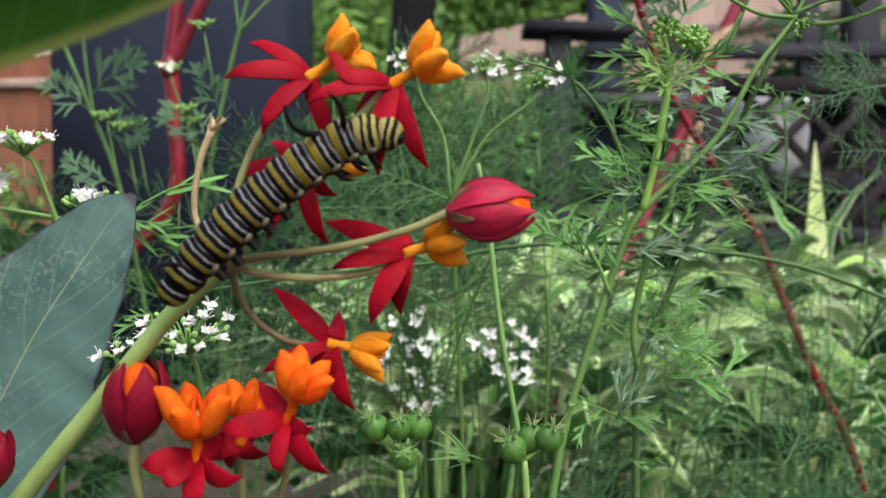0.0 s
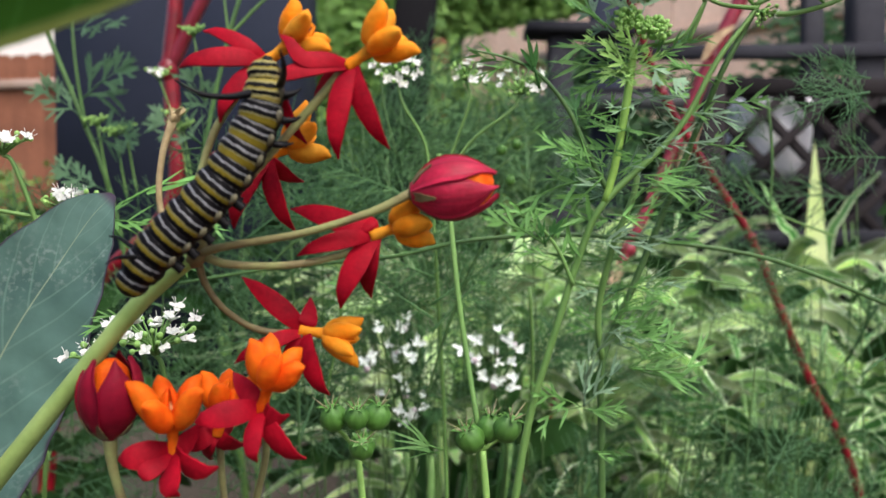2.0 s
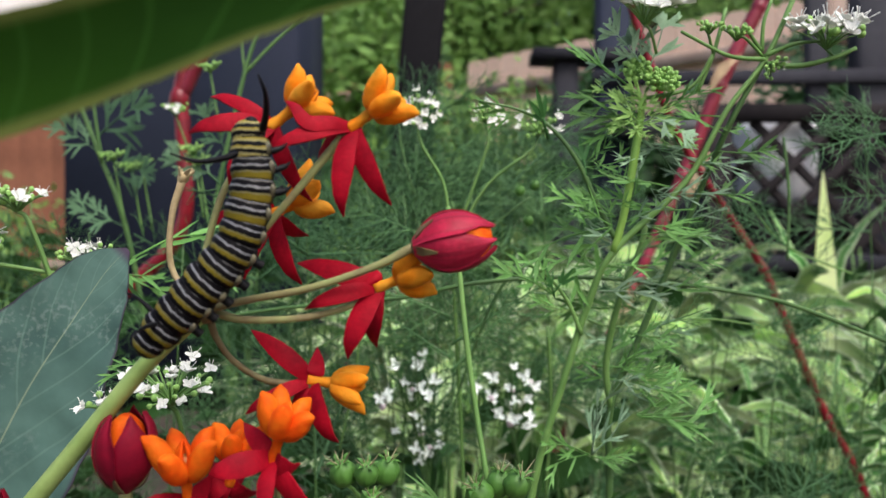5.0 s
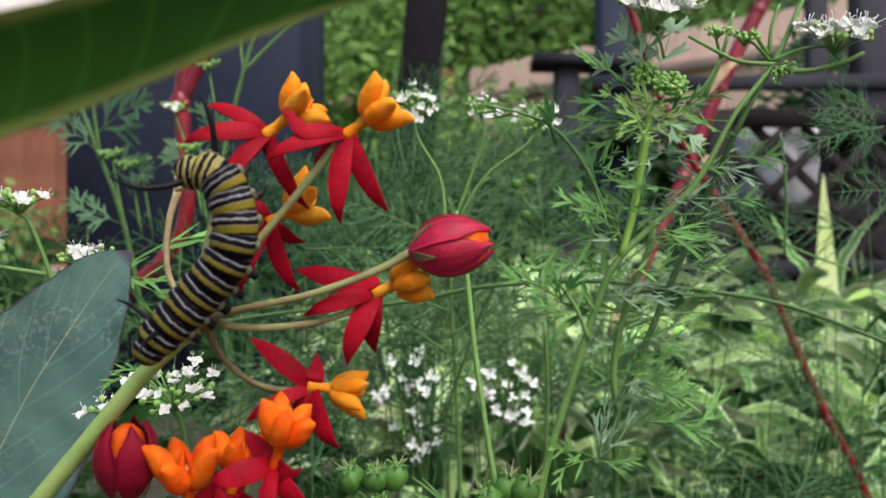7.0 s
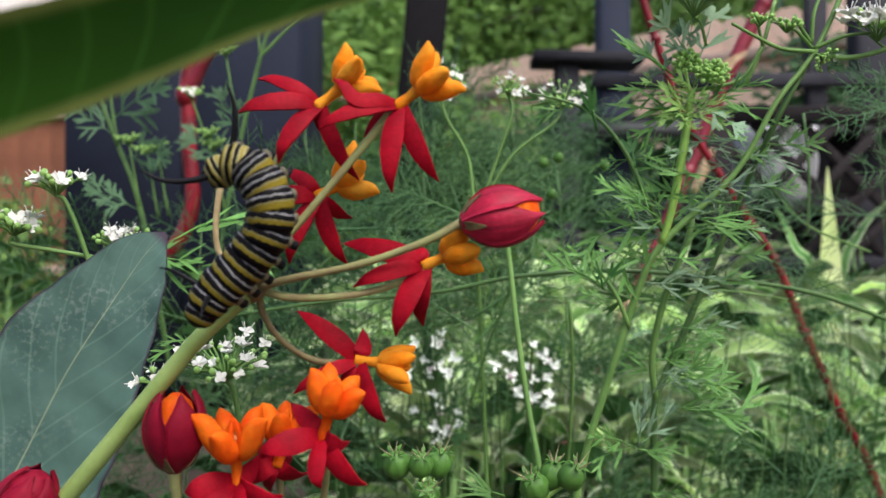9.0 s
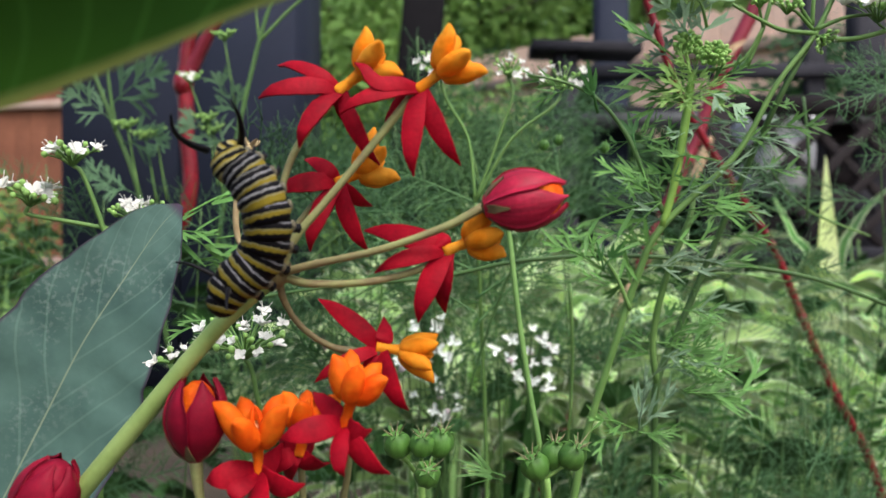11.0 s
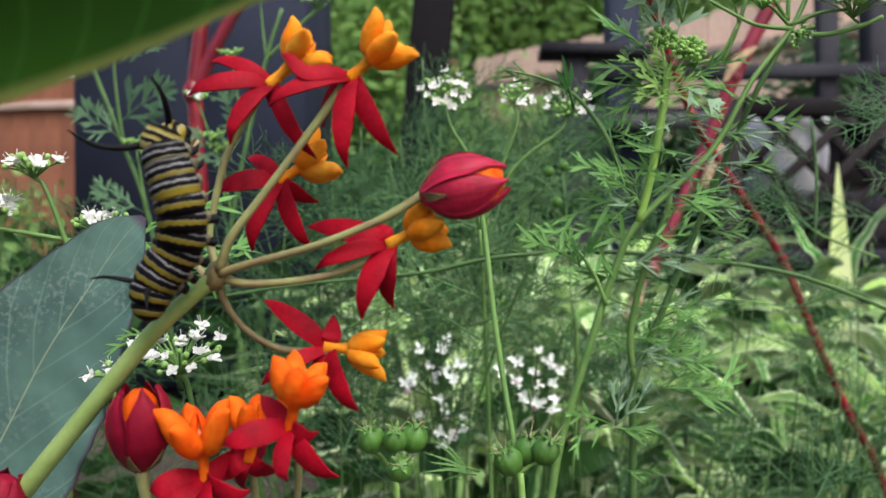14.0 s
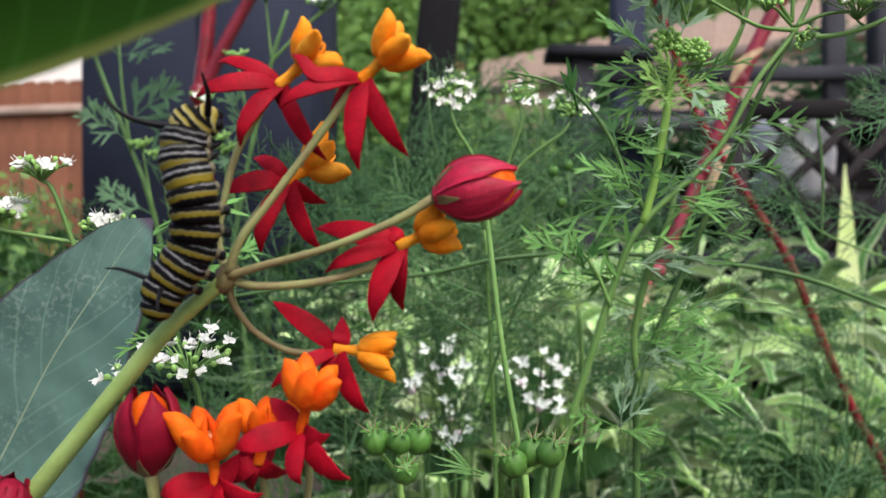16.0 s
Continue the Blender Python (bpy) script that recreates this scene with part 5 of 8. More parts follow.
for k, (fx, fy, tx, ty, d, count, reach) in enumerate((
        (640, 760, 600, 330, 235, 9, 38), (720, 700, 720, 260, 285, 9, 44), (830, 700, 850, 240, 290, 8, 40), (930, 700, 930, 250, 290, 7, 40),
        (1010, 800, 1010, 290, 290, 8, 42), (560, 700, 520, 390, 260, 12, 42), (450, 760, 430, 330, 290, 12, 46), (380, 800, 380, 420, 270, 6, 38),
        (1130, 700, 1150, 320, 330, 6, 54), (1290, 600, 1300, 330, 350, 5, 50), (1380, 700, 1370, 400, 330, 5, 46), (1560, 800, 1600, 470, 300, 4, 46),
        (1590, 500, 1580, 150, 330, 4, 50), (1330, 1000, 1360, 690, 330, 3, 56),
        (1500, 1000, 1500, 700, 280, 4, 48), (1400, 1000, 1430, 640, 270, 4, 42), (1260, 1000, 1290, 760, 280, 3, 44), (1130, 1050, 1110, 820, 270, 4, 40), (1350, 1050, 1380, 800, 260, 4, 40), (1540, 1050, 1550, 780, 260, 5, 40), (1000, 1050, 1020, 840, 280, 5, 40), (800, 1050, 830, 820, 270, 5, 38), (690, 1000, 690, 640, 320, 4, 40),
        (90, 800, 60, 440, 300, 12, 46), (200, 760, 210, 400, 310, 11, 46),
        (600, 760, 560, 250, 270, 9, 34), (680, 760, 650, 240, 280, 9, 36), (770, 700, 790, 230, 285, 8, 36), (740, 800, 700, 290, 260, 8, 34), (40, 800, 20, 330, 270, 10, 38), (130, 800, 110, 340, 290, 9, 38),
        (1200, 900, 1230, 560, 330, 2, 40), (1340, 900, 1330, 540, 350, 3, 40), (1450, 900, 1470, 560, 320, 4, 40), (1540, 900, 1530, 520, 340, 4, 42), (1500, 1050, 1490, 800, 290, 4, 40), (960, 900, 960, 520, 340, 2, 38), (860, 980, 850, 640, 320, 2, 36), (760, 980, 740, 640, 320, 3, 36), (1450, 1000, 1440, 680, 300, 5, 44), (1540, 1000, 1550, 660, 290, 5, 44), (1340, 1000, 1350, 720, 300, 4, 40), (1440, 1050, 1450, 760, 250, 6, 36), (1300, 1050, 1310, 800, 260, 5, 38),
        (760, 760, 770, 330, 255, 5, 34), (880, 760, 890, 320, 260, 5, 34),
        (720, 560, 730, 230, 380, 5, 44), (800, 560, 790, 220, 400, 5, 46), (880, 560, 870, 230, 390, 5, 46), (940, 560, 950, 250, 380, 5, 44), (640, 560, 660, 280, 370, 5, 44), (1060, 560, 1050, 290, 400, 6, 46), (1000, 560, 1000, 270, 370, 5, 42), (840, 560, 830, 260, 330, 4, 38))):
    base = V((fx - 784) * 0.6009 * d / 784, (441 - fy) * 0.6009 * d / 784, d)
    top = V((tx - 784) * 0.6009 * d / 784, (441 - ty) * 0.6009 * d / 784, d)
    foot = Vector((base.x + 0.05 * math.sin(k * 2.3), base.y + 0.05, 0.02))
    dill(foot, top, count, 50 + k, reach / 1000, FROND_PALE if k < 25 and k % 3 == 1 else FROND, 0.88 if k > 45 else 0.76 if k < 6 or 24 < k < 29 else 0.45)

# ---- coriander seen against the dark cabinet ----
back_coriander = thing("coriander_plant", V(-118.70, -9.56, 320), "pale green coriander with cut leaves and green umbels", "plant")
stems(back_coriander, [V(-114.82, -65.50, 330), V(-125.61, 10.12, 322), V(-137.83, 46.84, 320), V(-150.86, 83.11, 318), V(-154.52, 102.60, 318)], (1.8, 1.6, 1.4, 1.2), M_DARKSTEM)
stems(back_coriander, [V(-135.38, 39.49, 320), V(-137.94, 63.61, 318), V(-139.89, 87.98, 318)], (1.2, 1.0, 0.8), M_DARKSTEM)
stems(back_coriander, [V(-95.65, -19.68, 325), V(-84.89, 34.80, 322), V(-74.07, 78.73, 320), V(-67.20, 100.80, 320)], (1.6, 1.4, 1.2), M_DARKSTEM)
stems(back_coriander, [V(-74.07, 78.73, 320), V(-59.84, 93.44, 320), V(-47.58, 103.25, 320)], (1.0, 0.8))
for base, tip in ((V(-139.55, 49.30, 320), V(-113.34, 66.00, 312)), (V(-137.09, 44.39, 320), V(-151.60, 55.24, 312)), (V(-139.41, 80.67, 318), V(-118.12, 81.54, 312)),
                  (V(-139.41, 80.67, 318), V(-151.60, 91.10, 312)), (V(-133.42, 34.58, 320), V(-110.95, 36.11, 312)), (V(-126.85, 12.59, 322), V(-144.43, 21.76, 312)),
                  (V(-82.43, 44.67, 322), V(-90.41, 62.62, 314)),
                  (V(-84.89, 32.33, 322), V(-104.44, 43.56, 314))):
    leaf_on(back_coriander, base, tip, CUT_BACK)
for spot in (V(-130.14, 43.63, 318), V(-121.58, 38.99, 316), V(-117.96, 40.21, 318), V(-95.42, 46.26, 316), V(-88.71, 81.89, 318), V(-93.59, 41.68, 318)):
    bloom_head(back_coriander, spot, [spot + Vector((0.004, 0.003, -0.03))], 0.0055, 0, 21, (0, -0.5, 1), 0.0027, 24)
bloom_head(back_coriander, V(-52.16, 105.04, 318), [V(-59.84, 93.44, 320)], 0.007, 6, 22, (0, -0.4, 1), 0.0034, 12)
bloom_head(back_coriander, V(-76.53, 108.45, 318), [V(-74.07, 78.73, 320)], 0.007, 5, 23, (0, -0.4, 1), 0.0034, 12)
bloom_head(back_coriander, V(-102.69, 63.21, 316), [V(-94.18, 34.58, 320)], 0.006, 3, 24, (0, -0.4, 1), 0.0030, 14)

# ---- red-stalked plants ----
red_plant = thing("red_stalked_plant", V(-239.27, -235.52, 700), "tall plant with a glossy deep red jointed stalk", "plant")
stems(red_plant, [Vector((-0.38, 0.72, 0.0)), V(-335.00, -115.00, 705), V(-234.99, 11.26, 700), V(-229.61, 97.10, 700), V(-231.23, 148.06, 700), V(-225.33, 204.40, 700), V(-222.11, 279.50, 700)],
      (11.0, 10.6, 10.2, 10.0, 10.6, 10.0, 9.6), M_REDSTEM, "stalk")
stems(red_plant, [V(-230.69, 144.32, 700), V(-205.30, 192.02, 694), V(-177.69, 238.50, 690), V(-156.08, 274.72, 688)], (9.6, 8.6, 8.0, 7.6), M_PINKSTEM, "side_stalk", "pinkish side shoot")
part("joint", Geo().ball(V(-232.16, 141.76, 698), 0.0092, (0, 0, 1), 1.35, 7, 12), M_REDSTEM, red_plant, "swollen joint")
red_plant_b = thing("red_stalked_plant", (0.375, 0.455, 0.0), "tall plant with a thin dark red leaning stalk", "plant")
line = [Vector((0.375, 0.455, 0.0)), V(306.47, -284.68, 438), V(264.08, -148.40, 431), V(237.90, -96.61, 429), V(216.91, -51.94, 426), V(198.37, -9.45, 425), V(169.68, 32.70, 422), V(144.53, 72.75, 420), V(128.06, 115.86, 419), V(113.27, 160.31, 418)]
stems(red_plant_b, line, (4.0, 3.6, 3.5, 3.3, 3.2, 3.2, 3.4), M_REDSTEM, "stalk")
for q in line[1:-1]:
    part("joint", Geo().ball(q, 0.0031, (0.5, 0, -1), 1.1, 6, 10), M_REDSTEM, red_plant_b)
red_plant_c = thing("red_stalked_plant", V(22.60, -427.32, 526), "tall plant with a pinkish red leaning stalk", "plant")
line = [V(22.60, -427.32, 526), V(75.42, -222.39, 559), V(120.25, -135.46, 601), V(159.50, -72.90, 639), V(191.62, -24.97, 665), V(236.38, 67.91, 676), V(268.66, 150.05, 673), V(303.15, 221.08, 669), V(325.37, 266.54, 668)]
stems(red_plant_c, line[:5], (4.2, 4.2, 4.6, 5.6), M_REDSTEM, "stalk", "dark red lower stalk")
stems(red_plant_c, line[4:], (7.0, 8.9, 9.6, 9.6), M_PINKSTEM, "stalk")
part("sheath", Geo().tube([line[3].lerp(line[4], 0.1) - Vector((0, 0.004, 0)), line[3].lerp(line[4], 0.7) - Vector((0, 0.004, 0))], [0.0060, 0.0046], 9), M_SHEATH, red_plant_c, "dry tan leaf sheath")
for q in line[4:-1]:
    part("joint", Geo().ball(q, 0.0075, (0.5, 0, 1), 1.2, 6, 10), M_PINKSTEM, red_plant_c)
part("sheath", Geo().tube([V(237.75, 48.99, 666), V(247.95, 71.95, 666), V(255.61, 88.27, 666)], [0.0036, 0.0050, 0.0026], 9), M_SHEATH, red_plant_c, "dry tan leaf sheath")
part("sheath", Geo().blade([V(256.78, 145.14, 662), V(266.22, 162.46, 660), V(283.16, 174.65, 659)], [0.004, 0.010, 0.003], (0, -1, 0.3), 0.3), M_SHEATH, red_plant_c, "dry tan leaf sheath")

# ---- variegated strap leaves in the bed ----
def strap_clump(place, count, tall, wide, seed, material, label, lean=0.5, name="strap_leaf_plant"):
    r = random.Random(seed)
    ob = thing(name, place, label, "plant", "strap-leaved plants in the bed")
    for k in range(count):
        a = r.uniform(0, 6.28)
        out = Vector((math.cos(a), math.sin(a), 0))
        h = tall * r.uniform(0.65, 1.1)
        sweep = lean * h * r.uniform(0.4, 1.3)
        b = Vector(place) + out * r.uniform(0, 0.02)
        pts = [b, b + out * sweep * 0.25 + Vector((0, 0, h * 0.5)), b + out * sweep * 0.7 + Vector((0, 0, h * 0.9)), b + out * sweep * 1.25 + Vector((0, 0, h * r.uniform(0.75, 1.0)))]
        w = wide * r.uniform(0.7, 1.2)
        part("blade", Geo().blade(pts, [w * 0.6, w, w * 0.95, w * 0.6, w * 0.06], out + Vector((0, 0, 0.6)), 0.25, 0.0006, 4, 4, 0.04), material, ob)
    return ob


def broad_clump(place, count, tall, leaf_long, seed, material, label, name="leafy_plant", spread_out=0.10, slim=0.42, low=0.25):
    r = random.Random(seed)
    ob = thing(name, place, label, "plant", "leafy plants in the bed")
    for k in range(int(count * (1.3 if slim < 0.25 else 1.0))):
        a = r.uniform(0, 6.28)
        out = Vector((math.cos(a), math.sin(a), 0))
        b = Vector(place) + out * spread_out * r.uniform(0.1, 1.0) + Vector((0, 0, tall * r.uniform(low, 0.97)))
        d = (out + Vector((r.uniform(-0.4, 0.4), r.uniform(-0.6, 0.2), r.uniform(-0.2, 0.7)))).normalized()
        long = leaf_long * r.uniform(0.6, 1.2)
        w = long * slim * r.uniform(0.8, 1.2)
        part("leaf", Geo().blade([b, b + d * long * 0.5 + Vector((0, 0, long * 0.12)), b + d * long - Vector((0, 0, long * 0.1))], [w * 0.2, w * 0.9, w, w * 0.6, w * 0.05], d.cross(Vector((d.y, -d.x, 0.1))) + Vector((0, -0.4, 0.8)), 0.15, 0.0005, 4, 3, 0.08), material, ob)
    for k in range(5):
        a = r.uniform(0, 6.28)
        part("stalk", Geo().tube([Vector(place), Vector(place) + Vector((math.cos(a) * spread_out * 0.5, math.sin(a) * spread_out * 0.5, tall * 0.9))], [0.003, 0.0015], 6), M_CSTEM, ob)
    return ob


spots = ((0.10, 0.62, 14), (0.33, 0.64, 14), (0.12, 0.82, 16), (0.30, 0.88, 18), (0.52, 0.85, 18),
         (0.02, 0.74, 16), (0.0, 0.95, 24), (0.20, 1.05, 24), (0.45, 1.05, 24), (0.66, 1.0, 22))
for k, (x, y, count) in enumerate(spots):
    strap_clump((x, y, 0.0), count, 0.30 + 0.10 * ((k * 7) % 5) / 5 + 0.06 * (y > 0.7), 0.015, 100 + k, M_VARIEG if k % 3 else M_PALE, "strap-leaved plant with cream and green striped leaves")
for k, (x, y, tall_by, count, long) in enumerate(((0.03, 0.56, 0.42, 60, 0.070), (0.13, 0.57, 0.43, 80, 0.066), (0.27, 0.50, 0.36, 75, 0.062), (0.37, 0.56, 0.39, 80, 0.068),
                                         (0.08, 0.66, 0.41, 60, 0.075), (0.21, 0.68, 0.42, 65, 0.075), (0.34, 0.74, 0.43, 65, 0.080), (-0.01, 0.66, 0.42, 60, 0.055), (0.50, 0.68, 0.40, 80, 0.055),
                                         (0.10, 0.84, 0.46, 60, 0.080), (0.32, 0.95, 0.45, 50, 0.080), (0.55, 0.95, 0.43, 50, 0.080), (-0.05, 0.84, 0.44, 50, 0.075), (0.20, 0.80, 0.44, 50, 0.075))):
    broad_clump((x, y, 0.0), count, tall_by, long, 300 + k, M_VARIEG if k in (2, 11) else M_PALE, "dense plant with pale green and cream leaves", "variegated_plant", 0.11, 0.17, 0.60 if k < 9 else 0.4)
for k, (x, y, count, tall_by) in enumerate(((0.035, 0.52, 11, 0.41), (0.0, 0.58, 8, 0.41), (0.22, 0.64, 11, 0.40), (0.10, 0.60, 9, 0.41))):
    strap_clump((x, y, 0.0), count, tall_by, 0.011, 140 + k, M_GREEN if k < 1 else M_PALE, "strap-leaved plant with plain green leaves" if k < 1 else "strap-leaved plant with pale cream-green leaves", 0.16)
# one tall pale blade that stands out
tall = thing("strap_leaf_plant", V(384.12, -246.25, 700), "tall pale pointed strap leaf", "plant")
tall.matrix_basis = Matrix.Translation(Vector((0.385, 0.70, 0.0)))
part("blade", Geo().blade([Vector((0.385, 0.70, 0.0)), V(377.68, -106.76, 700), V(379.83, -15.56, 700), V(378.76, 75.64, 700)], [0.026, 0.033, 0.032, 0.025, 0.014, 0.0008], (0.1, -1, 0.1), 0.2, 0.0008, 4, 6), M_BLADE, tall)
part("blade", Geo().blade([Vector((0.387, 0.71, 0.0)), V(395.05, -64.75, 710), V(417.01, 11.51, 715), V(455.80, 50.21, 720)], [0.010, 0.011, 0.008, 0.001], (0.1, -1, 0.3), 0.2, 0.0008, 4, 6), M_VARIEG, tall)
part("blade", Geo().blade([Vector((0.38, 0.71, 0.0)), V(373.28, -64.75, 710), V(353.99, 0.55, 715), V(337.16, 39.18, 720)], [0.010, 0.011, 0.008, 0.001], (0.1, -1, 0.3), 0.2, 0.0008, 4, 6), M_VARIEG, tall)
for k, (x, y, tall_by, count, long) in enumerate(((0.02, 0.47, 0.35, 40, 0.055), (0.16, 0.48, 0.34, 40, 0.055), (0.0, 0.98, 0.58, 60, 0.06), (0.11, 1.05, 0.58, 60, 0.06), (0.30, 0.62, 0.40, 36, 0.06), (0.14, 0.74, 0.43, 36, 0.07), (-0.10, 0.56, 0.22, 26, 0.05),
                                         (-0.36, 0.64, 0.30, 34, 0.06), (-0.42, 0.75, 0.36, 36, 0.06), (-0.62, 1.0, 0.42, 36, 0.08), (-0.2, 0.9, 0.4, 34, 0.07),
                                         (0.8, 1.3, 0.5, 36, 0.09), (0.3, 1.35, 0.5, 36, 0.09), (-0.9, 1.5, 0.5, 36, 0.09), (-0.35, 1.35, 0.45, 36, 0.08), (-1.3, 2.0, 0.55, 30, 0.1))):
    broad_clump((x, y, 0.0), count, tall_by, long, 200 + k, M_GREEN, "low leafy green plant in the bed")

# ---- ground ----
ground = Geo()
cells, reach = 48, 40.0
edge = [reach * math.copysign(abs(t) ** 2.6, t) for t in np.linspace(-1, 1, cells + 1)]
for x in edge:
    for y in edge:
        ground.v.append((x, y + 1.0, 0.012 * noise.noise(Vector((x * 3, y * 3, 0)))))
        ground.uv.append((0.5, 0.5))
ground.f = [(i * (cells + 1) + j, (i + 1) * (cells + 1) + j, (i + 1) * (cells + 1) + j + 1, i * (cells + 1) + j + 1) for i in range(cells) for j in range(cells)]
tagged(new("ground", ground.mesh("ground", M_SOIL)), "dark brown garden soil under the plants", "ground", "", "structure")


# ---- fences ----
def fence(name, start, end, height, board_material, label):
    start, end = Vector(start), Vector(end)
    run = end - start
    way = run.normalized()
    front = Vector((way.y, -way.x, 0))
    ob = thing(name, start, label, "fence", "", "structure")
    pitch, wide, thick = 0.142, 0.138, 0.018
    w, h, e = wide / 2, height, 0.028
    outline = ((-w, 0.03), (w, 0.03), (w, h - e), (w - e, h), (-w + e, h), (-w, h - e))
    verts = [(x, y, z) for y in (0, thick) for x, z in outline]
    faces = [tuple(range(6)), tuple(range(6, 12))[::-1]] + [(k, 6 + k, 6 + (k + 1) % 6, (k + 1) % 6) for k in range(6)]
    board = Geo().add(verts, faces).mesh("board", board_material, True)
    turn = math.atan2(way.y, way.x)
    for k in range(int(run.length / pitch)):
        q = start + way * (pitch * (k + 0.5))
        put("board", board, ob, Matrix.Translation(q + Vector((0, 0, random.uniform(-0.006, 0.006)))) @ Matrix.Rotation(turn + random.uniform(-0.01, 0.01), 4, "Z"))
    for z in (0.30, height - 0.24):
        part("rail", Geo().slab(start + front * 0.026 + Vector((0, 0, z)), end + front * 0.026 + Vector((0, 0, z)), 0.04, 0.07, (0, 0, 1)), M_RAIL, ob)
    return ob


fence("fence_back", (-7.0, 6.65, 0), (0.25, 5.42, 0), 1.8, M_FENCE, "red-brown dog-eared board fence with pale rails")
fence("fence_side", (0.25, 5.42, 0), (3.6, 2.70, 0), 1.8, M_FENCE2, "weathered tan dog-eared board fence")

# pale house wall beyond the fence
wall = Geo().slab((-14, 11.0, 2.6), (-2.6, 10.4, 2.6), 0.3, 5.2)
tagged(new("house_wall", wall.mesh("house_wall", M_WALL, True)), "pale cream rendered house wall beyond the fence", "wall", "", "structure")


# ---- hedge trees beyond the fence ----
def leafy_tree(name, place, crown_low, crown_high, radius, count, seed, size=0.07):
    r = random.Random(seed)
    place = Vector(place)
    ob = thing(name, place, "leafy green tree beyond the fence", "tree", "trees beyond the fence")
    top = place + Vector((0, 0, crown_high * 0.8))
    part("trunk", Geo().tube([place, place.lerp(top, 0.5) + Vector((0.08, 0, 0)), top], [0.10, 0.07, 0.02], 10), M_BARK, ob)
    tips = []
    for k in range(14):
        a = r.uniform(0, 6.28)
        b = place + Vector((0, 0, r.uniform(crown_low * 0.7, crown_high * 0.75)))
        t = b + Vector((math.cos(a) * radius * 0.75, math.sin(a) * radius * 0.75, r.uniform(0.1, 0.6)))
        part("limb", Geo().tube([b, b.lerp(t, 0.5) + Vector((0, 0, 0.1)), t], [0.035, 0.02, 0.008], 6), M_BARK, ob)
        tips += [b.lerp(t, 0.5), b.lerp(t, 0.75), t]
    crown = Geo()
    for k in range(count):
        c = r.choice(tips) + Vector((r.gauss(0, 0.28), r.gauss(0, 0.28), r.gauss(0, 0.32))) * radius
        d = Vector((r.gauss(0, 1), r.gauss(0, 1), r.gauss(-0.2, 0.7))).normalized()
        s = size * r.uniform(0.6, 1.3)
        side = d.orthogonal().normalized()
        up = d.cross(side)
        crown.add([c, c + d * s * 0.5 + side * s * 0.28 + up * s * 0.06, c + d * s, c + d * s * 0.5 - side * s * 0.28 + up * s * 0.06], [(0, 1, 2, 3)])
    tagged(part("crown", crown, M_SHRUB, ob, "", True), "", "", "", "")
    return ob


leafy_tree("tree", (0.2, 7.2, 0), 1.2, 4.2, 1.5, 14000, 31)
leafy_tree("tree", (1.9, 6.6, 0), 1.2, 4.0, 1.4, 13000, 32)
leafy_tree("tree", (3.9, 5.6, 0), 1.0, 3.6, 1.3, 10000, 33)


def shrub(place, tall, wide, count, seed, size=0.045, leaves=M_SHRUB, label="loose green shrub before the fence"):
    r = random.Random(seed)
    place = Vector(place)
    ob = thing("shrub", place, label, "shrub", "shrubs before the fence")
    crown = Geo()
    for k in range(12):
        a = r.uniform(0, 6.28)
        tip = place + Vector((math.cos(a) * wide * r.uniform(0.2, 0.5), math.sin(a) * wide * r.uniform(0.2, 0.5), tall * r.uniform(0.6, 1.0)))
        part("twig", Geo().tube([place, place.lerp(tip, 0.5) + Vector((0, 0, 0.05)), tip], [0.008, 0.005, 0.002], 5), M_BARK, ob)
        for n in range(count // 12):
            c = place.lerp(tip, r.uniform(0.3, 1.0)) + Vector((r.gauss(0, 0.08), r.gauss(0, 0.08), r.gauss(0, 0.07))) * wide * 1.6
            d = Vector((r.gauss(0, 1), r.gauss(-0.3, 1), r.gauss(0, 0.6))).normalized()
            s = size * r.uniform(0.6, 1.3)
            side = d.orthogonal().normalized()
            crown.add([c, c + d * s * 0.5 + side * s * 0.3, c + d * s, c + d * s * 0.5 - side * s * 0.3], [(0, 1, 2, 3)])
    part("foliage", crown, leaves, ob, "", True)
    return ob


shrub((0.22, 3.2, 0), 1.18, 0.7, 1500, 41, 0.07)
shrub((0.75, 3.6, 0), 1.0, 0.7, 1300, 42, 0.07)
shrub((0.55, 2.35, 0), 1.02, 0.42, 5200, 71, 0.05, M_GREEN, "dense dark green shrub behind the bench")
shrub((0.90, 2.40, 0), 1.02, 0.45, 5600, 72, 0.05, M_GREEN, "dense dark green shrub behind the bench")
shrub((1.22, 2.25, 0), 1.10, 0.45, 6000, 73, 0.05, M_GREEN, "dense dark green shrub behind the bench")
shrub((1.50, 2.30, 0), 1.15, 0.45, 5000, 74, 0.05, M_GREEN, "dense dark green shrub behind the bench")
shrub((-3.0, 4.6, 0), 0.8, 1.0, 1300, 43, 0.07)
shrub((-0.9, 3.0, 0), 0.6, 0.8, 900, 44, 0.06)
shrub((-2.1, 3.4, 0), 0.55, 0.9, 900, 45, 0.06)

shrub((-0.55, 4.4, 0), 1.95, 1.3, 9600, 46, 0.075)
shrub((0.28, 4.3, 0), 1.35, 1.1, 7200, 47, 0.07)
shrub((0.95, 4.1, 0), 0.95, 0.9, 3600, 48, 0.07)


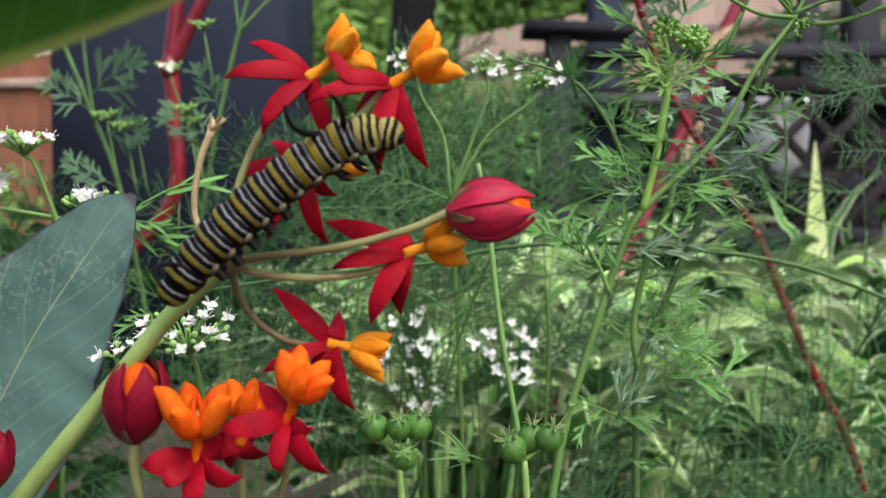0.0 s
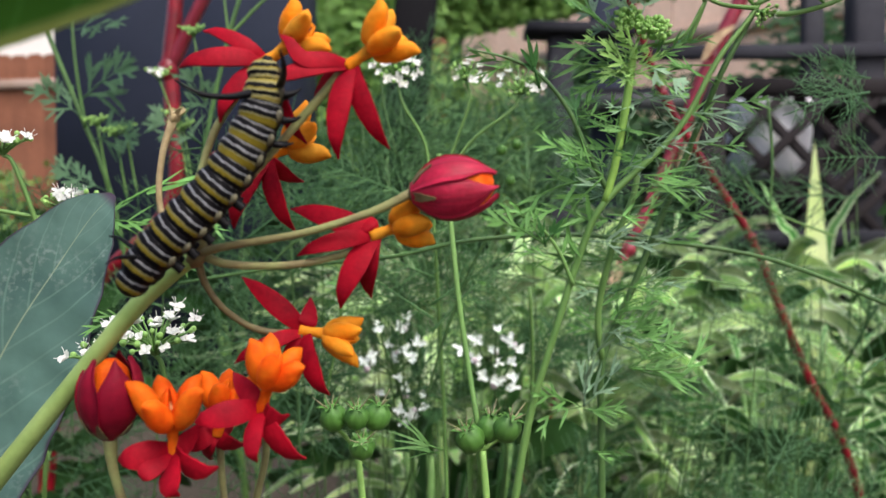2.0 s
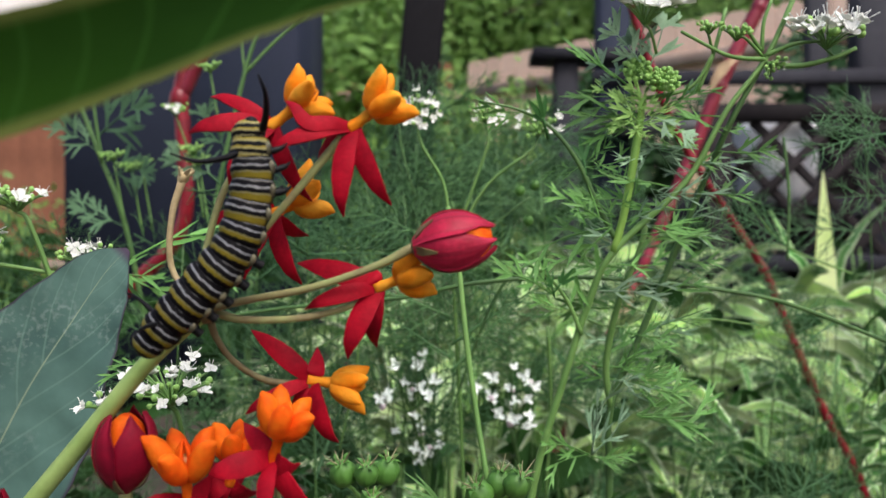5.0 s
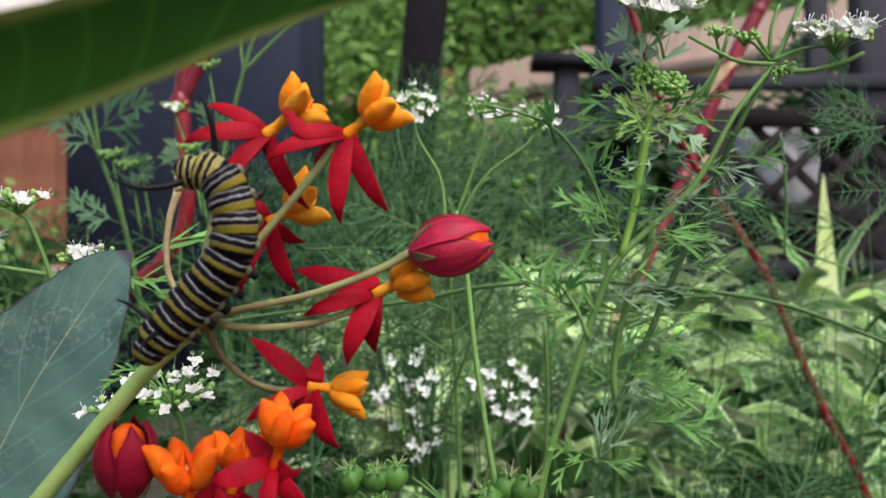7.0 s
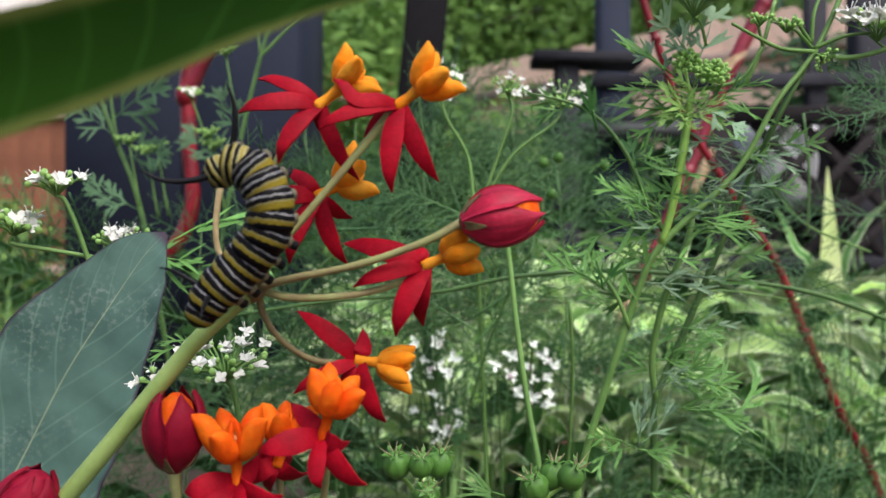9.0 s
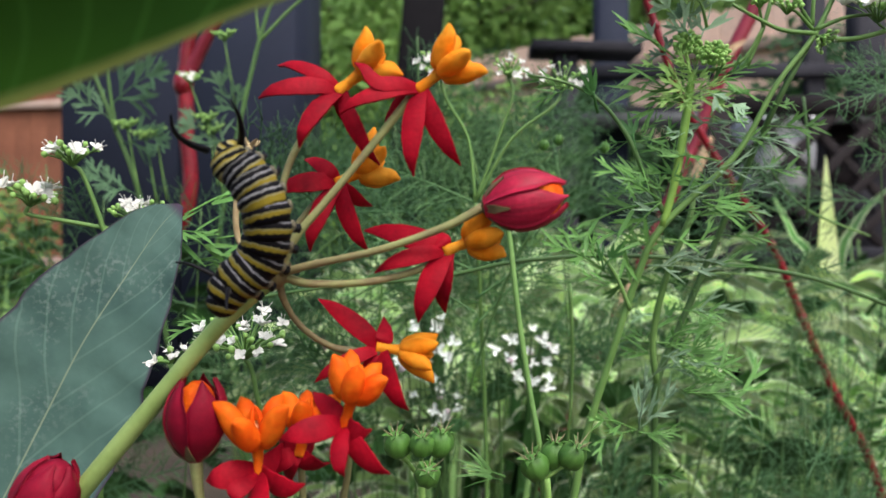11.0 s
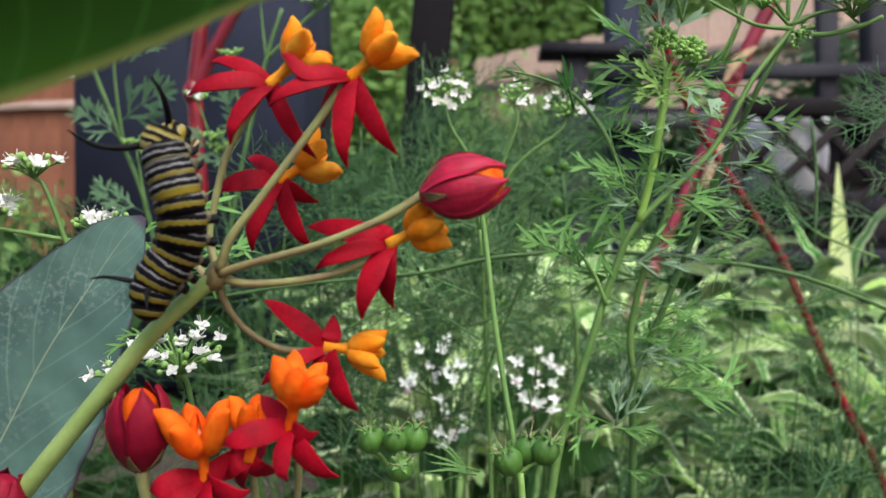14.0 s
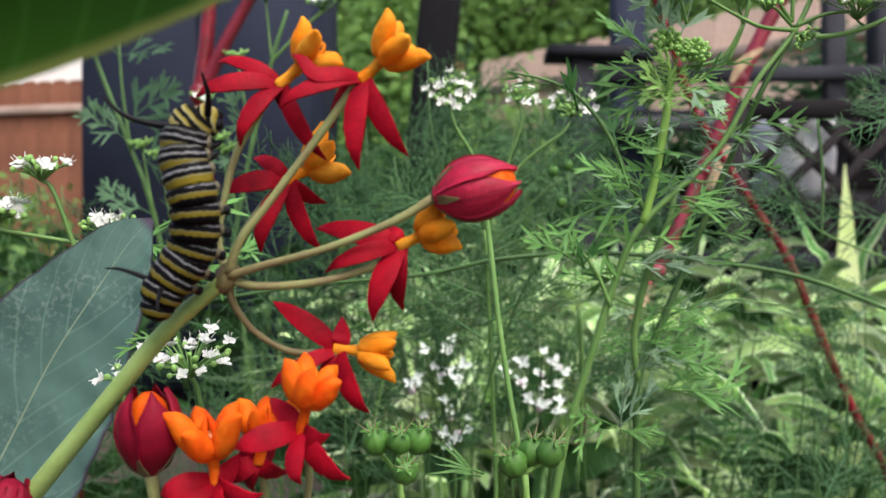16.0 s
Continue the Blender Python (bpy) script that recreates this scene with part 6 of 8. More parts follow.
def hedge(x0, x1, y0, y1, top, count, seed, size=0.12):
    """A dense clipped-off belt of leaves beyond the fence."""
    r = random.Random(seed)
    g = Geo()
    for k in range(count):
        x = r.uniform(x0, x1)
        c = Vector((x, r.uniform(y0, y1), top * (1 + 0.12 * math.sin(x * 2.1) + 0.06 * math.sin(x * 5.3)) * r.random() ** 0.8))
        d = Vector((r.gauss(0, 1), r.gauss(-0.4, 0.7), r.gauss(-0.3, 0.8))).normalized()
        s = size * r.uniform(0.6, 1.3)
        side = d.orthogonal().normalized()
        g.add([c, c + d * s * 0.5 + side * s * 0.32, c + d * s, c + d * s * 0.5 - side * s * 0.32], [(0, 1, 2, 3)])
    return tagged(new("hedge", g.mesh("hedge", M_SHRUB, True)), "dense green hedge of small leaves beyond the fence", "hedge", "", "stuff")


hedge(-2.4, 4.6, 6.7, 7.8, 4.6, 60000, 61, 0.15)

# ---- slate-blue storage cabinet ----
cabinet = thing("storage_cabinet", (-0.67, 2.12, 0), "tall slate-blue painted garden storage cabinet", "cabinet")
x0, x1, y0, y1, high = -0.985, -0.355, 2.0, 2.42, 1.75
part("body", Geo().slab(((x0 + x1) / 2, (y0 + y1) / 2, 0.06), ((x0 + x1) / 2, (y0 + y1) / 2, high), x1 - x0, y1 - y0, (0, -1, 0), 0.03), M_SLATE, cabinet)
for a, b in ((x0 + 0.004, -0.672), (-0.668, x1 - 0.004)):
    part("door", Geo().slab(((a + b) / 2, y0 - 0.012, 0.08), ((a + b) / 2, y0 - 0.012, high - 0.02), b - a, 0.018, (0, -1, 0), 0.2), M_SLATE, cabinet)
part("top", Geo().slab((x0 - 0.02, (y0 + y1) / 2, high + 0.015), (x1 + 0.02, (y0 + y1) / 2, high + 0.015), y1 - y0 + 0.05, 0.03), M_SLATE, cabinet)
part("plinth", Geo().slab((x0 + 0.02, (y0 + y1) / 2, 0.032), (x1 - 0.02, (y0 + y1) / 2, 0.032), y1 - y0 - 0.06, 0.056), M_BLACK, cabinet)

# ---- black leaning post ----
def stick(parent, name, a, b, width, thick, up=(0, -1, 0), material=M_BLACK, label=""):
    return part(name, Geo().slab(a, b, width, thick, up), material, parent, label)


post = thing("garden_post", (-0.12, 1.5, 0), "black-stained leaning timber post", "post")
stick(post, "shaft", (-0.100, 1.50, 0.0), V(8.05, 690.91, 1500), 0.083, 0.060)
stick(post, "foot", (-0.102, 1.50, 0.0), (-0.097, 1.50, 0.09), 0.11, 0.09)

# slate post and dark bench beyond the coriander
bench = thing("garden_bench", (0.7, 1.8, 0), "dark grey slatted garden bench with lattice side", "bench")
stick(bench, "back_post", V(429.19, -615.61, 1750), V(429.19, 792.65, 1750), 0.075, 0.06, (0, -1, 0), M_SLATE, "slate-blue post")
stick(bench, "back_post", (1.05, 1.75, 0.0), V(1040.78, 698.77, 1750), 0.075, 0.06, (0, -1, 0), M_GREYWOOD)
for lift, w in ((393, 32), (297, 28), (87, 48)):
    stick(bench, "slat", V(377, lift, 1720), V(1228, lift + 10, 1720), w / 1000, 0.022, (0, -1, 0.15), M_GREYWOOD)
stick(bench, "arm", V(212.82, 402.91, 1560), V(437.59, 398.13, 1560), 0.090, 0.022, (0, 0, 1), M_GREYWOOD)
stick(bench, "front_leg", V(286.94, -477.04, 1560), V(284.55, 393.35, 1560), 0.050, 0.050, (0, -1, 0), M_GREYWOOD)
stick(bench, "seat", (0.34, 1.55, 0.42), (1.15, 1.55, 0.42), 0.36, 0.03, (0, 0, 1), M_GREYWOOD)
stick(bench, "upright", V(912, 30, 1735), V(908, 600, 1735), 0.046, 0.03, (0, -1, 0), M_GREYWOOD)
# dark boards added where there is only shade under the bench
for lift in (258, 206, 154, 102, 50):
    stick(bench, "side_board", V(765, lift, 1740), V(1260, lift + 8, 1740), 0.050, 0.014, (0, -1, 0), M_BROWN, "dark brown board standing in for the shade under the bench")
for x in (0.40, 1.10):
    stick(bench, "leg", (x, 1.45, 0.0), (x, 1.45, 0.42), 0.05, 0.05, (0, -1, 0), M_GREYWOOD)
for lift, near, deep in ((272, 1680, 0.10), (284, 1760, 0.05)):
    stick(bench, "seat_slat", V(262, lift, near), V(1180, lift + 22, near), deep, 0.022, (0, -0.35, 1), M_SEAT, "grey slat coloured lighter for the light on it")

# dark crossed lattice with a glazed pot behind it
lattice = thing("lattice_panel", (0.80, 1.42, 0), "dark brown wooden lattice panel of crossed strips", "trellis")
for turn in (1, -1):
    for k in range(-4, 8):
        c = V(657 + 67 * 0.7071 * (k + 0.5), 165 + turn * 67 * 0.7071 * (k + 0.5), 1420 + 5 * turn)
        d = Vector((0.7071, 0, -turn * 0.7071))
        reach = [r for r in np.linspace(-0.6, 0.6, 121) if 0.57 < c.x + d.x * r < 1.06 and 0.10 < c.z + d.z * r < 0.700]
        if len(reach) > 3:
            stick(lattice, "strip", c + d * reach[0], c + d * reach[-1], 0.018, 0.009, (0, -1, 0), M_BROWN)
for a, b in (((0.555, 1.42, 0.0), (0.555, 1.42, 0.725)), ((1.075, 1.42, 0.0), (1.075, 1.42, 0.725))):
    stick(lattice, "stile", a, b, 0.045, 0.03, (0, -1, 0), M_BROWN)
for z in (0.710, 0.09):
    stick(lattice, "rail", (0.5775, 1.42, z), (1.0525, 1.42, z), 0.035, 0.028, (0, -1, 0), M_BROWN)
stool = thing("plant_stool", (0.713, 1.53, 0), "low dark wooden stool behind the lattice", "stool")
stick(stool, "stool_top", (0.633, 1.53, 0.525), (0.793, 1.53, 0.525), 0.15, 0.022, (0, 0, 1), M_BLACK)
for x, y in ((0.653, 1.48), (0.773, 1.48), (0.653, 1.58), (0.773, 1.58)):
    stick(stool, "leg", (x, y, 0.0), (x, y, 0.514), 0.028, 0.028, (0, -1, 0), M_BLACK)
pot = thing("flower_pot", (0.713, 1.53, 0.536), "white glazed round flower pot on a dark stool", "pot")
outer = [(0.055, 0.0), (0.070, 0.02), (0.082, 0.06), (0.085, 0.10), (0.078, 0.145), (0.083, 0.165), (0.076, 0.165), (0.072, 0.14), (0.0, 0.135)]
g = Geo()
n = 28
verts = [Vector((0.713 + r * math.cos(2 * math.pi * k / n), 1.53 + r * math.sin(2 * math.pi * k / n), 0.536 + z)) for r, z in outer for k in range(n)]
g.add(verts, [(i * n + k, i * n + (k + 1) % n, (i + 1) * n + (k + 1) % n, (i + 1) * n + k) for i in range(len(outer) - 1) for k in range(n)] + [tuple(range(n))[::-1]])
part("pot_body", g, M_GLAZE, pot)


MILKWEED_SWAY = [
    (0, pose(-0.02114, 0.10138, 0.44143, 1.34, 6.85, 0.45)),
    (0.5, pose(-0.01943, 0.10177, 0.44170, -0.28, 6.82, -1.03)),
    (1, pose(-0.01739, 0.10375, 0.44296, -0.77, 7.38, -1.38)),
    (1.5, pose(-0.01671, 0.10200, 0.44037, -0.52, 1.49, -1.06)),
    (2, pose(-0.01956, 0.10063, 0.44481, 2.36, 4.06, 0.76)),
    (2.5, pose(-0.02198, 0.10062, 0.44539, 1.70, 3.17, -1.44)),
    (3, pose(-0.02328, 0.10149, 0.44600, 1.88, 3.16, -1.11)),
    (3.5, pose(-0.02470, 0.10289, 0.44696, 3.28, 2.98, 2.65)),
    (4, pose(-0.02493, 0.10337, 0.44690, 2.23, 2.81, 2.32)),
    (6.5, pose(-0.02237, 0.10559, 0.44137, 1.88, 2.17, 1.65)),
    (7, pose(-0.02294, 0.10462, 0.44101, 2.51, 1.58, 2.56)),
    (7.5, pose(-0.02495, 0.10481, 0.44160, 1.10, 2.55, -0.10)),
    (8, pose(-0.02277, 0.10525, 0.44005, 0.79, 2.95, 0.71)),
    (10.5, pose(-0.02783, 0.10436, 0.43788, 0.36, 0.34, 0.76)),
    (11, pose(-0.02184, 0.10411, 0.43693, -0.74, 1.63, -0.41)),
    (11.5, pose(-0.02311, 0.10149, 0.44069, -3.27, 3.39, -1.61)),
    (12, pose(-0.02220, 0.10440, 0.44178, -0.88, 2.52, -0.10)),
    (12.5, pose(-0.02361, 0.10171, 0.44280, -1.54, 1.12, -1.99)),
    (13, pose(-0.02299, 0.10252, 0.44321, -2.71, 1.18, -2.40)),
    (13.5, pose(-0.02664, 0.10139, 0.44441, -2.69, -0.31, -1.97)),
    (14, pose(-0.02924, 0.10088, 0.44485, -1.18, -1.04, -1.83)),
    (14.5, pose(-0.02829, 0.10048, 0.44447, -1.52, -0.08, -1.20)),
    (15, pose(-0.02725, 0.09976, 0.44346, -1.00, 0.30, -0.59)),
    (15.5, pose(-0.02741, 0.10014, 0.44401, -0.93, 0.18, -0.17)),
    (16, pose(-0.02818, 0.09998, 0.44404, -0.16, -1.06, 0.13)),
]
CATERPILLAR_SWAY = [
    (0, pose(-0.02003, 0.09917, 0.43991, -2.00, 4.60, -1.54)),
    (0.5, pose(-0.01836, 0.10026, 0.44020, -1.71, 4.32, -1.26)),
    (1, pose(-0.01629, 0.10228, 0.44133, -1.69, 4.36, -1.12)),
    (1.5, pose(-0.01618, 0.09914, 0.44178, -1.96, 4.26, -1.19)),
    (2, pose(-0.01864, 0.09872, 0.44397, -2.01, 2.66, -1.07)),
    (2.5, pose(-0.02123, 0.09868, 0.44470, -1.72, 2.28, -1.08)),
    (3, pose(-0.02232, 0.09918, 0.44509, -1.01, 2.14, -1.04)),
    (3.5, pose(-0.02354, 0.10036, 0.44578, -0.55, 1.13, -0.78)),
    (4, pose(-0.02374, 0.10094, 0.44562, -0.47, 1.20, -0.71)),
    (6.5, pose(-0.02101, 0.10203, 0.44018, 0.19, 0.87, -0.53)),
    (7, pose(-0.02174, 0.10166, 0.43992, 0.26, 0.59, -0.51)),
    (7.5, pose(-0.02359, 0.10189, 0.44037, 0.24, 1.16, -0.64)),
    (8, pose(-0.02147, 0.10245, 0.43879, 0.29, 1.10, -0.66)),
    (10.5, pose(-0.02779, 0.10218, 0.43783, -0.14, 0.02, -1.07)),
    (11, pose(-0.02175, 0.10258, 0.43677, -0.37, 1.15, -1.01)),
    (11.5, pose(-0.02235, 0.10172, 0.43997, -0.32, 1.88, -0.94)),
    (12, pose(-0.02162, 0.10307, 0.44106, -0.06, 1.29, -0.61)),
    (12.5, pose(-0.02358, 0.10175, 0.44265, -0.11, 0.85, -0.33)),
    (13, pose(-0.02307, 0.10168, 0.44315, -0.36, 0.96, -0.20)),
    (13.5, pose(-0.02711, 0.10156, 0.44483, -0.77, 0.27, -0.18)),
    (14, pose(-0.02979, 0.10109, 0.44525, -0.48, -0.60, -0.18)),
    (14.5, pose(-0.02842, 0.10092, 0.44455, -0.00, -0.01, 0.00)),
    (15, pose(-0.02706, 0.10015, 0.44347, 0.03, -0.12, 0.21)),
    (15.5, pose(-0.02738, 0.10033, 0.44402, 0.03, 0.17, 0.32)),
    (16, pose(-0.02868, 0.10055, 0.44447, -0.25, -0.37, 0.29)),
]
CORIANDER_SWAY = [
    (0, pose(0.05654, 0.16901, 0.44929, -1.99, -0.00, -1.38)),
    (0.5, pose(0.05480, 0.16925, 0.44948, -1.71, -0.00, -1.13)),
    (1, pose(0.05648, 0.16931, 0.45070, -1.69, -0.00, -0.99)),
    (1.5, pose(0.05642, 0.16940, 0.45136, -1.96, -0.00, -1.04)),
    (2, pose(0.05357, 0.16958, 0.45352, -2.01, -0.00, -0.98)),
    (2.5, pose(0.05294, 0.16943, 0.45417, -1.72, -0.00, -1.01)),
    (3, pose(0.05175, 0.16926, 0.45388, -1.01, -0.00, -1.00)),
    (3.5, pose(0.05008, 0.16939, 0.45400, -0.55, -0.00, -0.77)),
    (4, pose(0.05015, 0.16946, 0.45386, -0.47, -0.00, -0.70)),
    (6.5, pose(0.05215, 0.16961, 0.44950, 0.19, -0.00, -0.54)),
    (7, pose(0.05322, 0.16962, 0.44908, 0.26, -0.00, -0.51)),
    (7.5, pose(0.05074, 0.16950, 0.44981, 0.24, -0.00, -0.64)),
    (8, pose(0.05629, 0.16939, 0.44731, 0.29, -0.00, -0.67)),
    (10.5, pose(0.05081, 0.16908, 0.44508, -0.14, -0.00, -1.07)),
    (11, pose(0.05431, 0.16909, 0.44505, -0.37, -0.00, -1.01)),
    (11.5, pose(0.05247, 0.16917, 0.44880, -0.32, -0.00, -0.93)),
    (12, pose(0.05308, 0.16947, 0.44936, -0.06, -0.00, -0.61)),
    (12.5, pose(0.05058, 0.16973, 0.45127, -0.11, -0.00, -0.33)),
    (13, pose(0.05062, 0.16987, 0.45211, -0.36, -0.00, -0.19)),
    (13.5, pose(0.04941, 0.16994, 0.45352, -0.77, -0.00, -0.17)),
    (14, pose(0.04822, 0.16990, 0.45397, -0.48, -0.00, -0.18)),
    (14.5, pose(0.04899, 0.17000, 0.45339, 0.00, -0.00, 0.00)),
    (15, pose(0.04960, 0.17018, 0.45268, 0.03, -0.00, 0.21)),
    (15.5, pose(0.04900, 0.17027, 0.45326, 0.03, -0.00, 0.32)),
    (16, pose(0.04816, 0.17026, 0.45336, -0.25, -0.00, 0.29)),
]
SIDE_SWAY = [
    (0, pose(-0.09267, 0.15054, 0.39040, -1.99, -0.00, -1.38)),
    (0.5, pose(-0.09091, 0.15034, 0.38974, -1.71, -0.00, -1.13)),
    (1, pose(-0.08846, 0.15005, 0.39101, -1.69, -0.00, -0.99)),
    (1.5, pose(-0.08950, 0.15001, 0.39202, -1.96, -0.00, -1.04)),
    (2, pose(-0.09132, 0.14991, 0.39272, -2.01, -0.00, -0.98)),
    (2.5, pose(-0.09363, 0.15017, 0.39322, -1.72, -0.00, -1.01)),
    (3, pose(-0.09399, 0.15075, 0.39351, -1.01, -0.00, -1.00)),
    (3.5, pose(-0.09444, 0.15076, 0.39379, -0.55, -0.00, -0.77)),
    (4, pose(-0.09446, 0.15071, 0.39342, -0.47, -0.00, -0.70)),
    (6.5, pose(-0.09155, 0.15117, 0.38806, 0.19, -0.00, -0.54)),
    (7, pose(-0.09184, 0.15120, 0.38806, 0.26, -0.00, -0.51)),
    (7.5, pose(-0.09444, 0.15138, 0.38898, 0.24, -0.00, -0.64)),
    (8, pose(-0.09098, 0.15140, 0.38780, 0.29, -0.00, -0.67)),
    (10.5, pose(-0.09564, 0.15166, 0.38483, -0.14, -0.00, -1.07)),
    (11, pose(-0.08972, 0.15125, 0.38706, -0.37, -0.00, -1.01)),
    (11.5, pose(-0.09169, 0.15117, 0.38999, -0.32, -0.00, -0.93)),
    (12, pose(-0.09058, 0.15095, 0.38984, -0.06, -0.00, -0.61)),
    (12.5, pose(-0.09191, 0.15044, 0.39157, -0.11, -0.00, -0.33)),
    (13, pose(-0.09183, 0.14997, 0.39222, -0.36, -0.00, -0.19)),
    (13.5, pose(-0.09574, 0.14956, 0.39228, -0.77, -0.00, -0.17)),
    (14, pose(-0.09783, 0.14984, 0.39248, -0.48, -0.00, -0.18)),
    (14.5, pose(-0.09698, 0.15000, 0.39267, 0.00, -0.00, 0.00)),
    (15, pose(-0.09616, 0.14968, 0.39220, 0.03, -0.00, 0.21)),
    (15.5, pose(-0.09675, 0.14948, 0.39224, 0.03, -0.00, 0.32)),
    (16, pose(-0.09707, 0.14925, 0.39165, -0.25, -0.00, 0.29)),
]
UMBEL_SWAY = [
    (0, pose(-0.07955, 0.16223, 0.44791, -1.99, -0.00, -1.38)),
    (0.5, pose(-0.07785, 0.16180, 0.44719, -1.71, -0.00, -1.13)),
    (1, pose(-0.07524, 0.16152, 0.44843, -1.69, -0.00, -0.99)),
    (1.5, pose(-0.07639, 0.16174, 0.44961, -1.96, -0.00, -1.04)),
    (2, pose(-0.07857, 0.16172, 0.45024, -2.01, -0.00, -0.98)),
    (2.5, pose(-0.08080, 0.16167, 0.45067, -1.72, -0.00, -1.01)),
    (3, pose(-0.08108, 0.16153, 0.45078, -1.01, -0.00, -1.00)),
    (3.5, pose(-0.08145, 0.16113, 0.45088, -0.55, -0.00, -0.77)),
    (4, pose(-0.08153, 0.16103, 0.45053, -0.47, -0.00, -0.70)),
    (6.5, pose(-0.07867, 0.16085, 0.44518, 0.19, -0.00, -0.54)),
    (7, pose(-0.07898, 0.16082, 0.44522, 0.26, -0.00, -0.51)),
    (7.5, pose(-0.08141, 0.16099, 0.44614, 0.24, -0.00, -0.64)),
    (8, pose(-0.07756, 0.16096, 0.44505, 0.29, -0.00, -0.67)),
    (10.5, pose(-0.08236, 0.16156, 0.44234, -0.14, -0.00, -1.07)),
    (11, pose(-0.07606, 0.16138, 0.44476, -0.37, -0.00, -1.01)),
    (11.5, pose(-0.07807, 0.16128, 0.44763, -0.32, -0.00, -0.93)),
    (12, pose(-0.07717, 0.16086, 0.44740, -0.06, -0.00, -0.61)),
    (12.5, pose(-0.07857, 0.16047, 0.44912, -0.11, -0.00, -0.33)),
    (13, pose(-0.07857, 0.16029, 0.44977, -0.36, -0.00, -0.19)),
    (13.5, pose(-0.08276, 0.16030, 0.44983, -0.77, -0.00, -0.17)),
    (14, pose(-0.08483, 0.16028, 0.44999, -0.48, -0.00, -0.18)),
    (14.5, pose(-0.08383, 0.16000, 0.45016, 0.00, -0.00, 0.00)),
    (15, pose(-0.08288, 0.15971, 0.44984, 0.03, -0.00, 0.21)),
    (15.5, pose(-0.08367, 0.15952, 0.44979, 0.03, -0.00, 0.32)),
    (16, pose(-0.08405, 0.15957, 0.44917, -0.25, -0.00, 0.29)),
]
LOW_SWAY = [
    (0, pose(-0.03472, 0.13026, 0.42308, -1.99, -0.00, -1.38)),
    (0.5, pose(-0.03377, 0.13019, 0.42321, -1.71, -0.00, -1.13)),
    (1, pose(-0.03135, 0.13005, 0.42496, -1.69, -0.00, -0.99)),
    (1.5, pose(-0.03293, 0.13006, 0.42424, -1.96, -0.00, -1.04)),
    (2, pose(-0.03479, 0.13006, 0.42508, -2.01, -0.00, -0.98)),
    (2.5, pose(-0.03681, 0.13013, 0.42573, -1.72, -0.00, -1.01)),
    (3, pose(-0.03767, 0.13033, 0.42600, -1.01, -0.00, -1.00)),
    (3.5, pose(-0.03800, 0.13031, 0.42664, -0.55, -0.00, -0.77)),
    (4, pose(-0.03819, 0.13030, 0.42655, -0.47, -0.00, -0.70)),
    (6.5, pose(-0.03456, 0.13052, 0.42225, 0.19, -0.00, -0.54)),
    (7, pose(-0.03523, 0.13054, 0.42171, 0.26, -0.00, -0.51)),
    (7.5, pose(-0.03759, 0.13060, 0.42262, 0.24, -0.00, -0.64)),
    (8, pose(-0.03278, 0.13055, 0.42171, 0.29, -0.00, -0.67)),
    (10.5, pose(-0.03729, 0.13066, 0.42042, -0.14, -0.00, -1.07)),
    (11, pose(-0.03152, 0.13044, 0.42031, -0.37, -0.00, -1.01)),
    (11.5, pose(-0.03584, 0.13045, 0.42306, -0.32, -0.00, -0.93)),
    (12, pose(-0.03399, 0.13038, 0.42400, -0.06, -0.00, -0.61)),
    (12.5, pose(-0.03716, 0.13018, 0.42452, -0.11, -0.00, -0.33)),
    (13, pose(-0.03739, 0.12999, 0.42486, -0.36, -0.00, -0.19)),
    (13.5, pose(-0.04072, 0.12984, 0.42565, -0.77, -0.00, -0.17)),
    (14, pose(-0.04287, 0.12994, 0.42564, -0.48, -0.00, -0.18)),
    (14.5, pose(-0.04173, 0.13000, 0.42527, 0.00, -0.00, 0.00)),
    (15, pose(-0.04055, 0.12987, 0.42435, 0.03, -0.00, 0.21)),
    (15.5, pose(-0.04117, 0.12978, 0.42473, 0.03, -0.00, 0.32)),
    (16, pose(-0.04185, 0.12968, 0.42465, -0.25, -0.00, 0.29)),
]
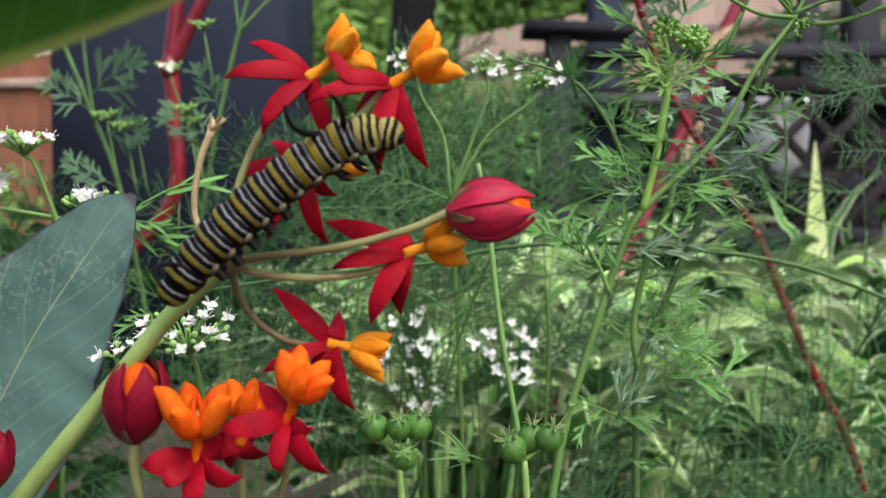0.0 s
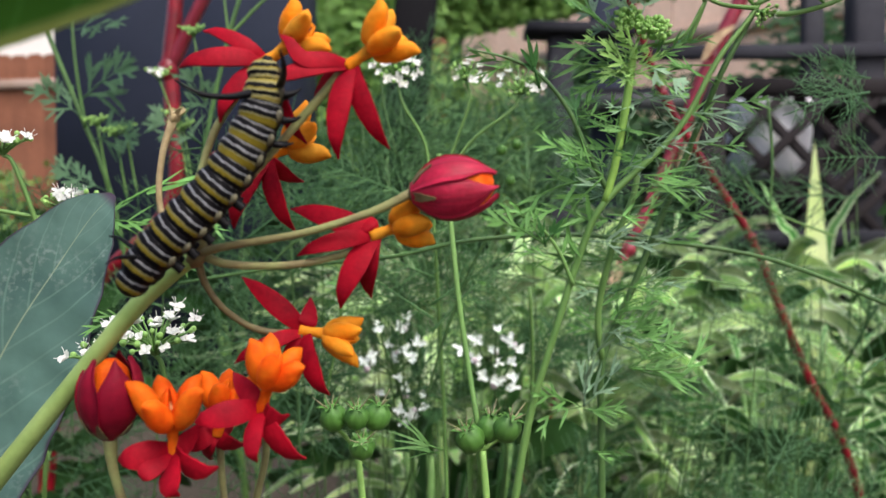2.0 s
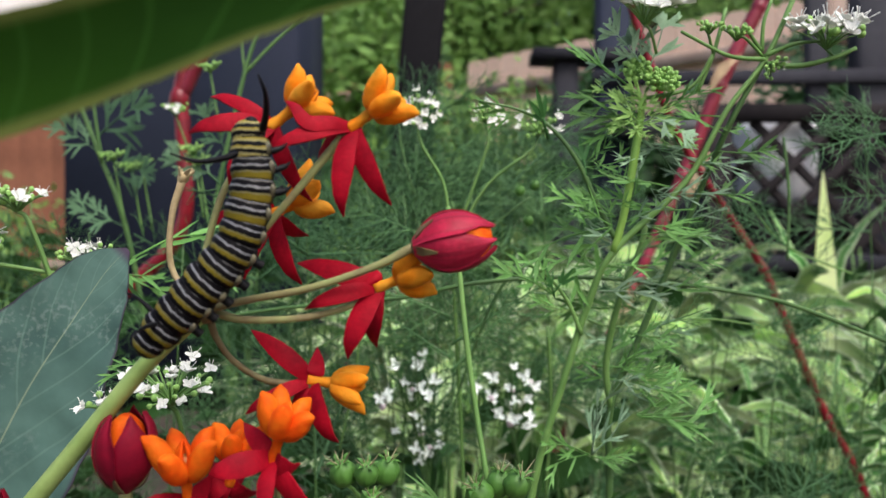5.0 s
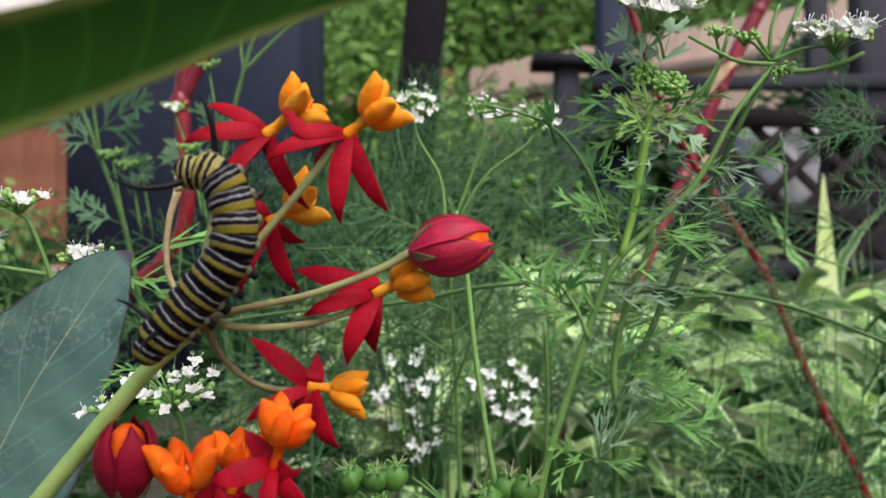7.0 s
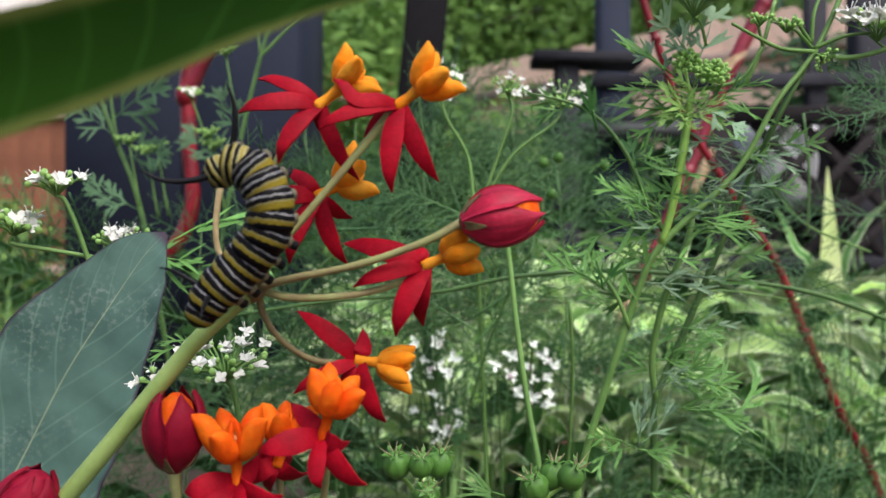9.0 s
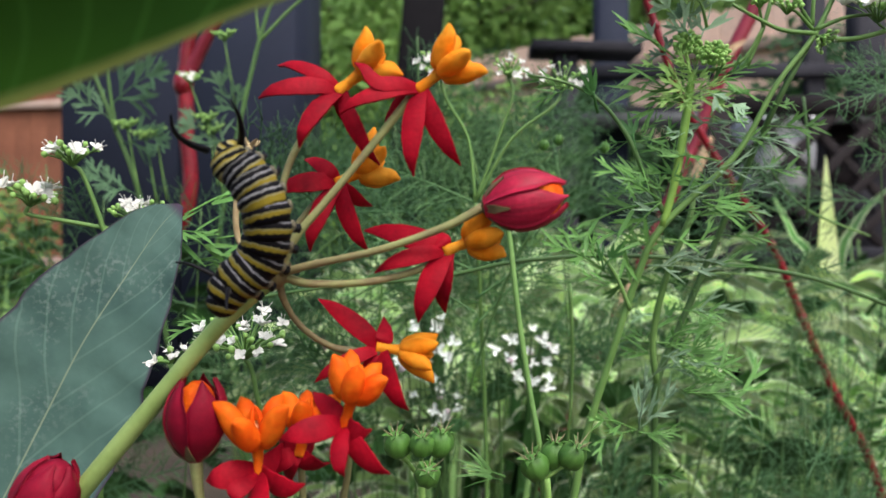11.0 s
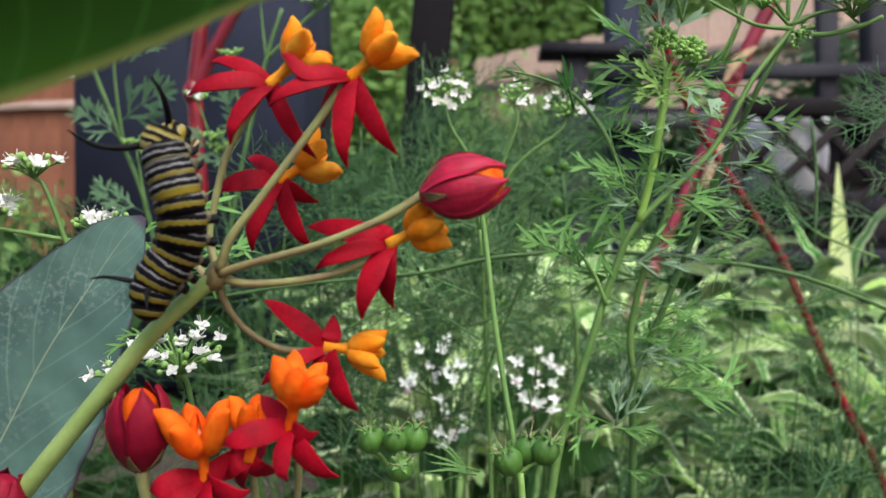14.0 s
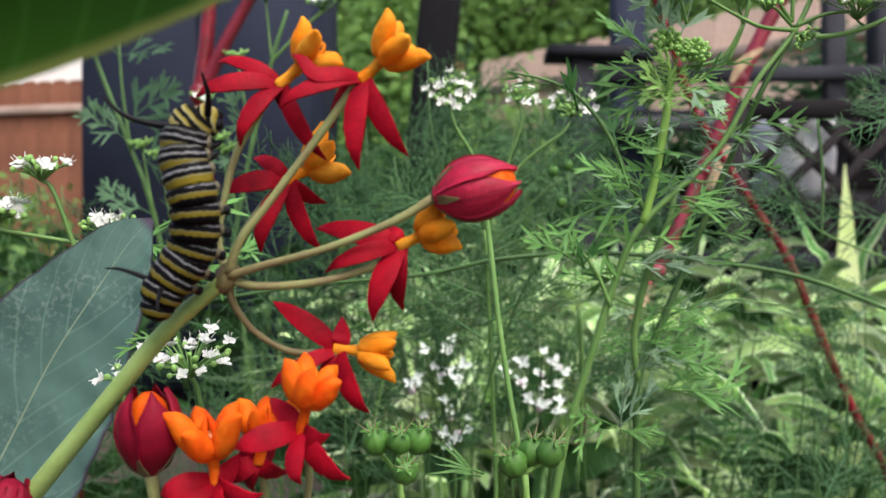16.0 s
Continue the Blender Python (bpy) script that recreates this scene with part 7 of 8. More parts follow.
OVERHANG_SWAY = [
    (0, pose(-0.04346, 0.05266, 0.45912, -1.99, -0.00, -1.38)),
    (0.5, pose(-0.04111, 0.05236, 0.45907, -1.71, -0.00, -1.13)),
    (1, pose(-0.04124, 0.05222, 0.46014, -1.69, -0.00, -0.99)),
    (1.5, pose(-0.04060, 0.05237, 0.45995, -1.96, -0.00, -1.04)),
    (2, pose(-0.03704, 0.05236, 0.46271, -2.01, -0.00, -0.98)),
    (2.5, pose(-0.04063, 0.05229, 0.46375, -1.72, -0.00, -1.01)),
    (3, pose(-0.04240, 0.05206, 0.46464, -1.01, -0.00, -1.00)),
    (3.5, pose(-0.04440, 0.05175, 0.46515, -0.55, -0.00, -0.77)),
    (4, pose(-0.04358, 0.05168, 0.46505, -0.47, -0.00, -0.70)),
    (6.5, pose(-0.04023, 0.05144, 0.45985, 0.19, -0.00, -0.54)),
    (7, pose(-0.04012, 0.05140, 0.45977, 0.26, -0.00, -0.51)),
    (7.5, pose(-0.04524, 0.05152, 0.46015, 0.24, -0.00, -0.64)),
    (8, pose(-0.04764, 0.05154, 0.45699, 0.29, -0.00, -0.67)),
    (10.5, pose(-0.04983, 0.05195, 0.45239, -0.14, -0.00, -1.07)),
    (11, pose(-0.04960, 0.05195, 0.45219, -0.37, -0.00, -1.01)),
    (11.5, pose(-0.05108, 0.05187, 0.45598, -0.32, -0.00, -0.93)),
    (12, pose(-0.04696, 0.05155, 0.45723, -0.06, -0.00, -0.61)),
    (12.5, pose(-0.04761, 0.05131, 0.45893, -0.11, -0.00, -0.33)),
    (13, pose(-0.04643, 0.05124, 0.45971, -0.36, -0.00, -0.19)),
    (13.5, pose(-0.04607, 0.05131, 0.45982, -0.77, -0.00, -0.17)),
    (14, pose(-0.04853, 0.05125, 0.46067, -0.48, -0.00, -0.18)),
    (14.5, pose(-0.05019, 0.05100, 0.46138, 0.00, -0.00, 0.00)),
    (15, pose(-0.05147, 0.05081, 0.45886, 0.03, -0.00, 0.21)),
    (15.5, pose(-0.04904, 0.05071, 0.46030, 0.03, -0.00, 0.32)),
    (16, pose(-0.04854, 0.05080, 0.46109, -0.25, -0.00, 0.29)),
]


# ---- what moves: the breeze in the plants, and the caterpillar ----
def motions():
    walk(milkweed, MILKWEED_SWAY)
    walk(MILKWEED_STEM, [(t, m.to_quaternion().inverted().to_matrix().to_4x4()) for t, m in MILKWEED_SWAY])
    walk(caterpillar, CATERPILLAR_SWAY)
    walk(coriander, CORIANDER_SWAY)
    walk(side_leaf, SIDE_SWAY)
    walk(side_umbels, UMBEL_SWAY)
    walk(low_umbel, LOW_SWAY)
    walk(over_leaf, OVERHANG_SWAY)
    walk(SEGMENTS[0], [
        (0, pose(-0.00591, -0.00550, -0.00251, 25.00, -60.13, 0.00)),
        (0.5, pose(-0.00603, -0.00550, -0.00259, 25.62, -62.28, 0.00)),
        (1, pose(-0.00616, -0.00550, -0.00266, 26.25, -64.44, 0.00)),
        (1.5, pose(-0.00603, -0.00550, -0.00304, 26.88, -61.81, 0.00)),
        (2, pose(-0.00624, -0.00550, -0.00300, 27.50, -60.49, 0.00)),
        (2.5, pose(-0.00622, -0.00550, -0.00290, 28.12, -57.67, 0.00)),
        (3, pose(-0.00606, -0.00550, -0.00256, 28.75, -57.93, 0.00)),
        (3.5, pose(-0.00610, -0.00550, -0.00292, 29.38, -60.09, 0.00)),
        (4, pose(-0.00626, -0.00550, -0.00267, 30.00, -53.59, 0.00)),
        (6.5, pose(-0.00591, -0.00550, -0.00231, 42.50, -58.55, 0.00)),
        (7, pose(-0.00594, -0.00550, -0.00246, 45.00, -59.46, 0.00)),
        (7.5, pose(-0.00611, -0.00550, -0.00213, 46.86, -60.62, 0.00)),
        (8, pose(-0.00645, -0.00550, -0.00219, 48.71, -60.19, 0.00)),
        (10.5, pose(-0.00513, -0.00550, -0.00305, 58.00, -72.96, 0.00)),
        (11, pose(-0.00552, -0.00550, -0.00342, 58.00, -75.65, 0.00)),
        (11.5, pose(-0.00603, -0.00550, -0.00353, 58.00, -79.75, 0.00)),
        (12, pose(-0.00653, -0.00550, -0.00363, 58.00, -83.15, 0.00)),
        (12.5, pose(-0.00632, -0.00550, -0.00388, 58.00, -78.26, 0.00)),
        (13, pose(-0.00542, -0.00550, -0.00399, -122.00, -84.27, 180.00)),
        (13.5, pose(-0.00645, -0.00550, -0.00387, 58.00, -88.16, 0.00)),
        (14, pose(-0.00651, -0.00550, -0.00413, 58.00, -81.05, 0.00)),
        (14.5, pose(-0.00655, -0.00550, -0.00438, 58.00, -74.28, 0.00)),
        (15, pose(-0.00660, -0.00550, -0.00428, 58.00, -81.95, 0.00)),
        (15.5, pose(-0.00665, -0.00550, -0.00423, 58.00, -89.96, 0.00)),
        (16, pose(-0.00675, -0.00550, -0.00387, 58.00, -76.11, 0.00)),
    ])
    walk(SEGMENTS[1], [
        (0, pose(-0.00435, -0.00550, -0.00007, 25.00, -55.19, 0.00)),
        (0.5, pose(-0.00451, -0.00550, -0.00007, 25.63, -56.22, 0.00)),
        (1, pose(-0.00468, -0.00550, -0.00007, 26.25, -57.17, 0.00)),
        (1.5, pose(-0.00454, -0.00550, -0.00069, 26.87, -55.01, 0.00)),
        (2, pose(-0.00475, -0.00550, -0.00076, 27.50, -54.73, 0.00)),
        (2.5, pose(-0.00444, -0.00550, -0.00065, 28.12, -49.46, 0.00)),
        (3, pose(-0.00438, -0.00550, -0.00020, 28.75, -52.23, 0.00)),
        (3.5, pose(-0.00453, -0.00550, -0.00053, 29.38, -53.47, 0.00)),
        (4, pose(-0.00449, -0.00550, -0.00059, 30.00, -47.99, 0.00)),
        (6.5, pose(-0.00414, -0.00550, -0.00009, 42.50, -48.70, 0.00)),
        (7, pose(-0.00435, -0.00550, -0.00040, 45.00, -48.56, 0.00)),
        (7.5, pose(-0.00466, -0.00550, -0.00019, 46.86, -49.57, 0.00)),
        (8, pose(-0.00504, -0.00550, -0.00026, 48.71, -50.39, 0.00)),
        (10.5, pose(-0.00432, -0.00550, -0.00122, 58.00, -56.60, 0.00)),
        (11, pose(-0.00477, -0.00550, -0.00161, 58.00, -57.38, 0.00)),
        (11.5, pose(-0.00543, -0.00550, -0.00162, 58.00, -61.66, 0.00)),
        (12, pose(-0.00606, -0.00550, -0.00164, 58.00, -65.61, 0.00)),
        (12.5, pose(-0.00574, -0.00550, -0.00191, 58.00, -64.17, 0.00)),
        (13, pose(-0.00540, -0.00550, -0.00189, 58.00, -75.84, 0.00)),
        (13.5, pose(-0.00628, -0.00550, -0.00186, 58.00, -76.20, 0.00)),
        (14, pose(-0.00606, -0.00550, -0.00211, 58.00, -71.03, 0.00)),
        (14.5, pose(-0.00584, -0.00550, -0.00233, 58.00, -66.09, 0.00)),
        (15, pose(-0.00605, -0.00550, -0.00219, 58.00, -67.20, 0.00)),
        (15.5, pose(-0.00628, -0.00550, -0.00210, 58.00, -68.55, 0.00)),
        (16, pose(-0.00595, -0.00550, -0.00176, 58.00, -61.64, 0.00)),
    ])
    walk(SEGMENTS[2], [
        (0, pose(-0.00261, -0.00550, 0.00224, 25.00, -51.35, 0.00)),
        (0.5, pose(-0.00277, -0.00550, 0.00229, 25.63, -51.59, 0.00)),
        (1, pose(-0.00293, -0.00550, 0.00235, 26.25, -51.76, 0.00)),
        (1.5, pose(-0.00284, -0.00550, 0.00151, 26.88, -49.49, 0.00)),
        (2, pose(-0.00313, -0.00550, 0.00138, 27.50, -50.47, 0.00)),
        (2.5, pose(-0.00251, -0.00550, 0.00149, 28.12, -47.37, 0.00)),
        (3, pose(-0.00252, -0.00550, 0.00202, 28.75, -48.20, 0.00)),
        (3.5, pose(-0.00271, -0.00550, 0.00169, 29.38, -48.77, 0.00)),
        (4, pose(-0.00263, -0.00550, 0.00140, 30.00, -46.63, 0.00)),
        (6.5, pose(-0.00222, -0.00550, 0.00201, 42.50, -48.42, 0.00)),
        (7, pose(-0.00253, -0.00550, 0.00149, 45.00, -46.42, 0.00)),
        (7.5, pose(-0.00301, -0.00550, 0.00160, 46.86, -47.57, 0.00)),
        (8, pose(-0.00344, -0.00550, 0.00152, 48.71, -47.49, 0.00)),
        (10.5, pose(-0.00298, -0.00550, 0.00029, 58.00, -44.40, 0.00)),
        (11, pose(-0.00346, -0.00550, -0.00011, 58.00, -44.57, 0.00)),
        (11.5, pose(-0.00418, -0.00550, -0.00003, 58.00, -45.55, 0.00)),
        (12, pose(-0.00488, -0.00550, 0.00007, 58.00, -46.67, 0.00)),
        (12.5, pose(-0.00455, -0.00550, -0.00022, 58.00, -46.11, 0.00)),
        (13, pose(-0.00442, -0.00550, -0.00002, 58.00, -50.26, 0.00)),
        (13.5, pose(-0.00548, -0.00550, -0.00003, 58.00, -55.11, 0.00)),
        (14, pose(-0.00518, -0.00550, -0.00024, 58.00, -58.30, 0.00)),
        (14.5, pose(-0.00482, -0.00550, -0.00041, 58.00, -59.31, 0.00)),
        (15, pose(-0.00498, -0.00550, -0.00029, 58.00, -57.52, 0.00)),
        (15.5, pose(-0.00515, -0.00550, -0.00019, 58.00, -55.76, 0.00)),
        (16, pose(-0.00465, -0.00550, 0.00013, 58.00, -53.39, 0.00)),
    ])
    walk(SEGMENTS[3], [
        (0, pose(-0.00074, -0.00550, 0.00446, 25.00, -49.22, 0.00)),
        (0.5, pose(-0.00087, -0.00550, 0.00454, 25.63, -48.76, 0.00)),
        (1, pose(-0.00099, -0.00550, 0.00463, 26.25, -48.05, 0.00)),
        (1.5, pose(-0.00094, -0.00550, 0.00354, 26.88, -46.50, 0.00)),
        (2, pose(-0.00134, -0.00550, 0.00338, 27.50, -47.36, 0.00)),
        (2.5, pose(-0.00054, -0.00550, 0.00358, 28.12, -47.31, 0.00)),
        (3, pose(-0.00052, -0.00550, 0.00413, 28.75, -47.06, 0.00)),
        (3.5, pose(-0.00076, -0.00550, 0.00379, 29.38, -47.39, 0.00)),
        (4, pose(-0.00074, -0.00550, 0.00338, 30.00, -46.75, 0.00)),
        (6.5, pose(-0.00035, -0.00550, 0.00416, 42.50, -49.23, 0.00)),
        (7, pose(-0.00073, -0.00550, 0.00340, 45.00, -47.23, 0.00)),
        (7.5, pose(-0.00137, -0.00550, 0.00340, 46.86, -47.74, 0.00)),
        (8, pose(-0.00181, -0.00550, 0.00328, 48.71, -47.05, 0.00)),
        (10.5, pose(-0.00144, -0.00550, 0.00161, 58.00, -43.06, 0.00)),
        (11, pose(-0.00195, -0.00550, 0.00119, 58.00, -44.97, 0.00)),
        (11.5, pose(-0.00263, -0.00550, 0.00127, 58.00, -43.63, 0.00)),
        (12, pose(-0.00326, -0.00550, 0.00137, 58.00, -42.46, 0.00)),
        (12.5, pose(-0.00293, -0.00550, 0.00107, 58.00, -46.20, 0.00)),
        (13, pose(-0.00279, -0.00550, 0.00135, 58.00, -49.21, 0.00)),
        (13.5, pose(-0.00405, -0.00550, 0.00140, 58.00, -48.40, 0.00)),
        (14, pose(-0.00391, -0.00550, 0.00140, 58.00, -53.86, 0.00)),
        (14.5, pose(-0.00362, -0.00550, 0.00141, 58.00, -57.44, 0.00)),
        (15, pose(-0.00371, -0.00550, 0.00149, 58.00, -55.57, 0.00)),
        (15.5, pose(-0.00380, -0.00550, 0.00156, 58.00, -53.69, 0.00)),
        (16, pose(-0.00323, -0.00550, 0.00192, 58.00, -55.95, 0.00)),
    ])
    walk(SEGMENTS[4], [
        (0, pose(0.00117, -0.00550, 0.00663, 25.00, -47.97, 0.00)),
        (0.5, pose(0.00111, -0.00550, 0.00672, 25.62, -46.13, 0.00)),
        (1, pose(0.00107, -0.00550, 0.00678, 26.25, -43.85, 0.00)),
        (1.5, pose(0.00098, -0.00550, 0.00555, 26.88, -46.56, 0.00)),
        (2, pose(0.00050, -0.00550, 0.00535, 27.50, -47.85, 0.00)),
        (2.5, pose(0.00138, -0.00550, 0.00572, 28.12, -48.46, 0.00)),
        (3, pose(0.00143, -0.00550, 0.00628, 28.75, -48.24, 0.00)),
        (3.5, pose(0.00117, -0.00550, 0.00591, 29.38, -47.83, 0.00)),
        (4, pose(0.00112, -0.00550, 0.00538, 30.00, -46.88, 0.00)),
        (6.5, pose(0.00151, -0.00550, 0.00632, 42.50, -49.35, 0.00)),
        (7, pose(0.00103, -0.00550, 0.00535, 45.00, -48.22, 0.00)),
        (7.5, pose(0.00026, -0.00550, 0.00521, 46.86, -47.03, 0.00)),
        (8, pose(-0.00018, -0.00550, 0.00504, 48.71, -47.32, 0.00)),
        (10.5, pose(-0.00006, -0.00550, 0.00309, 58.00, -55.94, 0.00)),
        (11, pose(-0.00070, -0.00550, 0.00272, 58.00, -60.83, 0.00)),
        (11.5, pose(-0.00131, -0.00550, 0.00279, 58.00, -59.20, 0.00)),
        (12, pose(-0.00188, -0.00550, 0.00290, 58.00, -57.85, 0.00)),
        (12.5, pose(-0.00177, -0.00550, 0.00276, 58.00, -67.36, 0.00)),
        (13, pose(-0.00173, -0.00550, 0.00318, 58.00, -69.32, 0.00)),
        (13.5, pose(-0.00284, -0.00550, 0.00300, 58.00, -58.31, 0.00)),
        (14, pose(-0.00278, -0.00550, 0.00313, 58.00, -63.09, 0.00)),
        (14.5, pose(-0.00252, -0.00550, 0.00328, 58.00, -66.84, 0.00)),
        (15, pose(-0.00255, -0.00550, 0.00334, 58.00, -65.91, 0.00)),
        (15.5, pose(-0.00257, -0.00550, 0.00340, 58.00, -65.04, 0.00)),
        (16, pose(-0.00214, -0.00550, 0.00392, 58.00, -70.18, 0.00)),
    ])
    walk(SEGMENTS[5], [
        (0, pose(0.00314, -0.00550, 0.00876, 25.00, -46.41, 0.00)),
        (0.5, pose(0.00320, -0.00550, 0.00878, 25.62, -43.80, 0.00)),
        (1, pose(0.00331, -0.00550, 0.00877, 26.25, -41.45, 0.00)),
        (1.5, pose(0.00288, -0.00550, 0.00758, 26.88, -46.91, 0.00)),
        (2, pose(0.00227, -0.00550, 0.00737, 27.50, -49.40, 0.00)),
        (2.5, pose(0.00327, -0.00550, 0.00789, 28.13, -50.59, 0.00)),
        (3, pose(0.00334, -0.00550, 0.00846, 28.75, -50.97, 0.00)),
        (3.5, pose(0.00310, -0.00550, 0.00804, 29.38, -49.56, 0.00)),
        (4, pose(0.00299, -0.00550, 0.00737, 30.00, -48.67, 0.00)),
        (6.5, pose(0.00353, -0.00618, 0.00848, 42.50, -55.04, 0.00)),
        (7, pose(0.00298, -0.00632, 0.00730, 45.00, -51.52, 0.00)),
        (7.5, pose(0.00218, -0.00635, 0.00695, 46.86, -47.77, 0.00)),
        (8, pose(0.00170, -0.00638, 0.00678, 48.71, -49.00, 0.00)),
        (10.5, pose(0.00109, -0.00653, 0.00492, 58.00, -72.31, 0.00)),
        (11, pose(0.00027, -0.00656, 0.00461, 58.00, -77.88, 0.00)),
        (11.5, pose(-0.00025, -0.00659, 0.00468, 58.00, -76.94, 0.00)),
        (12, pose(-0.00073, -0.00662, 0.00482, 58.00, -77.28, 0.00)),
        (12.5, pose(-0.00099, -0.00666, 0.00479, 58.00, -87.19, 0.00)),
        (13, pose(-0.00092, -0.00669, 0.00525, 58.00, -88.39, 0.00)),
        (13.5, pose(-0.00157, -0.00672, 0.00482, 58.00, -75.66, 0.00)),
        (14, pose(-0.00165, -0.00675, 0.00507, 58.00, -77.14, 0.00)),
        (14.5, pose(-0.00153, -0.00678, 0.00537, 58.00, -81.38, 0.00)),
        (15, pose(-0.00154, -0.00681, 0.00544, 58.00, -81.63, 0.00)),
        (15.5, pose(-0.00154, -0.00684, 0.00552, 58.00, -82.39, 0.00)),
        (16, pose(-0.00126, -0.00687, 0.00615, 58.00, -84.49, 0.00)),
    ])
    walk(SEGMENTS[6], [
        (0, pose(0.00517, -0.00550, 0.01082, 25.00, -44.07, 0.00)),
        (0.5, pose(0.00535, -0.00550, 0.01079, 25.62, -42.97, 0.00)),
        (1, pose(0.00554, -0.00550, 0.01075, 26.25, -42.59, 0.00)),
        (1.5, pose(0.00478, -0.00550, 0.00961, 26.88, -47.35, 0.00)),
        (2, pose(0.00399, -0.00550, 0.00943, 27.50, -52.54, 0.00)),
        (2.5, pose(0.00502, -0.00550, 0.01017, 28.13, -56.12, 0.00)),
        (3, pose(0.00506, -0.00550, 0.01079, 28.75, -57.29, 0.00)),
        (3.5, pose(0.00488, -0.00550, 0.01029, 29.38, -55.79, 0.00)),
        (4, pose(0.00471, -0.00550, 0.00950, 30.00, -56.16, 0.00)),
        (6.5, pose(0.00506, -0.00679, 0.01090, 42.50, -67.13, 0.00)),
        (7, pose(0.00465, -0.00704, 0.00940, 45.00, -61.99, 0.00)),
        (7.5, pose(0.00392, -0.00710, 0.00877, 46.86, -57.86, 0.00)),
        (8, pose(0.00338, -0.00716, 0.00861, 48.71, -58.40, 0.00)),
        (10.5, pose(0.00171, -0.00744, 0.00687, 58.00, -88.59, 0.00)),
        (11, pose(0.00073, -0.00750, 0.00655, -122.00, -87.82, 180.00)),
        (11.5, pose(0.00021, -0.00756, 0.00666, -122.00, -85.80, 180.00)),
        (12, pose(-0.00035, -0.00761, 0.00684, -122.00, -82.44, 180.00)),
        (12.5, pose(-0.00088, -0.00767, 0.00681, -122.00, -78.62, 180.00)),
        (13, pose(-0.00091, -0.00773, 0.00730, -122.00, -75.18, 180.00)),
        (13.5, pose(-0.00114, -0.00779, 0.00678, -122.00, -85.26, 180.00)),
        (14, pose(-0.00113, -0.00784, 0.00708, -122.00, -87.55, 180.00)),
        (14.5, pose(-0.00110, -0.00790, 0.00748, -122.00, -86.69, 180.00)),
        (15, pose(-0.00113, -0.00796, 0.00756, -122.00, -85.20, 180.00)),
        (15.5, pose(-0.00119, -0.00801, 0.00767, -122.00, -83.28, 180.00)),
        (16, pose(-0.00088, -0.00807, 0.00836, -122.00, -85.41, 180.00)),
    ])
    walk(SEGMENTS[7], [
        (0, pose(0.00730, -0.00550, 0.01279, 25.00, -41.59, 0.00)),
        (0.5, pose(0.00751, -0.00550, 0.01279, 25.63, -41.97, 0.00)),
        (1, pose(0.00771, -0.00550, 0.01280, 26.25, -42.46, 0.00)),
        (1.5, pose(0.00665, -0.00550, 0.01167, 26.88, -48.01, 0.00)),
        (2, pose(0.00553, -0.00550, 0.01163, 27.50, -57.50, 0.00)),
        (2.5, pose(0.00647, -0.00550, 0.01266, 28.12, -63.29, 0.00)),
        (3, pose(0.00646, -0.00550, 0.01332, 28.75, -64.64, 0.00)),
        (3.5, pose(0.00630, -0.00550, 0.01278, 29.38, -65.05, 0.00)),
        (4, pose(0.00602, -0.00550, 0.01189, 30.00, -65.23, 0.00)),
        (6.5, pose(0.00597, -0.00723, 0.01355, 42.50, -79.82, 0.00)),
        (7, pose(0.00571, -0.00758, 0.01176, 45.00, -76.12, 0.00)),
        (7.5, pose(0.00505, -0.00766, 0.01091, 46.86, -72.06, 0.00)),
        (8, pose(0.00450, -0.00773, 0.01071, 48.71, -72.93, 0.00)),
        (10.5, pose(0.00165, -0.00812, 0.00881, -122.00, -76.15, 180.00)),
        (11, pose(0.00062, -0.00819, 0.00845, -122.00, -74.85, 180.00)),
        (11.5, pose(-0.00001, -0.00827, 0.00856, -122.00, -72.69, 180.00)),
        (12, pose(-0.00069, -0.00835, 0.00876, -122.00, -71.14, 180.00)),
        (12.5, pose(-0.00120, -0.00843, 0.00873, -122.00, -73.60, 180.00)),
        (13, pose(-0.00136, -0.00850, 0.00922, -122.00, -71.04, 180.00)),
        (13.5, pose(-0.00126, -0.00858, 0.00868, -122.00, -75.61, 180.00)),
        (14, pose(-0.00119, -0.00866, 0.00904, -122.00, -78.75, 180.00)),
        (14.5, pose(-0.00114, -0.00873, 0.00954, -122.00, -79.13, 180.00)),
        (15, pose(-0.00124, -0.00881, 0.00961, -122.00, -78.13, 180.00)),
        (15.5, pose(-0.00136, -0.00889, 0.00974, -122.00, -77.26, 180.00)),
        (16, pose(-0.00093, -0.00896, 0.01051, -122.00, -78.99, 180.00)),
    ])
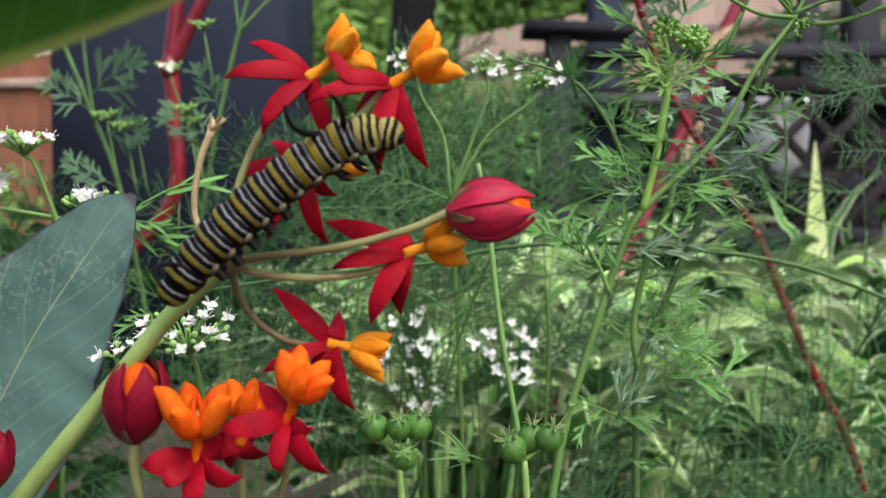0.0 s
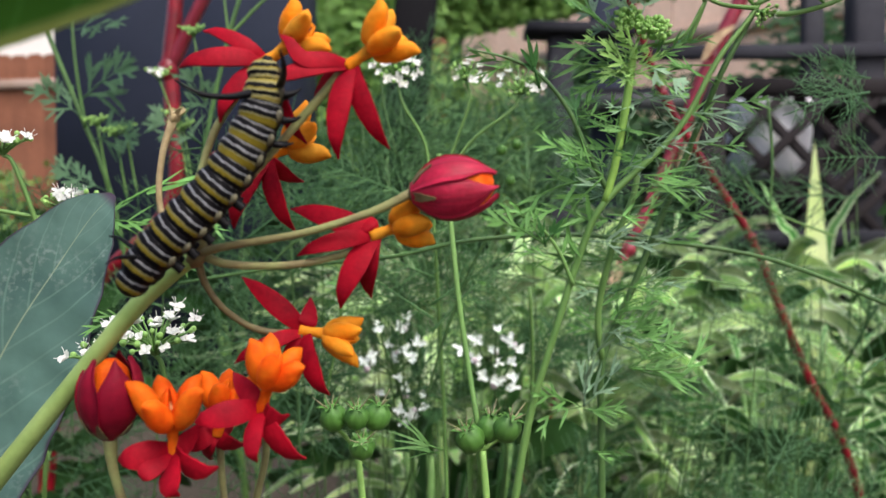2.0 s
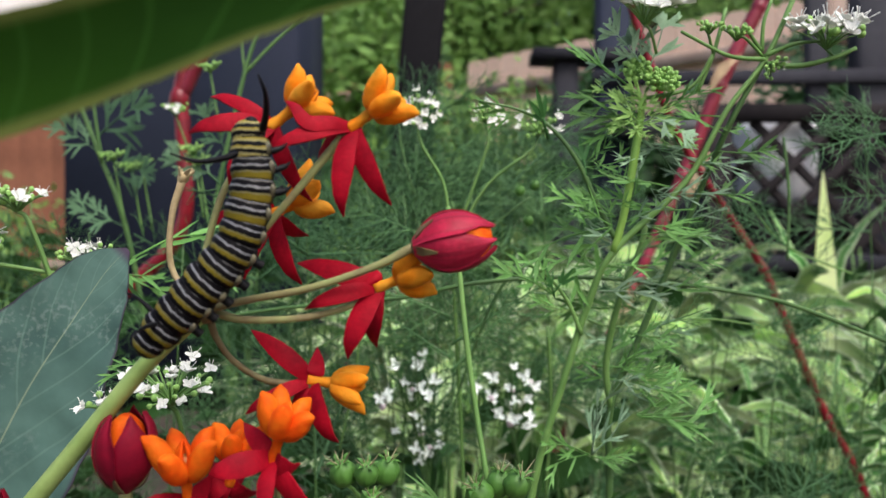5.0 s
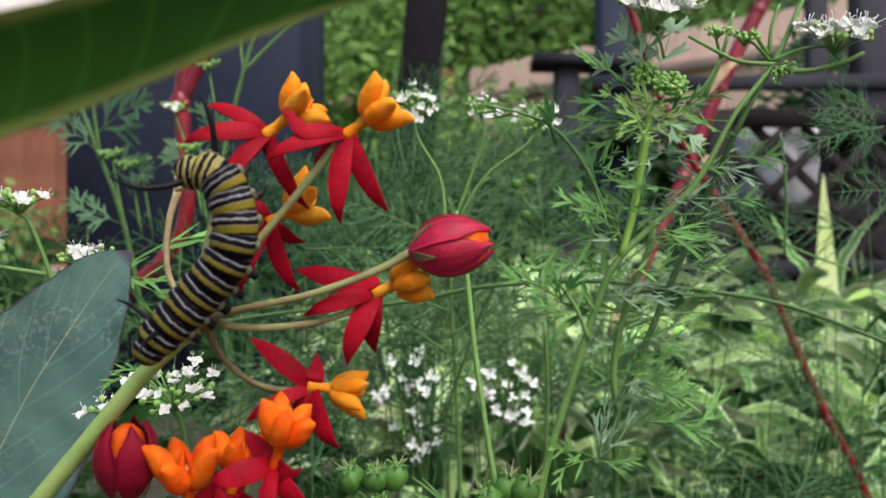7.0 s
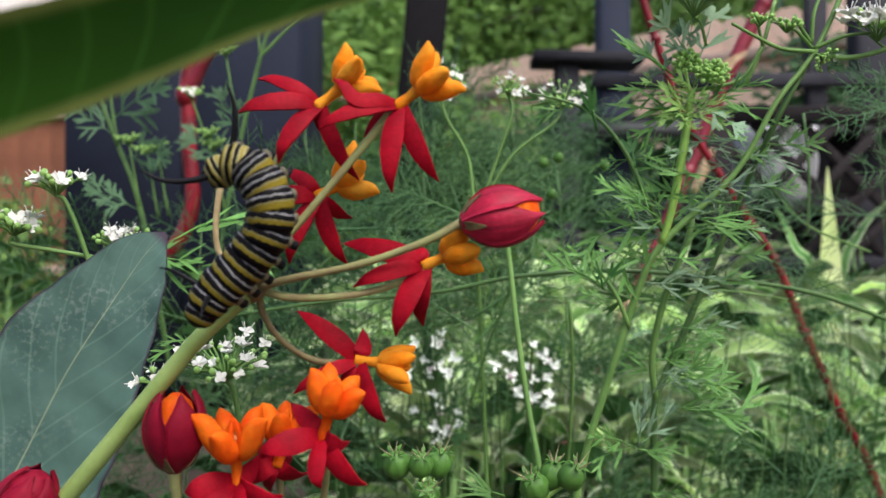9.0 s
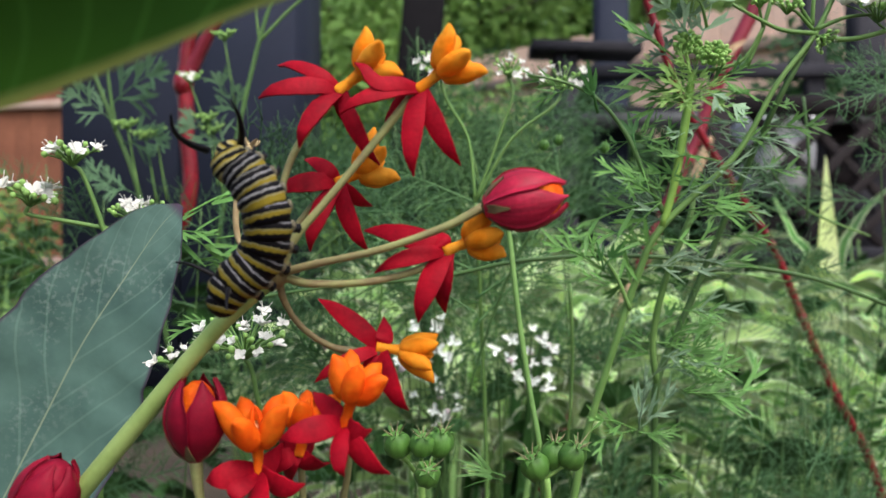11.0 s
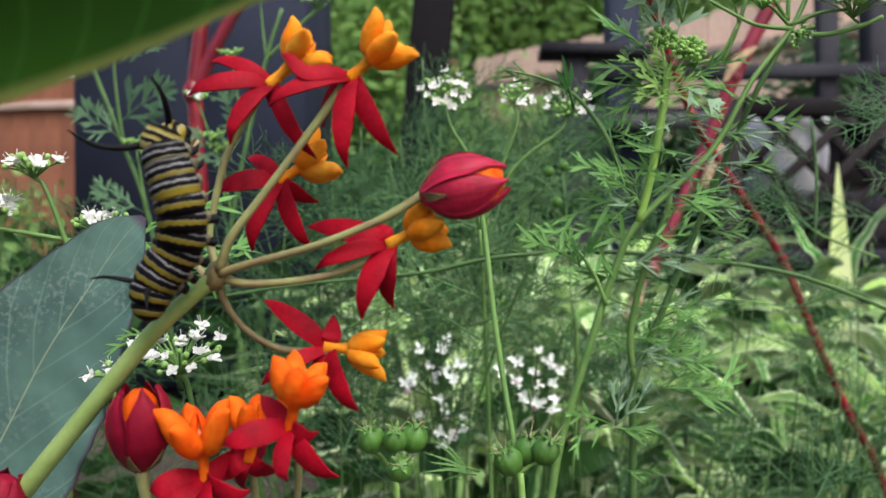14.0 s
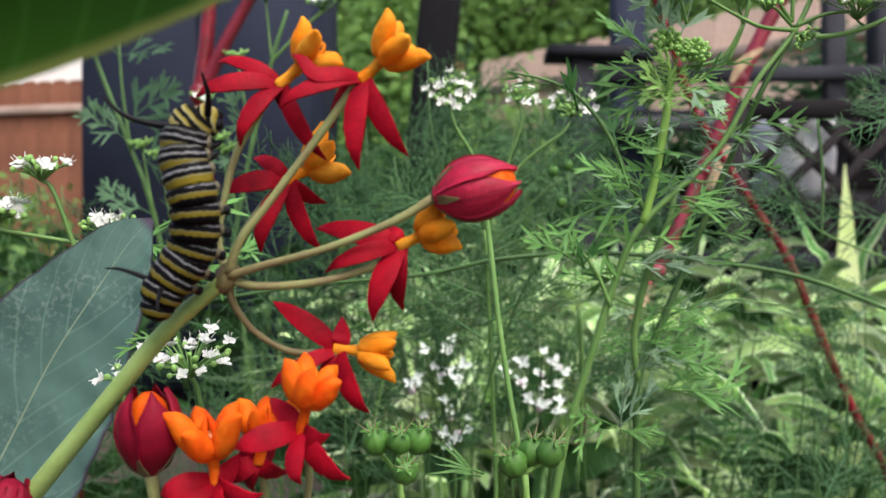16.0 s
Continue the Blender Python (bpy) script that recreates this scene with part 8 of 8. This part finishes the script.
    walk(SEGMENTS[8], [
        (0, pose(0.00950, -0.00550, 0.01467, 25.00, -39.43, 0.00)),
        (0.5, pose(0.00973, -0.00550, 0.01472, 25.62, -39.83, 0.00)),
        (1, pose(0.00995, -0.00550, 0.01478, 26.25, -40.05, 0.00)),
        (1.5, pose(0.00851, -0.00550, 0.01374, 26.88, -47.04, 0.00)),
        (2, pose(0.00688, -0.00550, 0.01396, 27.50, -61.91, 0.00)),
        (2.5, pose(0.00760, -0.00550, 0.01530, 28.12, -71.06, 0.00)),
        (3, pose(0.00754, -0.00550, 0.01601, 28.75, -72.05, 0.00)),
        (3.5, pose(0.00728, -0.00550, 0.01547, 29.38, -75.27, 0.00)),
        (4, pose(0.00700, -0.00550, 0.01444, 30.00, -72.79, 0.00)),
        (6.5, pose(0.00621, -0.00747, 0.01631, -137.50, -87.82, 180.00)),
        (7, pose(0.00605, -0.00786, 0.01427, -135.00, -87.14, 180.00)),
        (7.5, pose(0.00558, -0.00795, 0.01321, 46.86, -88.02, 0.00)),
        (8, pose(0.00496, -0.00804, 0.01299, -131.29, -89.66, 180.00)),
        (10.5, pose(0.00108, -0.00848, 0.01063, -122.00, -63.89, 180.00)),
        (11, pose(0.00006, -0.00856, 0.01024, -122.00, -64.66, 180.00)),
        (11.5, pose(-0.00061, -0.00865, 0.01037, -122.00, -65.28, 180.00)),
        (12, pose(-0.00129, -0.00874, 0.01062, -122.00, -66.94, 180.00)),
        (12.5, pose(-0.00164, -0.00883, 0.01063, -122.00, -72.57, 180.00)),
        (13, pose(-0.00186, -0.00891, 0.01116, -122.00, -71.96, 180.00)),
        (13.5, pose(-0.00172, -0.00900, 0.01052, -122.00, -70.76, 180.00)),
        (14, pose(-0.00151, -0.00909, 0.01096, -122.00, -74.46, 180.00)),
        (14.5, pose(-0.00146, -0.00918, 0.01156, -122.00, -76.19, 180.00)),
        (15, pose(-0.00156, -0.00926, 0.01164, -122.00, -75.89, 180.00)),
        (15.5, pose(-0.00169, -0.00935, 0.01179, -122.00, -76.80, 180.00)),
        (16, pose(-0.00129, -0.00944, 0.01261, -122.00, -75.23, 180.00)),
    ])
    walk(SEGMENTS[9], [
        (0, pose(0.01177, -0.00550, 0.01647, 25.00, -36.97, 0.00)),
        (0.5, pose(0.01202, -0.00550, 0.01656, 25.62, -36.51, 0.00)),
        (1, pose(0.01228, -0.00550, 0.01665, 26.25, -35.72, 0.00)),
        (1.5, pose(0.01044, -0.00550, 0.01574, 26.88, -44.86, 0.00)),
        (2, pose(0.00806, -0.00550, 0.01637, 27.50, -66.70, 0.00)),
        (2.5, pose(0.00833, -0.00550, 0.01808, 28.12, -77.82, 0.00)),
        (3, pose(0.00825, -0.00550, 0.01882, 28.75, -79.09, 0.00)),
        (3.5, pose(0.00776, -0.00550, 0.01830, 29.38, -83.83, 0.00)),
        (4, pose(0.00763, -0.00550, 0.01710, 30.00, -78.46, 0.00)),
        (6.5, pose(0.00582, -0.00747, 0.01907, -137.50, -74.85, 180.00)),
        (7, pose(0.00553, -0.00786, 0.01677, -135.00, -72.35, 180.00)),
        (7.5, pose(0.00528, -0.00795, 0.01555, -133.14, -75.38, 180.00)),
        (8, pose(0.00455, -0.00804, 0.01527, -131.29, -71.16, 180.00)),
        (10.5, pose(0.00004, -0.00848, 0.01230, -122.00, -52.95, 180.00)),
        (11, pose(-0.00091, -0.00856, 0.01191, -122.00, -55.91, 180.00)),
        (11.5, pose(-0.00153, -0.00865, 0.01210, -122.00, -59.22, 180.00)),
        (12, pose(-0.00214, -0.00874, 0.01244, -122.00, -62.66, 180.00)),
        (12.5, pose(-0.00226, -0.00883, 0.01253, -122.00, -71.89, 180.00)),
        (13, pose(-0.00250, -0.00891, 0.01311, -122.00, -72.64, 180.00)),
        (13.5, pose(-0.00239, -0.00900, 0.01234, -122.00, -68.43, 180.00)),
        (14, pose(-0.00211, -0.00909, 0.01286, -122.00, -72.87, 180.00)),
        (14.5, pose(-0.00200, -0.00918, 0.01358, -122.00, -74.46, 180.00)),
        (15, pose(-0.00211, -0.00926, 0.01366, -122.00, -76.76, 180.00)),
        (15.5, pose(-0.00217, -0.00935, 0.01386, -122.00, -80.01, 180.00)),
        (16, pose(-0.00186, -0.00944, 0.01473, -122.00, -83.76, 180.00)),
    ])
    walk(SEGMENTS[10], [
        (0, pose(0.01414, -0.00550, 0.01814, 25.00, -28.64, 0.00)),
        (0.5, pose(0.01447, -0.00550, 0.01819, 25.62, -26.62, 0.00)),
        (1, pose(0.01481, -0.00550, 0.01823, 26.25, -24.53, 0.00)),
        (1.5, pose(0.01245, -0.00550, 0.01767, 26.88, -43.40, 0.00)),
        (2, pose(0.00898, -0.00550, 0.01889, 27.50, -76.98, 0.00)),
        (2.5, pose(0.00882, -0.00550, 0.02092, 28.12, -82.17, 0.00)),
        (3, pose(0.00864, -0.00550, 0.02170, 28.75, -85.33, 0.00)),
        (3.5, pose(0.00790, -0.00550, 0.02116, -150.62, -89.78, 180.00)),
        (4, pose(0.00811, -0.00550, 0.01979, 30.00, -80.81, 0.00)),
        (6.5, pose(0.00469, -0.00723, 0.02167, -137.50, -56.87, 180.00)),
        (7, pose(0.00444, -0.00758, 0.01915, -135.00, -52.48, 180.00)),
        (7.5, pose(0.00433, -0.00766, 0.01779, -133.14, -60.17, 180.00)),
        (8, pose(0.00340, -0.00773, 0.01738, -131.29, -52.83, 180.00)),
        (10.5, pose(-0.00139, -0.00812, 0.01378, -122.00, -40.15, 180.00)),
        (11, pose(-0.00222, -0.00819, 0.01346, -122.00, -43.31, 180.00)),
        (11.5, pose(-0.00275, -0.00827, 0.01376, -122.00, -49.88, 180.00)),
        (12, pose(-0.00328, -0.00835, 0.01422, -122.00, -57.08, 180.00)),
        (12.5, pose(-0.00303, -0.00843, 0.01447, -122.00, -71.66, 180.00)),
        (13, pose(-0.00323, -0.00850, 0.01512, -122.00, -74.02, 180.00)),
        (13.5, pose(-0.00329, -0.00858, 0.01417, -122.00, -68.03, 180.00)),
        (14, pose(-0.00282, -0.00866, 0.01482, -122.00, -74.27, 180.00)),
        (14.5, pose(-0.00271, -0.00873, 0.01564, -122.00, -79.83, 180.00)),
        (15, pose(-0.00266, -0.00881, 0.01577, -122.00, -86.04, 180.00)),
        (15.5, pose(-0.00258, -0.00889, 0.01603, 58.00, -86.20, 0.00)),
        (16, pose(-0.00191, -0.00896, 0.01697, 58.00, -79.25, 0.00)),
    ])
    walk(SEGMENTS[11], [
        (0, pose(0.01682, -0.00550, 0.01920, 25.00, -14.11, 0.00)),
        (0.5, pose(0.01724, -0.00550, 0.01915, 25.62, -11.03, 0.00)),
        (1, pose(0.01766, -0.00550, 0.01909, 26.25, -7.69, 0.00)),
        (1.5, pose(0.01448, -0.00550, 0.01956, 26.88, -36.18, 0.00)),
        (2, pose(0.00925, -0.00550, 0.02156, 27.50, -88.40, 0.00)),
        (2.5, pose(0.00911, -0.00550, 0.02378, 28.12, -87.58, 0.00)),
        (3, pose(0.00872, -0.00550, 0.02459, -151.25, -88.69, 180.00)),
        (3.5, pose(0.00775, -0.00550, 0.02402, -150.62, -85.71, 180.00)),
        (4, pose(0.00850, -0.00550, 0.02249, 30.00, -83.88, 0.00)),
        (6.5, pose(0.00265, -0.00679, 0.02378, -137.50, -41.35, 180.00)),
        (7, pose(0.00229, -0.00704, 0.02069, -135.00, -16.68, 180.00)),
        (7.5, pose(0.00268, -0.00710, 0.01967, -133.14, -11.18, 180.00)),
        (8, pose(0.00151, -0.00716, 0.01894, -131.29, -3.36, 180.00)),
        (10.5, pose(-0.00328, -0.00744, 0.01489, -122.00, -14.12, 180.00)),
        (11, pose(-0.00405, -0.00750, 0.01461, -122.00, -54.93, 180.00)),
        (11.5, pose(-0.00441, -0.00756, 0.01521, -122.00, -73.99, 180.00)),
        (12, pose(-0.00468, -0.00761, 0.01596, 58.00, -87.24, 0.00)),
        (12.5, pose(-0.00388, -0.00767, 0.01647, 58.00, -79.07, 0.00)),
        (13, pose(-0.00401, -0.00773, 0.01722, 58.00, -74.02, 0.00)),
        (13.5, pose(-0.00423, -0.00779, 0.01610, 58.00, -76.72, 0.00)),
        (14, pose(-0.00360, -0.00784, 0.01686, 58.00, -68.73, 0.00)),
        (14.5, pose(-0.00310, -0.00790, 0.01783, 58.00, -50.72, 0.00)),
        (15, pose(-0.00274, -0.00796, 0.01793, 58.00, -43.65, 0.00)),
        (15.5, pose(-0.00221, -0.00801, 0.01803, 58.00, -36.86, 0.00)),
        (16, pose(-0.00145, -0.00807, 0.01915, 58.00, -43.04, 0.00)),
    ])
    walk(SEGMENTS[12], [
        (0, pose(0.01969, -0.00550, 0.01950, 25.00, 4.12, 0.00)),
        (0.5, pose(0.02014, -0.00550, 0.01924, 25.62, 9.63, 0.00)),
        (1, pose(0.02058, -0.00550, 0.01892, 26.25, 14.95, 0.00)),
        (1.5, pose(0.01688, -0.00550, 0.02070, 26.87, -8.17, 0.00)),
        (2, pose(0.00915, -0.00550, 0.02424, -152.50, -85.72, 180.00)),
        (2.5, pose(0.00906, -0.00550, 0.02666, -151.88, -87.85, 180.00)),
        (3, pose(0.00851, -0.00550, 0.02748, -151.25, -85.60, 180.00)),
        (3.5, pose(0.00747, -0.00550, 0.02688, -150.62, -83.92, 180.00)),
        (4, pose(0.00868, -0.00550, 0.02522, 30.00, -87.73, 0.00)),
        (6.5, pose(0.00023, -0.00618, 0.02561, -137.50, -37.29, 180.00)),
        (7, pose(-0.00051, -0.00632, 0.02082, -135.00, 0.86, 180.00)),
        (7.5, pose(0.00050, -0.00635, 0.01864, -133.14, 37.64, 180.00)),
        (8, pose(-0.00066, -0.00638, 0.01779, -131.29, 37.72, 180.00)),
        (10.5, pose(-0.00544, -0.00653, 0.01474, -122.00, 21.43, 180.00)),
        (11, pose(-0.00425, -0.00656, 0.01602, 58.00, -56.41, 0.00)),
        (11.5, pose(-0.00397, -0.00659, 0.01661, 58.00, -39.70, 0.00)),
        (12, pose(-0.00367, -0.00662, 0.01718, 58.00, -26.21, 0.00)),
        (12.5, pose(-0.00293, -0.00666, 0.01789, 58.00, -32.34, 0.00)),
        (13, pose(-0.00290, -0.00669, 0.01835, 58.00, -18.78, 0.00)),
        (13.5, pose(-0.00321, -0.00672, 0.01712, 58.00, -17.58, 0.00)),
        (14, pose(-0.00241, -0.00675, 0.01756, 58.00, -4.53, 0.00)),
        (14.5, pose(-0.00159, -0.00678, 0.01799, 58.00, 11.09, 0.00)),
        (15, pose(-0.00104, -0.00681, 0.01820, 58.00, 2.56, 0.00)),
        (15.5, pose(-0.00045, -0.00684, 0.01846, 58.00, -5.17, 0.00)),
        (16, pose(0.00027, -0.00687, 0.01992, 58.00, -10.03, 0.00)),
    ])
    walk(FEELERS[0], [
        (0, pose(0.01103, -0.00674, 0.01867, -110.92, -6.86, -107.35)),
        (0.5, pose(0.01142, -0.00674, 0.01849, -122.42, -10.37, -105.83)),
        (1, pose(0.01181, -0.00675, 0.01830, -133.27, -13.93, -104.34)),
        (1.5, pose(0.01037, -0.00693, 0.01984, -97.01, -6.82, -133.99)),
        (2, pose(0.00880, -0.00734, 0.02138, -89.97, 0.15, -168.52)),
        (2.5, pose(0.00883, -0.00734, 0.02268, -89.91, 0.45, -168.52)),
        (3, pose(0.00710, -0.00711, 0.02296, -104.86, -24.50, -147.39)),
        (3.5, pose(0.00577, -0.00734, 0.02332, -87.46, 12.33, -168.25)),
        (4, pose(0.00758, -0.00734, 0.02331, -90.90, -4.42, -168.49)),
        (6.5, pose(0.00195, -0.00725, 0.02239, -74.08, 39.51, -155.86)),
        (7, pose(-0.00023, -0.00700, 0.01998, -84.49, 6.77, -140.70)),
        (7.5, pose(-0.00001, -0.00734, 0.01957, -88.34, 8.12, -168.40)),
        (8, pose(-0.00103, -0.00734, 0.01840, -88.70, 6.40, -168.45)),
        (10.5, pose(-0.00653, -0.00729, 0.01441, -92.07, -7.59, -164.70)),
        (11, pose(-0.00766, -0.00674, 0.01654, -143.23, -15.65, -101.40)),
        (11.5, pose(-0.00713, -0.00681, 0.01675, -122.02, -17.61, -115.82)),
        (12, pose(-0.00661, -0.00695, 0.01697, -109.91, -19.58, -132.78)),
        (12.5, pose(-0.00554, -0.00733, 0.01727, -96.36, -26.76, -166.10)),
        (13, pose(-0.00550, -0.00734, 0.01796, -91.79, -8.74, -168.39)),
        (13.5, pose(-0.00599, -0.00704, 0.01681, -95.77, -8.22, -144.77)),
        (14, pose(-0.00597, -0.00690, 0.01686, -90.38, -0.34, -131.28)),
        (14.5, pose(-0.00595, -0.00682, 0.01692, -77.69, 7.55, -121.03)),
        (15, pose(-0.00542, -0.00679, 0.01719, -100.69, -5.58, -117.26)),
        (15.5, pose(-0.00489, -0.00682, 0.01746, -124.85, -19.02, -115.08)),
        (16, pose(-0.00341, -0.00729, 0.01921, -95.34, -19.06, -164.02)),
    ])
    walk(FEELERS[1], [
        (0, pose(0.01393, -0.00675, 0.01944, -168.30, -20.70, -94.19)),
        (0.5, pose(0.01403, -0.00675, 0.01994, -175.34, -20.01, -91.60)),
        (1, pose(0.01412, -0.00675, 0.02045, 177.08, -19.33, -89.03)),
        (1.5, pose(0.01270, -0.00674, 0.02142, 156.23, -16.84, -82.73)),
        (2, pose(0.01127, -0.00675, 0.02239, 135.95, -14.38, -76.49)),
        (2.5, pose(0.01188, -0.00673, 0.02406, 136.12, -11.87, -78.81)),
        (3, pose(0.01101, -0.00673, 0.02389, 107.83, -5.14, -74.42)),
        (3.5, pose(0.01008, -0.00674, 0.02354, 105.50, -4.96, -72.68)),
        (4, pose(0.01017, -0.00682, 0.02575, 157.63, -30.43, -78.23)),
        (6.5, pose(0.00377, -0.00693, 0.02461, 167.19, -44.29, -80.98)),
        (7, pose(0.00298, -0.00734, 0.02216, -141.05, -75.37, -128.03)),
        (7.5, pose(0.00189, -0.00734, 0.02103, -159.88, -77.80, -109.71)),
        (8, pose(0.00071, -0.00734, 0.02055, -164.12, -78.08, -105.56)),
        (10.5, pose(-0.00367, -0.00734, 0.01627, 142.37, -75.62, -53.24)),
        (11, pose(-0.00336, -0.00682, 0.01701, 163.41, -30.88, -81.31)),
        (11.5, pose(-0.00337, -0.00680, 0.01743, 163.53, -28.25, -82.03)),
        (12, pose(-0.00337, -0.00678, 0.01785, 163.54, -25.68, -82.70)),
        (12.5, pose(-0.00245, -0.00680, 0.01831, 163.37, -28.47, -81.90)),
        (13, pose(-0.00273, -0.00704, 0.01876, 143.97, -49.34, -61.12)),
        (13.5, pose(-0.00331, -0.00684, 0.01852, 162.10, -32.71, -80.10)),
        (14, pose(-0.00316, -0.00689, 0.01830, 171.14, -40.11, -84.26)),
        (14.5, pose(-0.00301, -0.00697, 0.01808, 179.05, -48.42, -89.29)),
        (15, pose(-0.00180, -0.00691, 0.01851, 179.63, -42.97, -89.75)),
        (15.5, pose(-0.00059, -0.00687, 0.01895, -179.78, -37.97, -90.13)),
        (16, pose(-0.00011, -0.00690, 0.01909, 153.59, -38.56, -72.80)),
    ])



motions()
